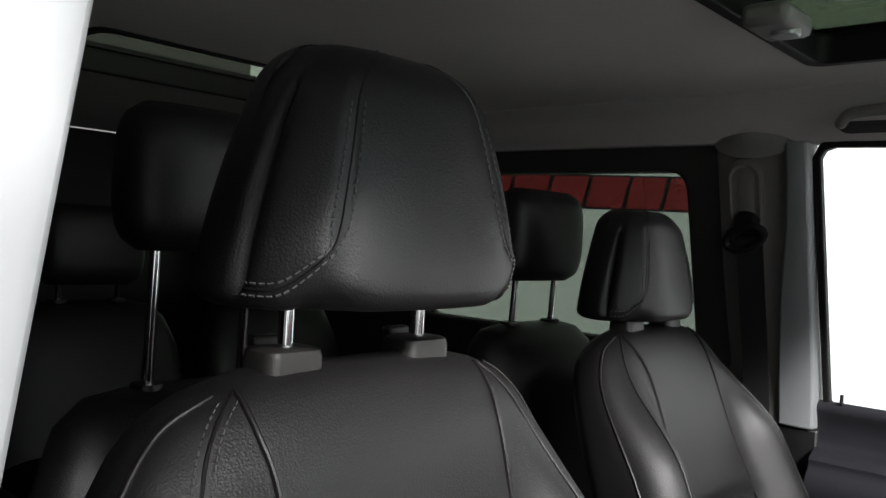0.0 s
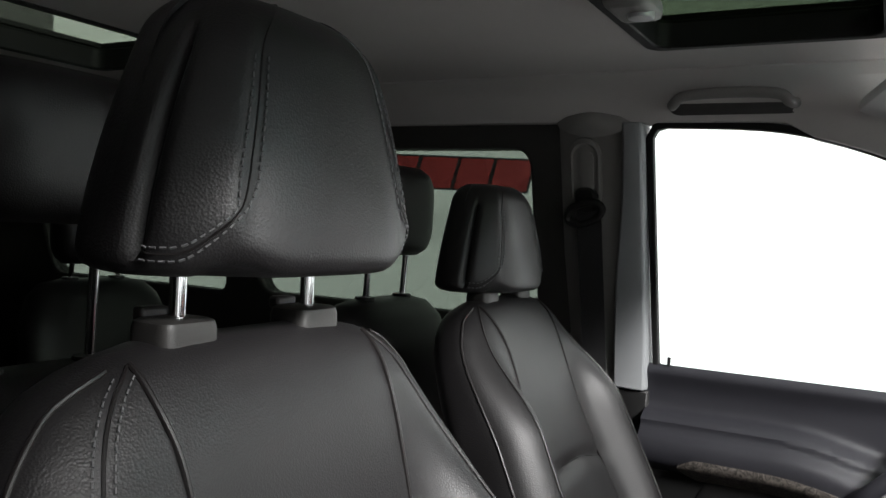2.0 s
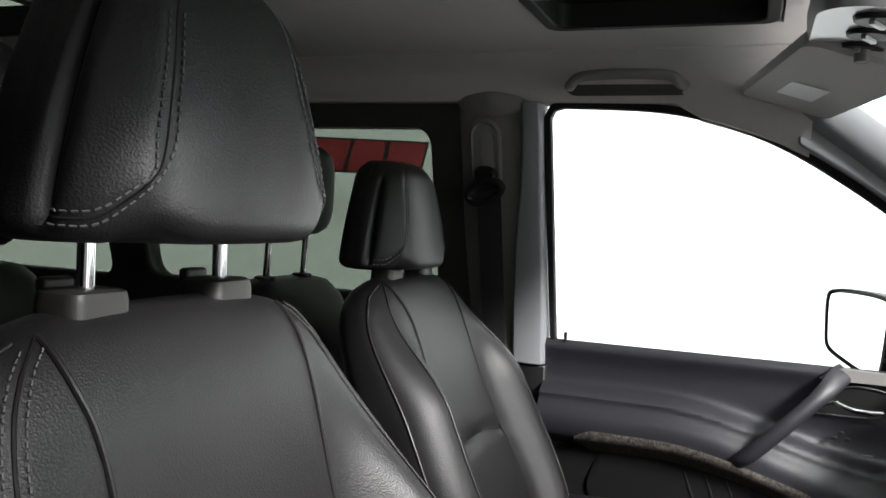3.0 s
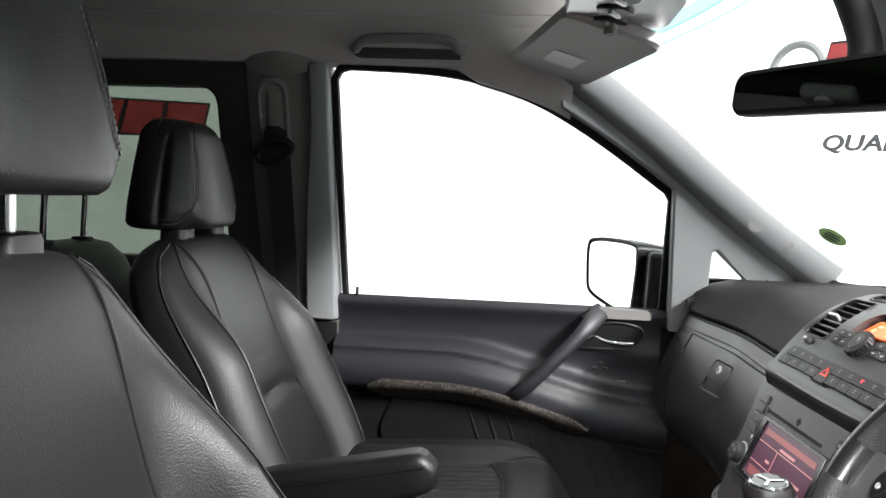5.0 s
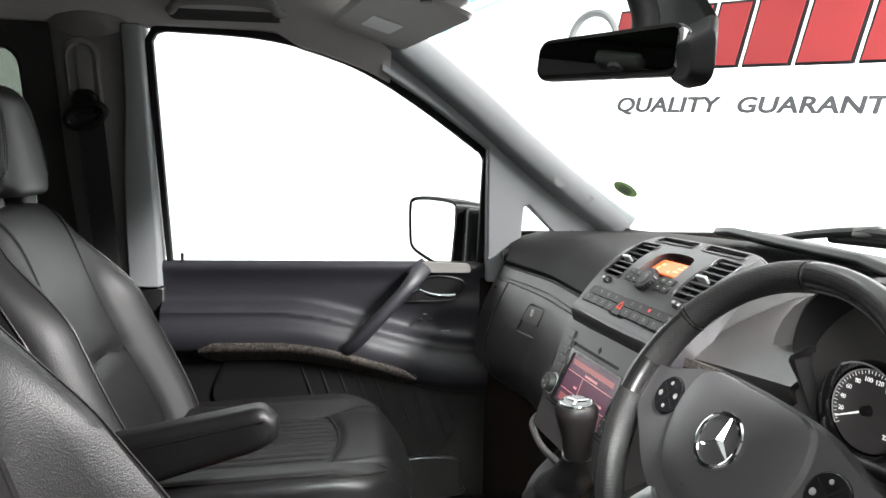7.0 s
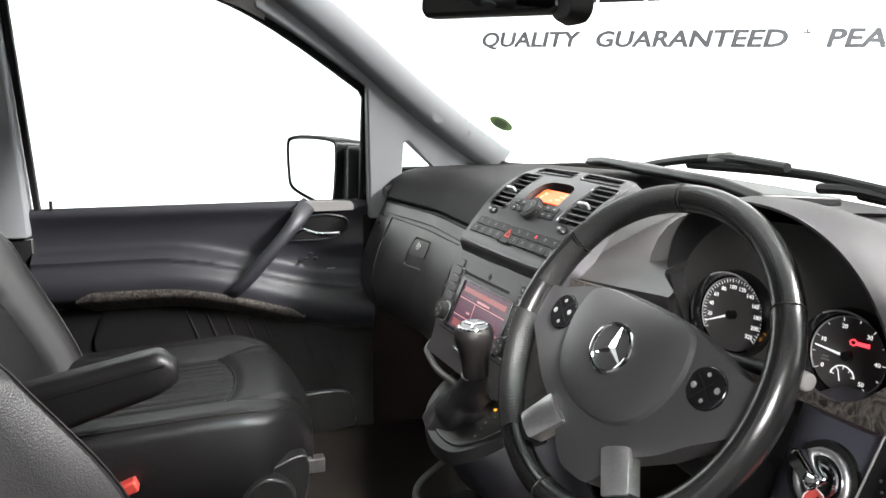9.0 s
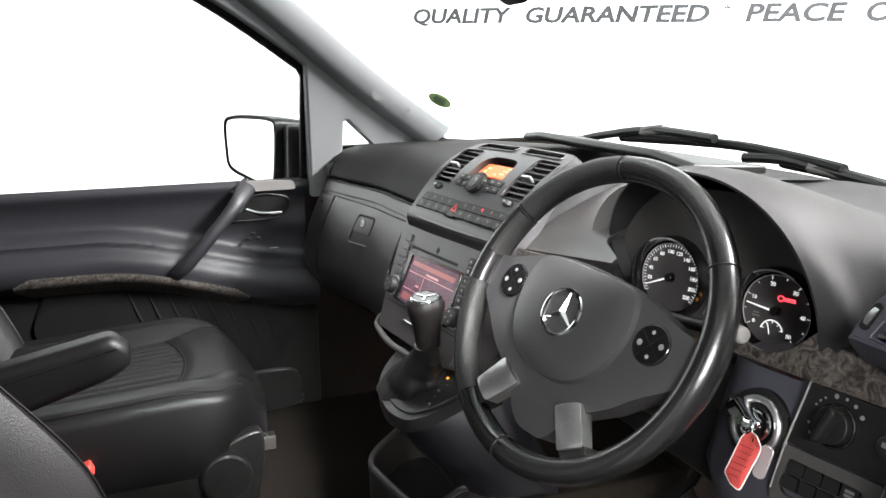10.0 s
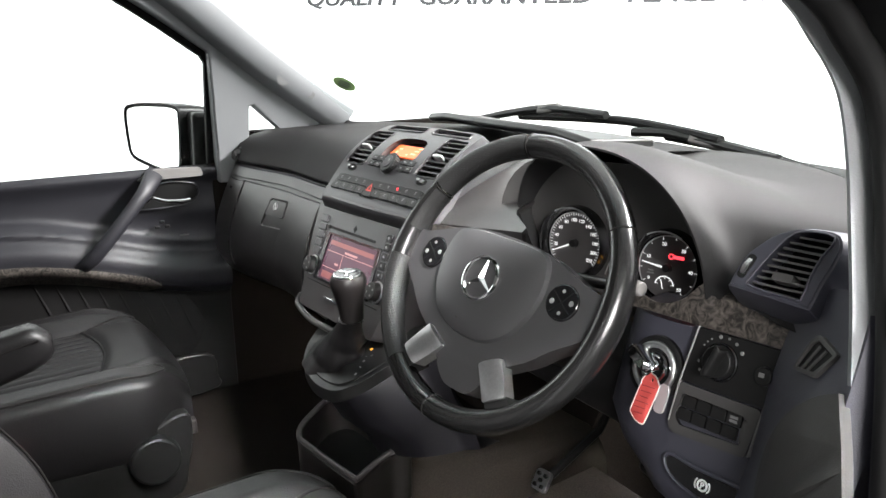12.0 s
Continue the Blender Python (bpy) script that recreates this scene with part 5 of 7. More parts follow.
part("airbag_cover", bm_loft(pad_rings), WHEEL_SKIN, wheel)
part("cover_print", bm_box(0.026, 0.0035, 0.0005, WH @ pose(-0.006, -0.060, hub_d(0, -0.06) + 0.0092, 12)), BLACK, wheel, smooth=False)
BG = WH @ pose(-0.002, -0.008, 0.0215)
badge = part("badge_ring", bm_tube([BG @ Vector((0.0255 * math.cos(a), 0.0255 * math.sin(a), 0.002)) for a in [2 * math.pi * i / 48 for i in range(48)]], 0.0027, 8, True), CHROME, wheel, "round chrome badge")
part("badge_bars", bm_join(*[bm_cyl(0.0042, 0.0009, 0.0245, BG @ pose(0, 0, 0.001, 0, 0, a) @ pose(0, 0.0122, 0, -90, 0, 0), 4) for a in (0, 120, 240)]), CHROME, badge, smooth=False)
part("badge_bed", bm_cyl(0.0245, 0.0245, 0.004, BG @ pose(0, 0, -0.002), 36), BLACK, badge)
for sd in (-1, 1):
    pm = WH @ pose(sd * 0.1095, 0.0016, hub_d(0.1095, 0) + 0.001, 0, sd * 4.4)
    b = part("button_pod", bm_cyl(0.0215, 0.0205, 0.004, pm, 36), GLOSS, wheel, "round black button pad", bevel=0.0015)
    for k, a in enumerate((10, 100, 190, 280)):
        q = pm @ pose(0.0125 * math.cos(a * DEG), 0.0125 * math.sin(a * DEG), 0.0023)
        part("button_mark", bm_cyl(0.0034 if k % 2 == 0 else 0.0024, 0.0028 if k % 2 == 0 else 0.002, 0.0008, q, 12), PRINT, b, smooth=False)
    part("pad_cross", bm_join(*[bm_box(0.036, 0.0008, 0.0006, pm @ pose(0, 0, 0.002, 0, 0, a)) for a in (55, 145)]), RUBBER, b, smooth=False)
    spoke_out = quad_round([(sd * 0.032, -0.1000), (sd * 0.064, -0.0820), (sd * 0.0900, -0.1200), (sd * 0.0620, -0.1375)], 3, 0.004)
    part("spoke", bm_panel(spoke_out, [], lambda u, v, d: on_wheel(u, v, -0.018 + d + 0.012 - 16.0 * (abs(u) * 0.82 + v * 0.57 + 0.010) ** 2), 0.018, [-0.135 + 0.006 * i for i in range(9)]), SATIN, wheel, "satin silver lower spoke", bevel=0.003)
    part("spoke_root", bm_panel(quad_round([(sd * 0.060, -0.134), (sd * 0.090, -0.117), (sd * 0.104, -0.134), (sd * 0.078, -0.150)], 3, 0.004), [], lambda u, v, d: on_wheel(u, v, d - 0.020), 0.026), BLACK, wheel, bevel=0.004)
part("column", bm_loft([[Vector(WHEEL_AT) + Vector((r * math.cos(q), y, -0.030 - 0.50 * y + r * 0.85 * math.sin(q))) for q in [2 * math.pi * i / 24 for i in range(24)]] for y, r in ((0.012, 0.045), (0.03, 0.060), (0.10, 0.066), (0.20, 0.066))]), BLACK, wheel)
st = part("stalk", bm_tube(smooth_path([(0.47, 0.105, 1.143), (0.53, 0.102, 1.150), (0.577, 0.098, 1.158)], 5), lambda t: 0.006 + 0.002 * t, 10), BLACK, wheel)
part("stalk_tip", bm_cyl(0.0085, 0.0080, 0.018, fr((0.588, 0.097, 1.160), (0, 1, 0), (0, 0, 1)), 18), GREYTRIM, st, "pale stalk tip", bevel=0.002)
part("stalk", bm_tube(smooth_path([(0.34, 0.110, 1.150), (0.26, 0.112, 1.152), (0.200, 0.112, 1.150)], 5), lambda t: 0.005 + 0.002 * t, 10), BLACK, wheel)

# ---- key with its tag ----
key = thing("car_key", (0.586, 0.12, 1.04), "silver car key in the ignition with a red tag", "key")
part("key_bow", bm_loft([[IG @ pose(-0.006, 0.008, 0, 0, 0, -30) @ Vector((k * u, k * v, d)) for u, v in rrect(0.036, 0.014, 0.006)] for k, d in ((0.6, 0.002), (1, 0.010), (1, 0.026), (0.7, 0.031))]), CHROME, key, "chrome key bow")
part("key_ring", bm_tube([IG @ Vector((0.007 * math.cos(a) + 0.010, 0.007 * math.sin(a) + 0.001, 0.030)) for a in [2 * math.pi * i / 20 for i in range(20)]], 0.0012, 6, True), CHROME, key, "thin metal key ring")
TG = KP @ pose(0.0035, -0.0165, 0.030, 0, 0, -11)
TAG = quad_round([(-0.0125, -0.024), (-0.002, -0.0275), (0.0125, -0.026), (0.0135, 0.020), (0.006, 0.0265), (-0.008, 0.025), (-0.0125, 0.016)], 2, 0.003)
tag = part("tag", bm_panel(TAG, [[(0.0015 + 0.002 * math.cos(a), 0.021 + 0.002 * math.sin(a)) for a in [2 * math.pi * i / 10 for i in range(10)]]], lambda u, v, d: TG @ Vector((u, v, d + 0.003 * math.sin(u * 160) + 0.05 * v * v * 10)), 0.0016, [-0.02 + 0.008 * i for i in range(6)]), KEYTAG, key, "red plastic tag", bevel=0.0004)
part("tag_writing", bm_join(*[bm_box(0.017 - 0.003 * (i % 3), 0.0009, 0.0004, TG @ pose(0.001, 0.013 - 0.0062 * i, 0.0048, 0, 0, 14)) for i in range(6)]), material("tag_ink", (0.30, 0.03, 0.03), 0.5), tag)
part("tag_edge", bm_tube([TG @ Vector((u, v, 0.0012 + 0.003 * math.sin(u * 160) + 0.5 * v * v)) for u, v in grow(TAG, 0.0006)], 0.0008, 5, True), material("clear_plastic_edge", (0.7, 0.60, 0.57), 0.3), tag)
part("second_key", bm_plate(rrect(0.013, 0.032, 0.005), 0.003, KP @ pose(0.0165, -0.014, 0.018, 0, 0, -6)), BRIGHT, key, "small silver key", bevel=0.001)

# ---- centre console and gear lever ----
console = thing("centre_console", (0.02, 0.03, 0.6), "dark plastic console with an open storage bin", "console")
deck = [tuple(p) for p in smooth_path([(-0.135, 0.020), (-0.122, -0.008), (-0.092, -0.040), (-0.045, -0.063), (0.030, -0.074), (0.088, -0.066), (0.114, -0.045), (0.128, -0.010), (0.138, 0.050), (0.138, 0.090), (-0.135, 0.090), (-0.135, 0.020)], 5)[:-1]]


def deck_z(u, v):
    """The gear deck rises towards the dashboard."""
    return 0.900 + 0.5 * (v + 0.06)


def deck_point(u, v, d=0.0):
    return Vector((u, v, deck_z(u, v) + d))


part("gear_deck", bm_panel(deck, [], lambda u, v, d: deck_point(u, v, d - 0.020), 0.020), BLACK, console, "dark rim of the gear deck", bevel=0.008, segs=3)
part("deck_inlay", bm_panel(grow(deck, -0.010), [], lambda u, v, d: deck_point(u, v, d + 0.0005), 0.003), BLACK, console, bevel=0.001)
part("lower_body", bm_loft([[(0.002 + k * (u - 0.002) * (1 + (0.45 * (1 - f) if u > 0 else 0)), 0.02 + k2 * (v - 0.02) + s, deck_z(u, v) * f + z * (1 - f) + 0.45 * max(0.0, u) * (1 - f)) for u, v in deck] for k, k2, s, z, f in ((0.975, 0.97, 0.002, 0.0, 0.984), (0.955, 0.92, 0.012, 0.78, 0.75), (0.93, 0.80, 0.036, 0.73, 0.45), (0.91, 0.66, 0.066, 0.73, 0.20), (0.90, 0.58, 0.080, 0.722, 0.0), (0.85, 0.30, 0.14, 0.72, 0.0))]), CONSOLE_SKIN, console, "blue-grey lower body")
part("stack_lip", bm_tube(smooth_path([(-0.215, -0.004, 0.966), (-0.187, -0.020, 0.9600), (-0.134, -0.024, 0.953), (-0.085, -0.024, 0.952), (-0.036, -0.020, 0.954), (0.04, -0.014, 0.955)], 6), 0.0055, 10), KICK, console)
bin_out = [tuple(p) for p in smooth_path([(-0.063, -0.076), (-0.108, -0.058), (-0.160, -0.012), (-0.195, 0.030), (-0.190, 0.075), (-0.100, 0.088), (0.010, 0.090), (0.074, 0.072), (0.074, 0.036), (0.104, -0.014), (0.127, -0.046), (0.112, -0.052), (0.020, -0.066), (-0.063, -0.076)], 4)[:-1]]
part("bin_wall", bm_loft([[(u, v, z) for u, v in grow(bin_out, g)] for g, z in ((-0.010, 0.54), (0.001, 0.66), (0.003, 0.748), (-0.004, 0.752), (-0.006, 0.66))], caps=False), BIN_DARK, console, "black open storage bin")
part("bin_rim", bm_tube([(u, v, 0.754 + 0.003 * math.sin(9 * u)) for u, v in grow(bin_out, -0.001)], 0.0052, 8, True), TRIM_DARK, console, "grey rim of the storage bin")
part("bin_inside", bm_panel(grow(bin_out, -0.004), [], lambda u, v, d: Vector((u, v, 0.675 + d)), 0.006), RUBBER, console)
part("tunnel", bm_loft([[(x, y, z) for x, z in ((-0.13, 0.53), (-0.12, 0.62), (-0.07, 0.675), (0.05, 0.680), (0.09, 0.64), (0.105, 0.53))] for y in (0.04, 0.12, 0.25, 0.50)]), LIT_CARPET, console, "dark carpeted tunnel", bevel=0.02)
for i, (u, v) in enumerate(((0.098, -0.028), (0.089, -0.016), (0.081, -0.006), (0.074, 0.002), (0.082, 0.008))):
    part("gear_mark", bm_box(0.0045 if i < 3 else 0.0025, 0.0016 if i % 2 else 0.004, 0.0006, pose(u, v, deck_z(u, v) + 0.0038, 26)), PRINT, console, smooth=False)
part("gear_light", bm_box(0.005, 0.0042, 0.0008, pose(0.065, 0.015, deck_z(0.065, 0.015) + 0.004, 26)), AMBER, console, "amber gear light", smooth=False)
lever = thing("gear_lever", (0.0, -0.03, 0.89), "black gear lever with a leather boot and a chrome cap", "gear lever")
boot = []
for k in range(41):
    t = k / 40
    ring = []
    for i in range(48):
        q = 2 * math.pi * i / 48
        low = (1 - t) ** 0.8
        fold = 1 + 0.10 * (abs(math.sin(3 * q + 3.2 * t + 0.6)) - 0.5) * low + 0.10 * (abs(math.sin(9 * t + 1.6 * math.sin(q + 0.5))) - 0.5) * low + 0.05 * math.sin(8 * q + 5 * t) * (1 - t) ** 1.6
        r = (0.040 * (1 - t) ** 1.5 + 0.0205) * fold
        ring.append((-0.012 + 0.089 * t ** 0.85 + r * 1.15 * math.cos(q), -0.016 - 0.006 * t + 0.86 * r * math.sin(q), 0.922 + 0.080 * t + 0.43 * (1 - t) * r * math.sin(q)))
    boot.append(ring)
part("boot", bm_loft(boot), LEATHER, lever)
part("collar", bm_cyl(0.0195, 0.0195, 0.006, pose(0.077, -0.022, 1.003), 28), SATIN, lever, "silver collar", bevel=0.001)
KNOB = pose(0.080, -0.022, 1.004, 4, 4, 0)
part("knob", bm_loft([[KNOB @ Vector((r * math.cos(q), r * math.sin(q), z)) for q in [2 * math.pi * i / 32 for i in range(32)]] for r, z in ((0.0185, 0.0), (0.0195, 0.016), (0.0215, 0.032), (0.0260, 0.048), (0.0285, 0.060), (0.0282, 0.068), (0.0245, 0.0745), (0.0215, 0.0755), (0.01, 0.0755))]), LEATHER_SMOOTH, lever)
part("cap", bm_tube([KNOB @ Vector((0.0205 * math.cos(a), 0.0205 * math.sin(a), 0.0758)) for a in [2 * math.pi * i / 36 for i in range(36)]], 0.0022, 8, True), CHROME, lever, "chrome cap ring")
part("cap_disc", bm_cyl(0.0195, 0.0185, 0.0020, KNOB @ pose(0, 0, 0.0765), 32), GLOSS, lever, "black cap disc")
part("cap_bars", bm_join(*[bm_box(0.0035, 0.015, 0.0012, KNOB @ pose(0, 0, 0.0780, 0, 0, a) @ pose(0, 0.0080, 0)) for a in (0, 120, 240)]), CHROME, lever, "chrome cap mark", smooth=False)


# ---- front seats ----
def stitch_line(points, out, step=0.0062, length=0.0042, r=0.0008):
    """Short thread dashes along a line, joined into one mesh."""
    bms, run, last = [], 0.0, Vector(points[0])
    for p in points[1:]:
        p = Vector(p)
        run += (p - last).length
        if run >= step:
            d = (p - last).normalized()
            bms.append(bm_box(length, 2 * r, 1.4 * r, fr(p + out * r * 0.6, d, d.orthogonal())))
            run = 0.0
        last = p
    return bm_join(*bms)


def resample(pts, step=0.0012):
    out = [Vector(pts[0])]
    for a, b in zip(pts, pts[1:]):
        a, b = Vector(a), Vector(b)
        k = max(1, int((b - a).length / step))
        out += [a.lerp(b, (i + 1) / k) for i in range(k)]
    return out


GUIDE = material("rod_guide_plastic", (0.022, 0.021, 0.020), 0.42, scale=700, bump=0.15)
BACK_ROWS = dense_rows([(-0.012, 0.100, 0.020), (0.0, 0.150, 0.040), (0.02, 0.186, 0.052), (0.06, 0.218, 0.062), (0.14, 0.246, 0.066), (0.28, 0.268, 0.068), (0.42, 0.276, 0.070), (0.52, 0.265, 0.068), (0.60, 0.235, 0.055), (0.63, 0.19, 0.03)])


def seat(cx, y_top, z_top, recline, gap, seat_drop, label, length=0.54, head_y=0.034, big=1.0):
    """A front seat: backrest, headrest on two rods, cushion, base. (cx, y_top, z_top): the top of the backrest."""
    ob = thing("front_seat", (cx, y_top + 0.45, 0.55), label, "car seat", "front seats")
    s, c = math.sin(recline * DEG), math.cos(recline * DEG)
    top = Vector((cx, y_top, z_top))
    ahead = Vector((0, c, s))

    def back(h, u, d):
        """h down from the top, u across, d forwards."""
        return top + big * Vector((u, s * h + c * d, -c * h + s * d))

    def front_depth(h, u, sa, w, dep):
        k = abs(u) / w
        d = dep * sa ** 0.75
        d += (0.078 * sstep(0.48, 0.80, k) - 0.012) * sstep(0.05, 0.25, h) * sa ** 0.5
        d += (0.075 if big > 1 else 0.0) * sstep(0.50, 0.85, k) * sstep(0.16, 0.44, h) * sa ** 0.5
        d += 0.016 * math.exp(-((h - 0.47) / 0.12) ** 2) * (1 - k)
        d -= 0.010 * math.exp(-((h - 0.335 + 0.02 * (1 - (k / 0.5) ** 2)) / 0.010) ** 2) * (1 - sstep(0.40, 0.55, k))
        return d

    def front(h, u, out=0.001):
        w, dep = lerp_rows(BACK_ROWS, h)
        ca = min(0.999, abs(u) / w) ** (1 / 0.62)
        return back(h, u, front_depth(h, u, math.sqrt(1 - ca * ca), w, dep) + out)
    rings = []
    for h in [-0.012, -0.006, 0.0, 0.01, 0.02, 0.035, 0.06, 0.09, 0.12] + [0.14 + 0.0125 * i for i in range(40)]:
        w, dep = lerp_rows(BACK_ROWS, h)
        ring = []
        for i in range(72):
            a = 2 * math.pi * i / 72
            ca, sa = math.cos(a), math.sin(a)
            u = w * math.copysign(abs(ca) ** 0.62, ca)
            d = front_depth(h, u, sa, w, dep) if sa > 0 else -dep * abs(sa) ** 0.75
            ring.append(back(h, u, d))
        rings.append(ring)
    body = part("backrest", bm_loft(rings), LEATHER, ob)
    for sd in (-1, 1):
        inner = smooth_path([(0.006, 0.130), (0.035, 0.128), (0.08, 0.122), (0.16, 0.121), (0.30, 0.130), (0.46, 0.132), (0.58, 0.126)], 6)
        part("piping", bm_tube([front(p[0], sd * p[1], 0.0005) for p in inner], 0.0026, 8), LEATHER_SMOOTH, body, "raised leather piping")
        outer = smooth_path([(0.007, 0.132), (0.030, 0.154), (0.06, 0.170), (0.12, 0.188), (0.24, 0.208), (0.40, 0.218), (0.56, 0.206)], 8)
        part("seam", bm_tube([front(p[0], sd * p[1], 0.0002) for p in outer], 0.0016, 6), LEATHER_SMOOTH, body)
        for off in (-0.0065, 0.0065) if sd > 0 and cx > 0 else ():
            part("stitching", stitch_line(resample([front(p[0], sd * (p[1] + off), 0.0008) for p in outer[2:] if p[0] < 0.24]), ahead), THREAD, body, "grey thread stitching")
        edge = smooth_path([(0.008, 0.146), (0.03, 0.188), (0.08, 0.222), (0.16, 0.246), (0.28, 0.263), (0.42, 0.270), (0.54, 0.255)], 6)
        part("edge_piping", bm_tube([front(p[0], sd * p[1], 0.0008) for p in edge], 0.0022, 8), LEATHER_SMOOTH, body, "edge piping")
    part("lumbar_seam", bm_tube([front(0.335 + 0.02 * (1 - (u / 0.13) ** 2) * -1, u, 0.0) for u in [-0.13 + 0.013 * i for i in range(21)]], 0.002, 6), RUBBER, body)

    # headrest
    base = top + big * Vector((0, head_y, gap))

    def head(t, a, out=0.0):
        """t from the underside to the crown, a round it."""
        h = 0.196 * t
        w = 0.149 - 0.060 * t ** 1.7
        dep = 0.068 - 0.022 * t ** 1.5
        if t < 0.08:
            q = math.sqrt(max(0.0, 1 - ((0.08 - t) / 0.08) ** 2))
            w, dep = w - 0.018 * (1 - q), dep - 0.020 * (1 - q)
        if t > 0.84:
            q = math.sqrt(max(0.0, 1 - ((t - 0.84) / 0.16) ** 2))
            w, dep = w * (0.72 + 0.28 * q), dep * (0.42 + 0.58 * q)
        ca, sa = math.cos(a), math.sin(a)
        deg = math.degrees(a if a < math.pi else 2 * math.pi - a)
        side = deg if deg < 90 else 180 - deg
        # the end pads swell between a deep channel at their back and the seam at their front
        if sa > -0.05:
            swell = sstep(25, 36, side) * sstep(66, 58, side) * sstep(0.06, 0.16, t) * sstep(0.98, 0.78, t)
            out += 0.0045 * swell - 0.0100 * math.exp(-((side - 23) / 3.4) ** 2) * sstep(0.03, 0.10, t) * sstep(0.90, 0.74, t)
        u = (w + out) * math.copysign(abs(ca) ** 0.55, ca)
        d = (dep + out) * math.copysign(abs(sa) ** 0.7, sa)
        k = u / 0.149
        d += 0.014 * (1 - k * k) - 0.026 * abs(k) ** 3 * (1 if sa > 0 else 0.25)
        # the front is lightly dished, and its ends are lower than its middle
        if sa > 0:
            d -= 0.006 * math.exp(-((k + 0.25) / 0.30) ** 2 - ((t - 0.42) / 0.28) ** 2)
            h += 0.034 * sstep(0.40, 1.0, abs(k)) * sstep(0.45, 0.0, t) * sstep(40, 75, side) - 0.012 * sstep(0.35, 1.0, abs(k)) * sstep(0.6, 1.0, t)
        return base + big * Vector((u, d - 0.10 * h * t, h))
    ts = [0, 0.01, 0.025, 0.05, 0.08] + [0.08 + 0.04 * i for i in range(1, 20)] + [0.87, 0.9, 0.93, 0.955, 0.975, 0.99, 1.0]
    hd = part("headrest", bm_loft([[head(t, 2 * math.pi * i / 160) for i in range(160)] for t in ts]), LEATHER, ob)
    for sd in (1, -1):
        def side(t, deg, out=0.0006):
            a = deg * DEG if sd > 0 else math.pi - deg * DEG
            return head(t, a, out)
        path = smooth_path([(1.0, 80), (0.92, 72), (0.80, 66), (0.60, 65), (0.42, 64), (0.28, 63), (0.19, 61), (0.13, 56), (0.09, 48), (0.076, 40), (0.074, 33), (0.076, 28), (0.082, 25)], 8)
        part("seam", bm_tube([side(p[0], p[1], 0.0) for p in path], 0.0012, 6), LEATHER_SMOOTH, hd)
        back_line = smooth_path([(0.085, 23), (0.30, 23), (0.55, 23), (0.78, 23)], 6)
        part("rear_seam", bm_tube([side(p[0], p[1], -0.0004) for p in back_line], 0.0018, 6), RUBBER, hd)
        low = [p for p in path if p[0] < 0.80 and p[1] > 26]
        for off in (-3.2, 3.2):
            pts = []
            for p in low:
                bend = sstep(0.34, 0.13, p[0])
                pts.append(side(p[0] + 0.022 * bend * (1 if off < 0 else -1), p[1] + off * (1 - bend), 0.0008))
            part("stitching", stitch_line(resample(pts), Vector((sd, 0.3, 0)).normalized()), THREAD, hd, "grey thread stitching")
        part("headrest_rod", bm_tube([top + Vector((sd * 0.073 * big, 0.018, -0.02)), top + Vector((sd * 0.073 * big, 0.018, gap * big + 0.03))], 0.0068, 14), CHROME, ob, "chrome headrest rod")
        guide = part("rod_guide", bm_loft([[top + Vector((sd * 0.073 * big + x * k, y * k + 0.016, z)) for x, y in rrect(0.060, 0.046, 0.012)] for k, z in ((1, -0.020), (0.98, 0.023), (0.93, 0.029), (0.80, 0.031))]), GUIDE, ob, "dark grey plastic rod guide")
        part("guide_button", bm_box(0.028, 0.012, 0.012, Matrix.Translation(top + Vector((sd * 0.073 * big, -0.011, 0.032)))), GUIDE, guide, bevel=0.003)

    # cushion
    y0, z0 = y_top + 0.20, z_top - seat_drop
    low = z0 - 0.115

    def half(t):
        return 0.252 - 0.075 * sstep(0.74, 1.0, t) ** 2.2

    def insert_end(k):
        return 0.70 + 0.05 * (1 - min(1.0, k / 0.60) ** 2)

    def cush(t, u, w):
        k = abs(u) / w
        z = z0 + 0.030 * t - 0.060 * max(0.0, (t - 0.86) / 0.14) ** 2.4
        z += 0.026 * sstep(0.57, 0.74, k) * (1 - sstep(0.74, 0.97, t)) - 0.014 * sstep(0.86, 1.0, k)
        inside = (1 - sstep(0.54, 0.58, k)) * (1 - sstep(insert_end(k) - 0.02, insert_end(k), t))
        z += 0.0062 * (abs(math.sin(u * math.pi / 0.026)) ** 0.6 - 0.6) * inside
        z += 0.010 * sstep(insert_end(k), insert_end(k) + 0.03, t) * (1 - sstep(0.52, 0.60, k)) * (1 - sstep(0.86, 1.0, t))
        return z - 0.006 * math.exp(-((k - 0.585) / 0.02) ** 2) * (1 - sstep(0.80, 0.92, t))
    rings = []
    for t in [0.016 * j for j in range(54)] + [0.864 + 0.01 * j for j in range(13)] + [0.99, 0.996, 1.0]:
        w = half(t)
        r = 0.020
        flat = w - r
        ring = []
        for j in range(121):
            u = flat * (1 - j / 60)
            ring.append((u, cush(t, u, w)))
        ze = ring[-1][1]
        bot = low + 0.03 * sstep(0.8, 1, t)
        left = [(-flat - r * math.sin(q * math.pi / 10), ze - r + r * math.cos(q * math.pi / 10)) for q in range(1, 6)] + [(-w - 0.004, ze - 0.05), (-w - 0.002, bot + 0.03), (-w + 0.010, bot + 0.006), (-w + 0.04, bot)]
        ring += left + [(-u, z) for u, z in reversed(left)]
        rings.append([(cx + u, y0 + length * t + 0.012 * (1 - (u / w) ** 2) * t, z) for u, z in ring])
    cu = part("cushion", bm_loft(rings), LEATHER, ob)

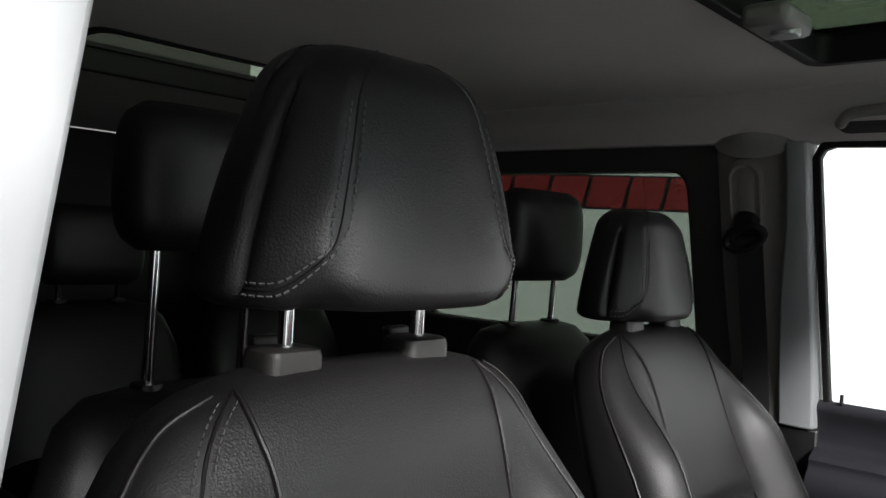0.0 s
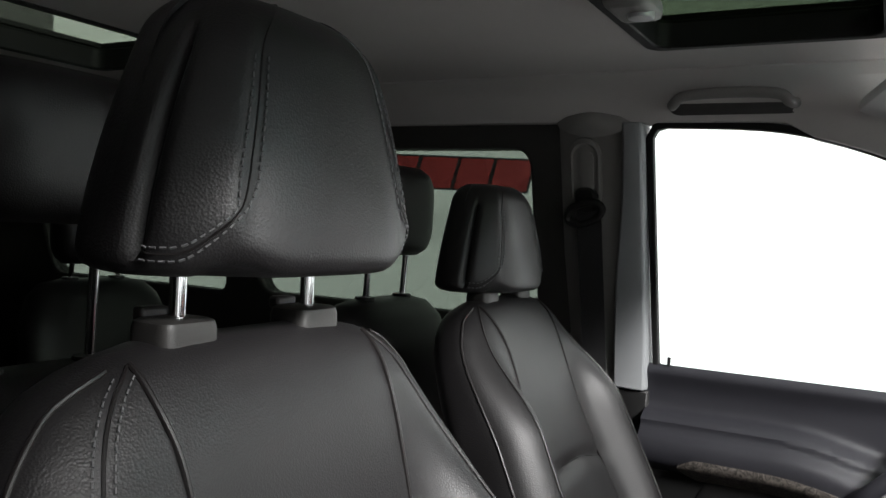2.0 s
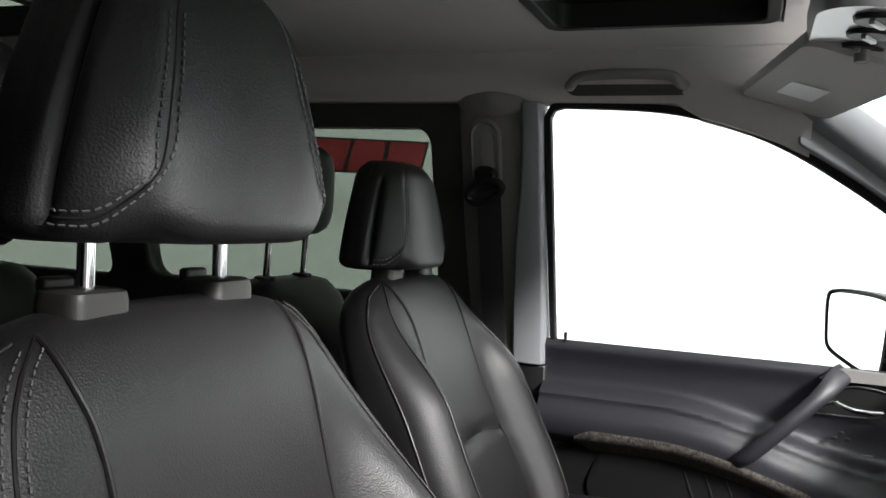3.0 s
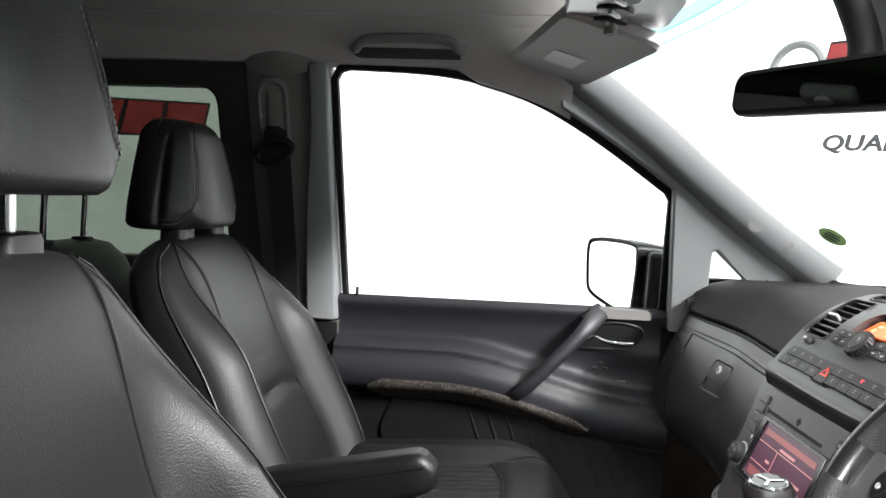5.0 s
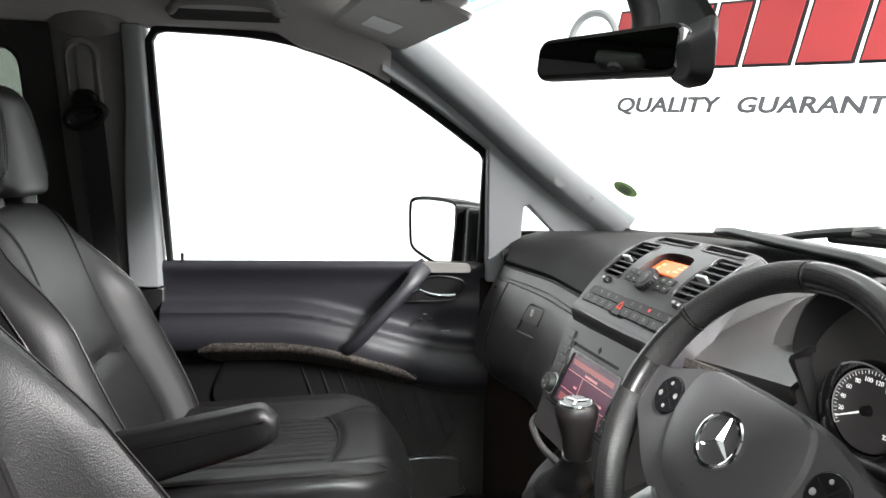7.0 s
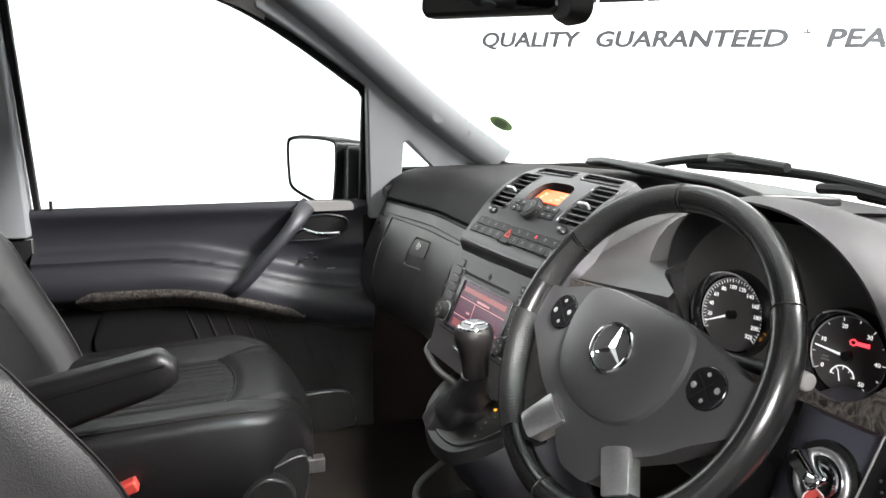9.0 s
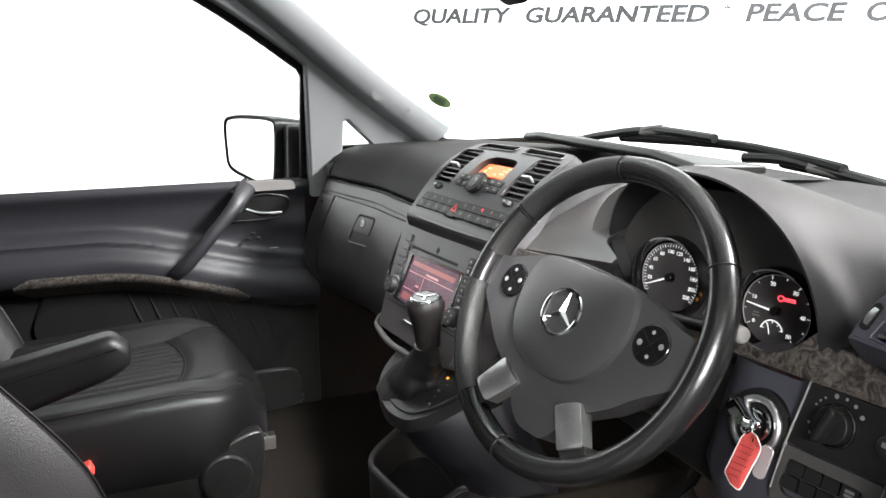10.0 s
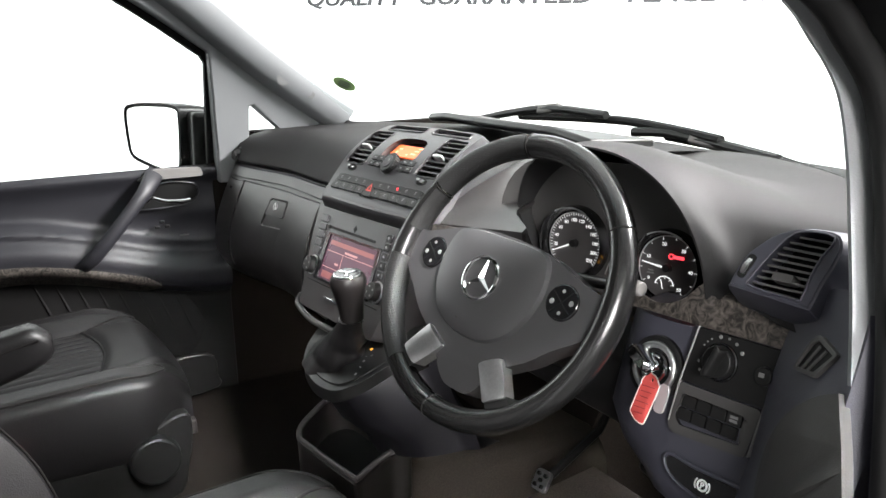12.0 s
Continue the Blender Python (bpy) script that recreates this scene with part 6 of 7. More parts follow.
    def on_top(t, k, out):
        w = half(t)
        u = k * w
        return (cx + u, y0 + length * t + 0.012 * (1 - k * k) * t, cush(t, min(abs(u), w - 0.020), w) + out)
    for sd in (-1, 1):
        loop = smooth_path([(0.04, 0.915), (0.30, 0.915), (0.60, 0.915), (0.80, 0.91), (0.89, 0.88), (0.915, 0.82), (0.90, 0.75), (0.84, 0.67), (0.74, 0.605), (0.60, 0.585), (0.30, 0.585), (0.04, 0.585)], 6)
        part("cushion_piping", bm_tube([on_top(p[0], sd * p[1], 0.0006) for p in loop], 0.0026, 6), LEATHER_SMOOTH, cu, "piping round the side bolster")
    part("cushion_seam", bm_tube([on_top(insert_end(abs(k)), k, 0.0006) for k in [-0.58 + 0.029 * j for j in range(41)]], 0.0028, 6), RUBBER, cu)
    for i in range(-5, 6):
        u = 0.026 * i
        run = [on_top(0.03 + (insert_end(abs(u) / 0.252) - 0.05) * j / 18, u / 0.252, 0.0002) for j in range(19)]
        part("pleat_seam", bm_tube(run, 0.0016, 5), RUBBER, cu)
    # base with its side cover, knob and runners
    zb = low + 0.005
    base_part = part("seat_base", bm_loft([[(cx + k * x, y, z) for x, y in ((-0.215, y0 + 0.02), (0.215, y0 + 0.02), (0.225, y0 + 0.30), (0.20, y0 + 0.475), (-0.20, y0 + 0.475), (-0.225, y0 + 0.30))] for k, z in ((0.92, 0.58), (0.98, zb - 0.06), (1.03, zb - 0.02), (1.03, zb))]), BLACK, ob, bevel=0.01)
    for sd in (-1, 1):
        part("side_cover", bm_loft([[(cx + sd * (0.232 + o), y, z) for y, z in smooth_path([(y0 - 0.02, zb + 0.005), (y0 + 0.25, zb + 0.020), (y0 + 0.42, zb + 0.040), (y0 + 0.505, zb + 0.070), (y0 + 0.525, zb + 0.050), (y0 + 0.515, zb - 0.02), (y0 + 0.47, zb - 0.095), (y0 + 0.20, zb - 0.10), (y0 - 0.02, zb - 0.09)], 4)] for o in (-0.02, 0.006, 0.010)]), BLACK, base_part, bevel=0.004)
        part("recline_knob", bm_cyl(0.046, 0.043, 0.022, fr((cx + sd * 0.250, y0 + 0.455, zb - 0.002), (0, 1, 0), (0, 0, 1)) if sd > 0 else fr((cx + sd * 0.250, y0 + 0.455, zb - 0.002), (0, -1, 0), (0, 0, 1)), 32), BLACK, base_part, bevel=0.004)
        part("runner", bm_box(0.030, 0.62, 0.035, pose(cx + sd * 0.19, y0 + 0.30, 0.567)), TRIM_DARK, base_part, "metal seat runner", bevel=0.004)
    return ob


driver = seat(0.432, -0.796, 1.318, 17, 0.062, 0.510, "black leather driver's seat with a stitched headrest", 0.50, 0.034, 1.09)
mate = seat(-0.436, -0.955, 1.285, 24, 0.030, 0.455, "black leather passenger seat with a folded-down armrest", 0.54, -0.004)
arm_rings = []
for t in [i / 16 for i in range(14)] + [0.86, 0.90, 0.93, 0.955, 0.975, 0.99, 1.0]:
    y = -0.74 + 0.305 * t
    zt = 0.948 + 0.062 * t - 0.014 * sstep(0.9, 1.0, t)
    h = 0.098 - 0.030 * t - 0.012 * sstep(0.9, 1.0, t)
    w = 0.062
    e = math.sqrt(max(0.0, 1 - (max(0.0, t - 0.86) / 0.14) ** 2))
    zc = zt - h / 2
    w, h = w * (0.40 + 0.60 * e), h * (0.45 + 0.55 * e)
    arm_rings.append([(-0.178 + u, y, zc + v) for u, v in rrect(w, h, min(0.018, 0.45 * w, 0.45 * h), 5)])
arm = part("armrest", bm_loft(arm_rings), LEATHER, mate, "folded-down leather armrest")
for sd in (-1, 1):
    part("seam", bm_tube([(-0.178 + sd * 0.0305, -0.74 + 0.285 * i / 14, 0.925 + 0.060 * i / 14) for i in range(15)], 0.0016, 6), LEATHER_SMOOTH, arm)
buckle = thing("belt_buckle", (-0.168, -0.54, 0.70), "black belt buckle with a red release button", "belt buckle")
part("buckle_body", bm_box(0.024, 0.05, 0.09, pose(-0.170, -0.540, 0.735, 20)), BLACK, buckle, bevel=0.005)
part("buckle_button", bm_box(0.026, 0.040, 0.020, pose(-0.169, -0.526, 0.780, 20)), RED, buckle, "red release button", bevel=0.004)


# ---- passenger door ----
door = thing("front_door", (-0.86, -0.4, 0.5), "closed passenger door with dark plastic lining and wood strip", "car door")
DOOR_ROWS = dense_rows([(0.48, 0.848), (0.60, 0.846), (0.80, 0.842), (0.90, 0.838), (0.925, 0.826), (0.94, 0.808), (0.955, 0.801), (0.975, 0.799), (0.995, 0.804), (1.010, 0.818), (1.018, 0.823), (1.026, 0.821), (1.034, 0.826), (1.044, 0.846), (1.056, 0.862), (1.090, 0.864), (1.115, 0.857), (1.130, 0.851), (1.142, 0.856), (1.147, 0.866)], 4)


def crest(y):
    """The band on the door drops towards the front."""
    return -0.10 * sstep(-0.50, 0.02, y)


def door_x(y, z):
    k = sstep(1.10, 1.02, z)
    return -lerp_rows(DOOR_ROWS, z - crest(y) * k)[0] - 0.010 * sstep(-0.25, 0.0, y) * k


part("door_lining", bm_sheet(lambda u, v: Vector((door_x(-0.758 + 0.775 * u, 0.48 + 0.667 * v), -0.758 + 0.775 * u, 0.48 + 0.667 * v)), 40, 90, 0.03), DOOR_SKIN, door)
part("lower_lining", bm_sheet(lambda u, v: Vector((door_x(-0.757 + 0.772 * u, 0.482 + (0.438 + crest(-0.757 + 0.772 * u)) * v) + 0.003, -0.757 + 0.772 * u, 0.482 + (0.438 + crest(-0.757 + 0.772 * u)) * v)), 40, 40, 0.004), RUBBER, door, "black lower lining")


def door_plate(name, pts, proud, thick, mat, parent, label="", bevel=0.002):
    return part(name, bm_panel(pts, [], lambda y, z, d: Vector((door_x(y, z) + proud - d, y, z)), thick), mat, parent, label, bevel=bevel)


def strip(name, y0, y1, z_mid, h0, h1, proud, thick, mat, label="", parent=None, slope=1.0):
    """A strip laid along the door, following its falling band."""
    def at(u, v):
        y = y0 + (y1 - y0) * u
        h = (h0 + (h1 - h0) * u) * math.sqrt(max(0.03, min(1.0, 14 * u, 14 * (1 - u))))
        z = z_mid + slope * crest(y) + (v - 0.5) * h
        return Vector((door_x(y, z) + proud - 0.004 * (2 * abs(v - 0.5)) ** 4, y, z))
    return part(name, bm_sheet(at, 44, 8, thick), mat, parent or door, label)


strip("wood_strip", -0.668, -0.16, 0.938, 0.052, 0.044, 0.014, 0.012, WOOD, "dark burr wood strip")
QUILT = material("quilted_lining", (0.009, 0.0085, 0.0085), 0.7, spec=0.2, grain=0.5, scale=600, bump=0.2, vary=0.2)
cloth = strip("cloth_panel", -0.640, -0.06, 0.832, 0.19, 0.16, 0.010, 0.010, QUILT, "dark quilted lower panel")
for i in range(8):
    y = -0.44 + 0.045 * i
    part("pleat", bm_tube([(door_x(y + 0.05 * t, 0.915 + crest(y) - 0.14 * t) + 0.0085, y + 0.05 * t, 0.915 + crest(y) - 0.14 * t) for t in [k / 10 for k in range(11)]], lambda t: 0.0006 + 0.0036 * math.sin(math.pi * t), 8), QUILT, cloth)
pull_path = smooth_path([(-0.868, -0.128, 1.140), (-0.846, -0.142, 1.134), (-0.806, -0.176, 1.098), (-0.786, -0.236, 1.035), (-0.782, -0.297, 0.970), (-0.797, -0.330, 0.938), (-0.83, -0.346, 0.915)], 6)
pull = part("pull_handle", bm_loft([[Vector(p) + Vector((math.cos(q) * 0.013, math.sin(q) * w * 0.78, -math.sin(q) * w * 0.62)) for q in [2 * math.pi * i / 20 for i in range(20)]] for p, w in [(p, 0.016 + 0.006 * sstep(1.07, 1.14, p[2])) for p in pull_path]]), DOOR_SKIN, door, "diagonal pull handle")
part("mirror_base", bm_plate(quad_round([(-0.085, -0.012), (0.075, -0.012), (0.070, 0.010), (-0.050, 0.014)]), 0.020, fr((-0.860, -0.100, 1.133), (0, 1, 0), (0, 0, 1)) @ pose(0, 0, -0.004)), GREYTRIM, door, bevel=0.004)
CUP = [tuple(p) for p in smooth_path([(-0.196, 1.0500), (-0.176, 1.0740), (-0.157, 1.0940), (-0.127, 1.1075), (-0.092, 1.1095), (-0.052, 1.1010), (-0.040, 1.0860), (-0.046, 1.0680), (-0.072, 1.0535), (-0.126, 1.0500), (-0.196, 1.0500)], 4)[:-1]]
cup = door_plate("handle_cup", CUP, 0.003, 0.004, RUBBER, door, "black handle cup", bevel=0.001)
part("cup_rim", bm_tube([Vector((door_x(y, z) + 0.004, y, z)) for y, z in grow(CUP, 0.002)], 0.0026, 6, True), DOOR_SKIN, cup)
part("inner_handle", bm_loft([[Vector(p) + Vector((0.004 * math.cos(q), 0, w * math.sin(q))) for q in [2 * math.pi * i / 12 for i in range(12)]] for p, w in zip(smooth_path([(-0.846, -0.187, 1.0590), (-0.838, -0.170, 1.0700), (-0.834, -0.153, 1.0800), (-0.833, -0.141, 1.0745), (-0.833, -0.120, 1.0680), (-0.833, -0.090, 1.0655), (-0.838, -0.064, 1.0660)], 4), [0.0035 + 0.0022 * min(1.0, i / 12) for i in range(25)])]), CHROME, door, "chrome inner door handle")
part("lock_button", bm_cyl(0.004, 0.004, 0.02, pose(-0.858, -0.712, 1.155), 10), BLACK, door)
part("pocket", bm_loft([[(-0.845 + o, y, z) for y, z in smooth_path([(-0.20, 0.66), (-0.06, 0.66), (-0.04, 0.60), (-0.08, 0.555), (-0.55, 0.545), (-0.60, 0.62), (-0.20, 0.66)], 4)[:-1]] for o in (0.0, 0.012, 0.017)]), BLACK, door, "door pocket", bevel=0.006)
part("switch_block", bm_join(*[bm_box(0.006, 0.012, 0.008, pose(-0.846, -0.148 + 0.012 * i, 1.004 + 0.012 * (i % 2))) for i in range(3)]), BLACK, door, bevel=0.002)
part("door_slot", bm_box(0.004, 0.022, 0.003, pose(-0.842, -0.0866, 0.9778)), GREYTRIM, door, bevel=0.001)
win = part("door_glass", bm_panel(grow(WINDOW, 0.008), [], wall_map(-1, -0.022), 0.004), CLEAR, door)
win.visible_shadow = False
qg = part("quarter_glass", bm_panel(grow(QUARTER, 0.006), [], wall_map(-1, -0.015), 0.004), CLEAR)
qg.visible_shadow = False
tagged(qg, "small clear corner window beside the pillar", "window", kind="structure")


# ---- outside mirror ----
om = thing("door_mirror", (-0.98, 0.0, 1.15), "black door mirror with a pale rounded glass", "door mirror")
OMF = fr((-1.030, -0.090, 1.203), (0.87, 0.49, 0.0), (0, 0.0, 1))
mir_out = [tuple(p) for p in smooth_path([(-0.104, -0.020), (-0.092, -0.046), (-0.03, -0.066), (0.050, -0.083), (0.074, -0.074), (0.086, 0.0), (0.090, 0.060), (0.078, 0.079), (0.0, 0.084), (-0.085, 0.080), (-0.106, 0.060), (-0.104, -0.020)], 4)[:-1]]
part("housing", bm_loft([[OMF @ Vector((k * u + o, k * v, d)) for u, v in grow(mir_out, 0.006)] for k, o, d in ((0.99, 0, 0.004), (1.01, 0, 0.012), (1.04, 0, 0.012), (1.05, 0, 0.0), (1.02, 0.012, -0.03), (0.95, 0.03, -0.065), (0.7, 0.045, -0.09))]), BLACK, om)
part("mirror_glass", bm_plate(mir_out, 0.003, OMF @ pose(0, 0, 0.0065)), material("mirror", (0.92, 0.94, 0.93), 0.02, metal=1.0, vary=0.01), om, "pale reflecting glass")
part("mirror_arm", bm_loft([[(x, y, z) for y, z in ((-0.035, 1.115), (0.025, 1.115), (0.03, 1.27), (-0.03, 1.275))] for x in (-0.885, -0.93, -0.985)]), BLACK, om, bevel=0.012)

# ---- rear-view mirror ----
rv = thing("rear_view_mirror", (0.0, 0.05, 1.58), "black rear-view mirror on a bulky sensor foot", "mirror")
RV = fr((0.002, 0.020, 1.541), (0.87, 0.50, -0.02), (-0.05, 0.12, 1))
rv_out = rrect(0.250, 0.050, 0.014, 5)
rv_out = [(u, v * (1.0 + 0.6 * u)) for u, v in rv_out]
part("shell", bm_loft([[RV @ Vector((k * u, k * v, d)) for u, v in grow(rv_out, 0.006)] for k, d in ((0.99, 0.004), (1.02, -0.002), (1.0, -0.014), (0.85, -0.030), (0.5, -0.036))]), BLACK, rv)
part("glass", bm_plate(rv_out, 0.002, RV @ pose(0, 0, 0.004)), material("dim_mirror", (0.22, 0.22, 0.225), 0.03, metal=1.0, vary=0.02), rv, "dark reflecting glass")
part("end_cap", bm_loft([[RV @ Vector((0.126 + u, v, d)) for u, v in rrect(0.010, 0.050, 0.005, 4)] for d in (0.006, -0.010)]), SATIN, rv, "silver end cap", bevel=0.002)
part("stem", bm_tube(smooth_path([(0.02, 0.06, 1.545), (0.015, 0.07, 1.59), (0.0, 0.05, 1.66)], 5), 0.019, 12), RUBBER, rv)
part("sensor_foot", bm_loft([[(x0 + w * u, y, z + h * v) for u, v in rrect(1, 1, 0.3, 4)] for x0, w, y, z, h in ((0.125, 0.06, 0.075, 1.520, 0.045), (0.13, 0.10, 0.095, 1.524, 0.070), (0.065, 0.13, 0.12, 1.560, 0.05), (-0.035, 0.17, 0.10, 1.655, 0.05))]), RUBBER, rv, bevel=0.014)

# ---- roof fittings ----
vis = thing("sun_visor", (-0.44, -0.22, 1.64), "grey folded-up sun visor with a paper label", "sun visor")
VISOR = material("visor_vinyl", (0.52, 0.50, 0.495), 0.7, grain=0.6, scale=900, bump=0.2, vary=0.08)
VS = fr((-0.455, -0.240, 1.660), (0.97, 0.20, 0), (0.03, -0.091, 0.026))
part("panel", bm_loft([[VS @ Vector((k * u, k * v, d)) for u, v in rrect(0.45, 0.165, 0.026, 6)] for k, d in ((0.97, -0.012), (1, -0.006), (1, 0.006), (0.97, 0.012))]), VISOR, vis)
VSN = VS if (VS.to_3x3() @ Vector((0, 0, 1))).z < 0 else VS @ pose(0, 0, 0, 0, 180, 0)
part("label_patch", bm_plate(rrect(0.105, 0.060, 0.004), 0.001, VSN @ pose(-0.055, 0.010, 0.0125)), WHITE, vis, "pale paper label")
part("visor_pivot", bm_cyl(0.010, 0.010, 0.02, pose(-0.235, -0.205, 1.655), 16), GREYTRIM, vis)
oc = thing("overhead_console", (-0.16, -0.2, 1.68), "pale overhead lamp console with round black vents", "overhead lamp")
OC = fr((-0.16, -0.195, 1.672), (1, 0, 0), (0, -1, 0.10))
part("console_body", bm_loft([[OC @ Vector((k * u, k * v, d)) for u, v in rrect(0.26, 0.16, 0.06, 8)] for k, d in ((1.05, -0.03), (1, -0.005), (0.95, 0.006))]), BRIGHT, oc)
for u in (-0.075, 0.0, 0.075):
    l = part("lamp_lens", bm_cyl(0.028, 0.026, 0.008, OC @ pose(u, 0.01, 0.008), 28), BLACK, oc, bevel=0.002)
    part("lens_bar", bm_box(0.030, 0.006, 0.006, OC @ pose(u, 0.01, 0.014, 0, 0, 30)), BRIGHT, l)


def grab(sd, y0, y1, x, z, label):
    g = thing("grab_handle", (sd * x, (y0 + y1) / 2, z), label, "grab handle", "grab handles")
    ym = (y0 + y1) / 2
    part("handle_bed", bm_loft([[(sd * (x + 0.022 - d * 0.5), ym + k * u, z + 0.004 + k * v * 0.9 + d * 0.5) for u, v in rrect(abs(y1 - y0) + 0.03, 0.058, 0.027, 6)] for k, d in ((1.0, -0.02), (1.0, 0.0), (0.94, 0.004))]), TRIM_DARK, g, "dark grey plastic bed")
    path = smooth_path([(sd * (x + 0.01), y0, z - 0.016), (sd * (x - 0.012), y0 + 0.008, z - 0.016), (sd * (x - 0.018), y0 + 0.03, z - 0.002), (sd * (x - 0.020), ym, z + 0.002), (sd * (x - 0.018), y1 - 0.03, z - 0.002), (sd * (x - 0.012), y1 - 0.008, z - 0.016), (sd * (x + 0.01), y1, z - 0.016)], 5)
    part("grip", bm_tube(path, 0.0105, 12), GREYTRIM, g)
    return g


grab(-1, -0.690, -0.465, 0.652, 1.706, "grey roof grab handle above the passenger window")
bump = part("speaker_bulge", bm_loft([[(-0.705 + 0.03 * (1 - r), -0.865 + 0.085 * r * math.cos(q), 1.675 + 0.040 * r * math.sin(q)) for q in [2 * math.pi * i / 28 for i in range(28)]] for r in (1.0, 0.95, 0.8, 0.5, 0.15)]), GREYTRIM)
bump.matrix_world = Matrix.Translation((0.0, 0, 0))
tagged(bump, "rounded grey cover on the roof edge", "speaker cover", kind="structure")
sl = part("sunroof_switch", bm_box(0.10, 0.06, 0.03, pose(-0.12, -0.620, 1.742, 0, 0, 0)), GREYTRIM, bevel=0.01)
tagged(sl, "grey roof lamp with a round switch at the sunroof edge", "roof lamp")
part("round_switch", bm_cyl(0.018, 0.018, 0.010, pose(-0.125, -0.610, 1.727), 24), BRIGHT, sl, "pale round switch", bevel=0.002)
lamp = part("ceiling_lamp", bm_cyl(0.14, 0.14, 0.05, pose(-0.95, -0.13, 3.45), 28), material("lamp_glow", (0.9, 0.9, 0.9), 0.5, emit=(1, 1, 0.97), power=9.0))
tagged(lamp, "round bright studio ceiling lamp", "ceiling lamp")

# ---- seat belt on the middle pillar ----
sb = thing("seat_belt", (-0.80, -0.86, 1.4), "black seat belt hanging on the middle pillar", "seat belt")
def on_post(y, z, out):
    return (-(side_x(z) - 0.010) + out, y, z)


slot = part("anchor_slot", bm_loft([[on_post(-0.888 + k * u, 1.555 + k * v, o) for u, v in rrect(0.060, 0.135, 0.029, 6)] for k, o in ((1.25, -0.004), (1.18, 0.006), (1.02, 0.009), (0.95, 0.003))]), GREYTRIM, sb, "grey height adjuster")
part("slot_rail", bm_loft([[on_post(-0.884 + k * u, 1.552 + k * v, o) for u, v in rrect(0.030, 0.110, 0.014, 6)] for k, o in ((1, 0.002), (1, 0.007), (0.8, 0.008))]), GREYTRIM, slot)
anchor = part("anchor", bm_loft([[on_post(-0.885 + k * u, 1.500 + k * v, o) for u, v in rrect(0.050, 0.060, 0.020, 6)] for k, o in ((1, -0.01), (1, 0.020), (0.8, 0.028))]), BLACK, sb)
part("belt_guide", bm_tube([on_post(-0.886 + 0.040 * math.cos(a), 1.474 + 0.022 * math.sin(a) + 0.010 * math.cos(a), 0.026) for a in [2 * math.pi * i / 28 for i in range(28)]], 0.009, 8, True), BLACK, anchor)
WEB = material("belt_webbing", (0.012, 0.012, 0.013), 0.8, scale=700, bump=0.5)
part("strap", bm_loft([[on_post(y + 0.004 * t, 1.48 - 0.58 * t, o) for y, o in ((-0.904, 0.024), (-0.850, 0.022), (-0.850, 0.025), (-0.904, 0.027))] for t in [i / 8 for i in range(9)]]), WEB, sb, "black woven strap")
pt = part("pillar_rear_trim", bm_loft([[(-(side_x(z) - 0.008), -0.806, z), (-(side_x(z) - 0.010), -0.85, z), (-(side_x(z) - 0.010), -0.935, z), (-(side_x(z) - 0.002), -0.948, z), (-(side_x(z) + 0.05), -0.948, z), (-(side_x(z) + 0.05), -0.806, z)] for z in (0.95, 1.2, 1.4, 1.6, 1.69)]), GREYTRIM)
tagged(pt, "grey plastic trim behind the seat belt", "pillar trim", kind="structure")


# ---- second and third row seats ----
def rear_seat(cx, y, z_top, gap, label):
    ob = thing("passenger_bench_seat", (cx, y + 0.2, 0.55), label, "car seat", "rear seats")
    rings = []
    for h, w, d in ((-0.010, 0.10, 0.02), (0.0, 0.15, 0.04), (0.03, 0.185, 0.055), (0.10, 0.215, 0.062), (0.30, 0.235, 0.066), (0.55, 0.235, 0.066)):
        rings.append([(cx + w * math.copysign(abs(math.cos(q)) ** 0.6, math.cos(q)), y + 0.25 * h + d * math.copysign(abs(math.sin(q)) ** 0.75, math.sin(q)), z_top - h) for q in [2 * math.pi * i / 40 for i in range(40)]])
    part("backrest", bm_loft(rings), LEATHER, ob)
    hr = []
    for t in [i / 14 for i in range(15)]:
        e = math.sqrt(max(0.02, 1 - abs(2 * t - 1) ** 3.5))
        hr.append([(cx + 0.125 * (0.72 + 0.28 * e) * math.copysign(abs(math.cos(q)) ** 0.6, math.cos(q)), y + 0.01 + 0.055 * (0.35 + 0.65 * e) * math.copysign(abs(math.sin(q)) ** 0.75, math.sin(q)), z_top + gap + 0.185 * t) for q in [2 * math.pi * i / 36 for i in range(36)]])
    part("headrest", bm_loft(hr), LEATHER, ob)
    for sd in (-1, 1):
        part("headrest_rod", bm_tube([(cx + sd * 0.07, y, z_top - 0.02), (cx + sd * 0.07, y + 0.008, z_top + gap + 0.03)], 0.0068, 10), CHROME, ob, "chrome headrest rod")
        part("rod_guide", bm_cyl(0.024, 0.020, 0.022, pose(cx + sd * 0.07, y, z_top + 0.004), 20), BLACK, ob)
    part("cushion", bm_loft([[(cx + 0.235 * math.copysign(abs(math.cos(q)) ** 0.5, math.cos(q)), yy, 0.86 + 0.08 * math.copysign(abs(math.sin(q)) ** 0.6, math.sin(q))) for q in [2 * math.pi * i / 32 for i in range(32)]] for yy in (y + 0.10, y + 0.2, y + 0.42)]), LEATHER, ob, bevel=0.01)
    part("seat_base", bm_box(0.36, 0.30, 0.26, pose(cx, y + 0.25, 0.68)), BLACK, ob, bevel=0.02)
    return ob


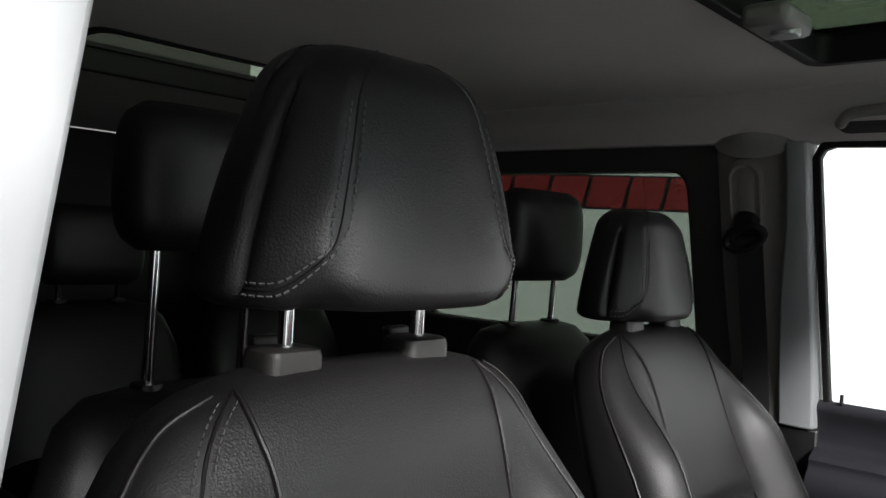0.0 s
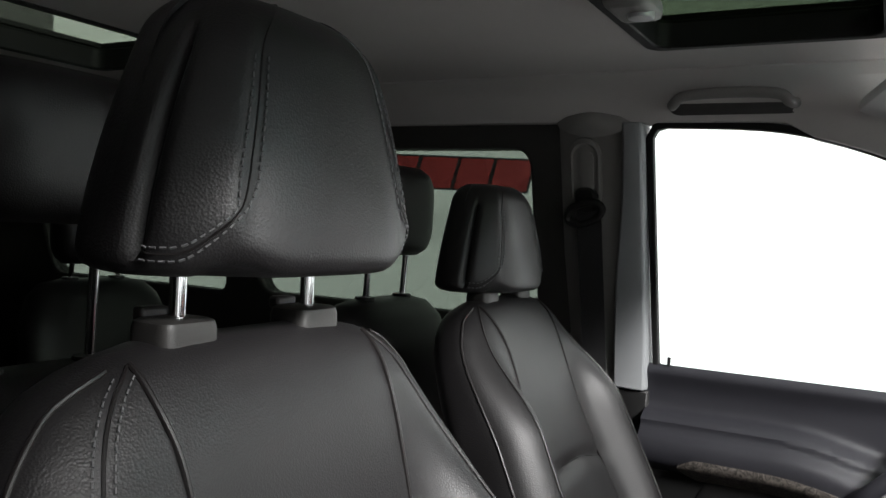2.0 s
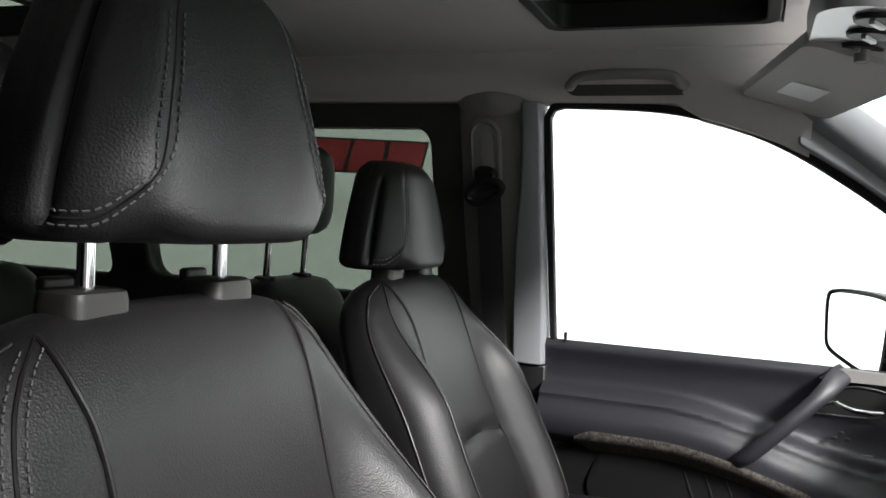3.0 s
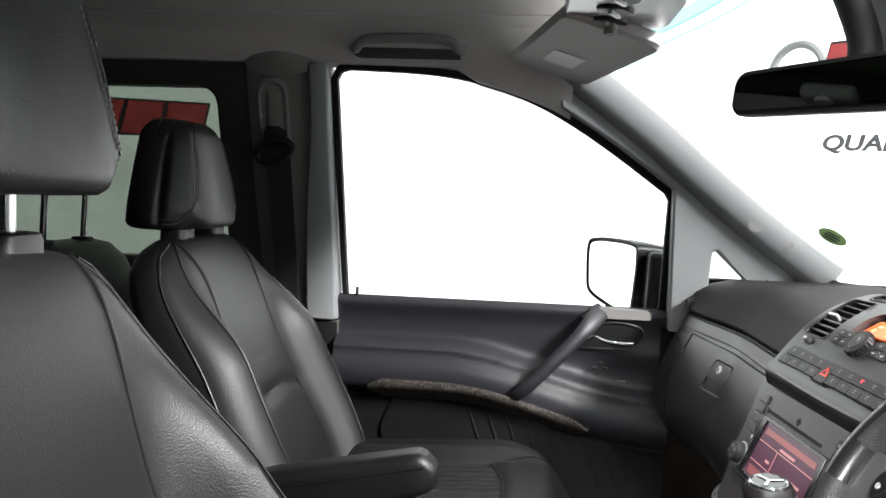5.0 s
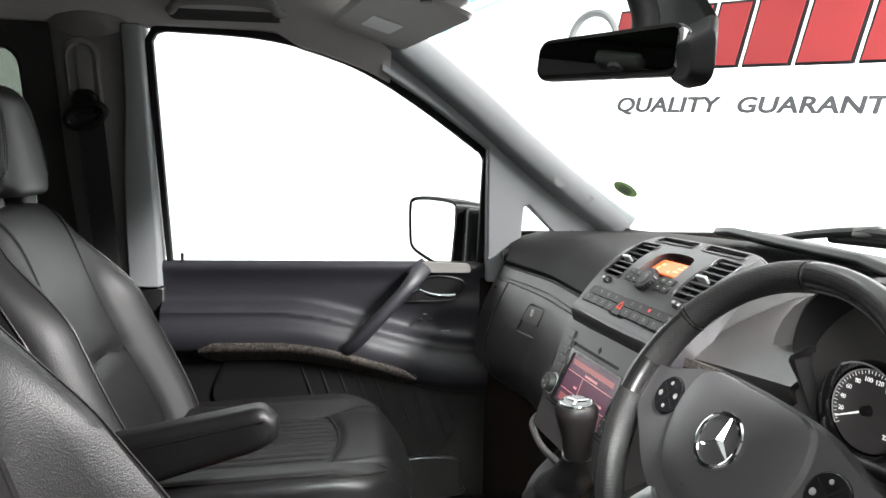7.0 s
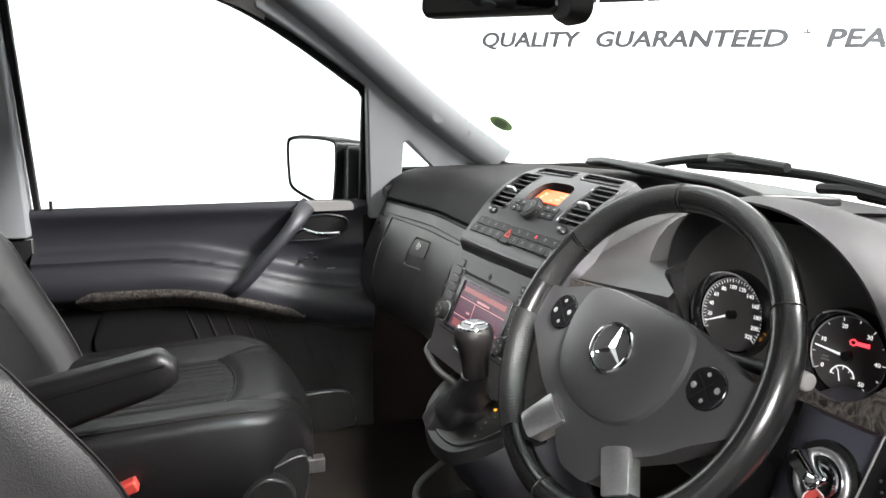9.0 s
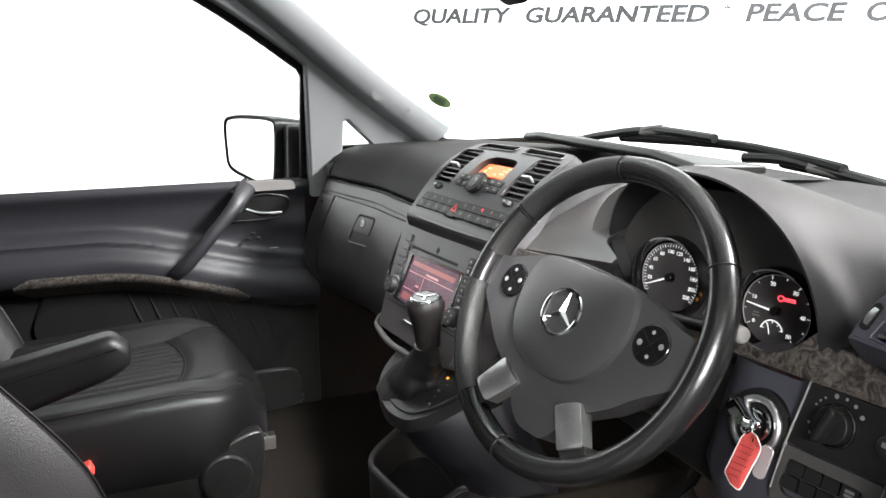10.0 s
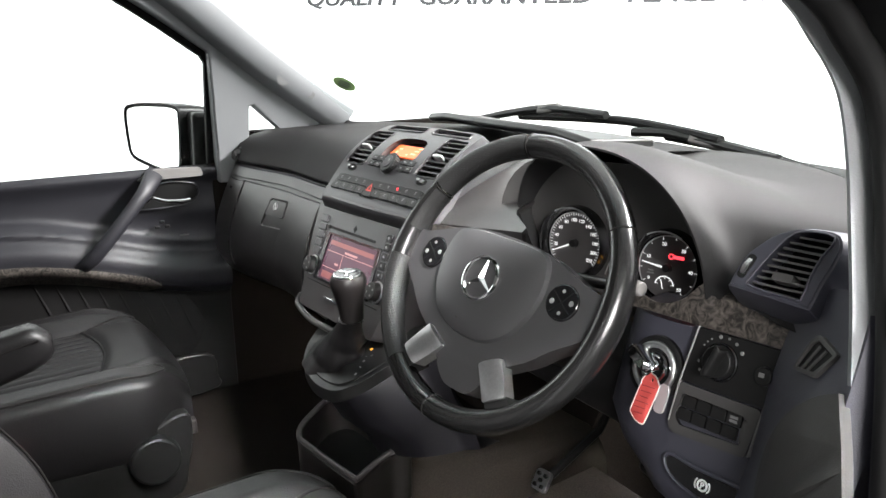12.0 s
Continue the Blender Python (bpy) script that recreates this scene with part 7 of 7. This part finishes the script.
rear_seat(0.330, -1.20, 1.225, 0.185, "black leather second-row seat with its headrest pulled up")
rear_seat(-0.47, -1.22, 1.265, 0.100, "black leather second-row seat behind the passenger seat")
rear_seat(-0.45, -2.10, 1.24, 0.05, "black leather third-row seat")
rear_seat(0.05, -2.12, 1.24, 0.05, "black leather third-row seat")
rear_seat(0.52, -2.12, 1.24, 0.05, "black leather third-row seat")

# ---- pedals ----
ped = thing("brake_pedal", (0.30, 0.33, 0.62), "metal brake pedal with black rubber studs", "pedal")
PD = fr((0.146, 0.30, 0.659), (1, 0.15, 0), (0, 0.55, 0.84))
part("pad", bm_plate(rrect(0.034, 0.038, 0.008), 0.008, PD), SATIN, ped, "silver pedal pad", bevel=0.002)
for u, v in ((-0.008, 0.010), (0.008, 0.010), (0.0, 0.0), (-0.008, -0.010), (0.008, -0.010)):
    part("stud", bm_cyl(0.0042, 0.0036, 0.005, PD @ pose(u, v, 0.010), 12), RUBBER, ped)
part("pedal_arm", bm_tube([(0.150, 0.315, 0.668), (0.20, 0.38, 0.76), (0.24, 0.44, 0.95)], 0.008, 8), BLACK, ped)

# ---- wipers, outside the windscreen ----
def wiper(path, blade, label):
    w = thing("wiper", path[0], label, "wiper", "windscreen wipers")
    part("arm", bm_tube(smooth_path(path, 5), 0.009, 8), BLACK, w)
    part("blade", bm_tube(smooth_path(blade, 5), 0.009, 8), RUBBER, w)
    part("joint", bm_box(0.07, 0.02, 0.016, fr(path[2], Vector(path[2]) - Vector(path[1]), (0, 0.3, 1))), GREYTRIM, w, bevel=0.005)


wiper([(-0.50, 0.57, 1.243), (-0.40, 0.585, 1.262), (-0.25, 0.60, 1.280), (-0.06, 0.60, 1.276)], [(-0.36, 0.60, 1.258), (-0.06, 0.615, 1.266), (0.10, 0.61, 1.260), (0.24, 0.595, 1.250)], "black windscreen wiper resting near the middle")
wiper([(0.02, 0.60, 1.248), (0.10, 0.605, 1.252), (0.20, 0.60, 1.246), (0.37, 0.58, 1.232)], [(0.10, 0.61, 1.246), (0.30, 0.60, 1.234), (0.50, 0.55, 1.216), (0.70, 0.45, 1.196)], "black windscreen wiper in front of the steering wheel")
bt = part("bonnet_edge", bm_loft([[(x, screen_base(x) + 0.03, 1.195), (x, screen_base(x) + 0.10, 1.215), (x, screen_base(x) + 0.30, 1.18), (x, screen_base(x) + 0.30, 1.12)] for x in [-0.85 + 0.085 * i for i in range(21)]]), RUBBER)
tagged(bt, "black scuttle panel below the windscreen", "scuttle", kind="structure")

# ---- sticker on the windscreen ----
st = part("sticker", bm_plate([(0.030 * math.cos(a), 0.013 * math.sin(a)) for a in [2 * math.pi * i / 28 for i in range(28)]], 0.0006, fr((-0.675, 0.296, 1.336), (0.55, 0.72, -0.42), (0.2, 0.3, 1))), GREEN)
tagged(st, "small oval green sticker on the windscreen", "sticker")
part("sticker_writing", bm_join(*[bm_box(0.034 - 0.006 * abs(i), 0.0025, 0.0005, fr((-0.6745, 0.2955, 1.336), (0.55, 0.72, -0.42), (0.2, 0.3, 1)) @ pose(0, 0.005 * i, 0.0008)) for i in (-1, 0, 1)]), SIGN_DARK, st)

# ---- wall signs ----
SIGN_U = Vector((1.455, 1.112, -0.062)).normalized()
SG = fr((-2.59, 0.974, 1.593), SIGN_U, (0, 0, 1))


def fitted(body, u0, u1, v0, height):
    """Letters stretched between two marks on the sign."""
    bm = text_mesh(body, 1.0, Matrix(), 0.002, shear=0.16, bold=0.028)
    x0, x1 = min(v.co.x for v in bm.verts), max(v.co.x for v in bm.verts)
    y0, y1 = 0.0, max(v.co.y for v in bm.verts)
    for v in bm.verts:
        v.co = SG @ Vector((u0 + (v.co.x - x0) / (x1 - x0) * (u1 - u0), v0 + v.co.y / y1 * height, v.co.z * 1.0 + 0.01))
    return bm


sign = thing("wall_sign", (-2.0, 1.5, 1.6), "grey and red lettered sign on the white studio wall", "sign")
for body, u0, u1 in (("QUALITY", -0.060, 0.460), ("GUARANTEED", 0.530, 1.324), ("*", 1.375, 1.402), ("PEACE", 1.460, 1.812), ("OF", 1.875, 2.02), ("MIND", 2.09, 2.38)):
    part("lettering", fitted(body, u0, u1, 0.039, 0.066), SIGN_GREY, sign, "grey capital lettering")


def red_block(u0, u1, v0, v1, m, parent):
    """A slanted red emblem shape with a dark edge, no letter."""
    k = (v1 - v0) * 0.22
    out = [(u0, v0), (u1, v0), (u1 + k, v1), (u0 + k, v1)]
    b = part("red_shape", bm_plate(out, 0.006, m @ pose(0, 0, 0.006)), SIGN_RED, parent, "red slanted emblem shape")
    part("dark_edge", bm_plate([(p[0] + dx, p[1] + dy) for p, (dx, dy) in zip(out, ((-0.012, -0.012), (0.014, -0.012), (0.016, 0.012), (-0.010, 0.012)))], 0.004, m), SIGN_DARK, b)


for u0, u1 in ((-0.12, 0.03), (0.06, 0.14), (0.17, 0.33), (0.37, 0.50), (0.54, 0.72), (0.76, 0.96), (1.0, 1.16)):
    red_block(u0, u1, 0.235, 0.485, SG, sign)
part("emblem_ring", bm_tube([SG @ Vector((-0.22 + 0.13 * math.cos(a), 0.37 + 0.13 * math.sin(a), 0.01)) for a in [2 * math.pi * i / 36 for i in range(36)]], 0.018, 8, True), material("sign_pale_grey", (0.35, 0.36, 0.37), 0.5), sign, "pale grey ring emblem")
side_sign = thing("wall_sign", (-3.6, -2.4, 1.7), "red emblem band on the white studio wall", "sign")
SS = fr((-3.085, -3.55, 1.665), (-0.36, 0.93, 0.0), (0, 0, 1))
for u0, u1 in ((0.0, 0.22), (0.245, 0.46), (0.485, 0.70), (0.725, 0.94), (0.965, 1.16), (1.185, 1.40)):
    red_block(u0, u1, 0.0, 0.185, SS, side_sign)
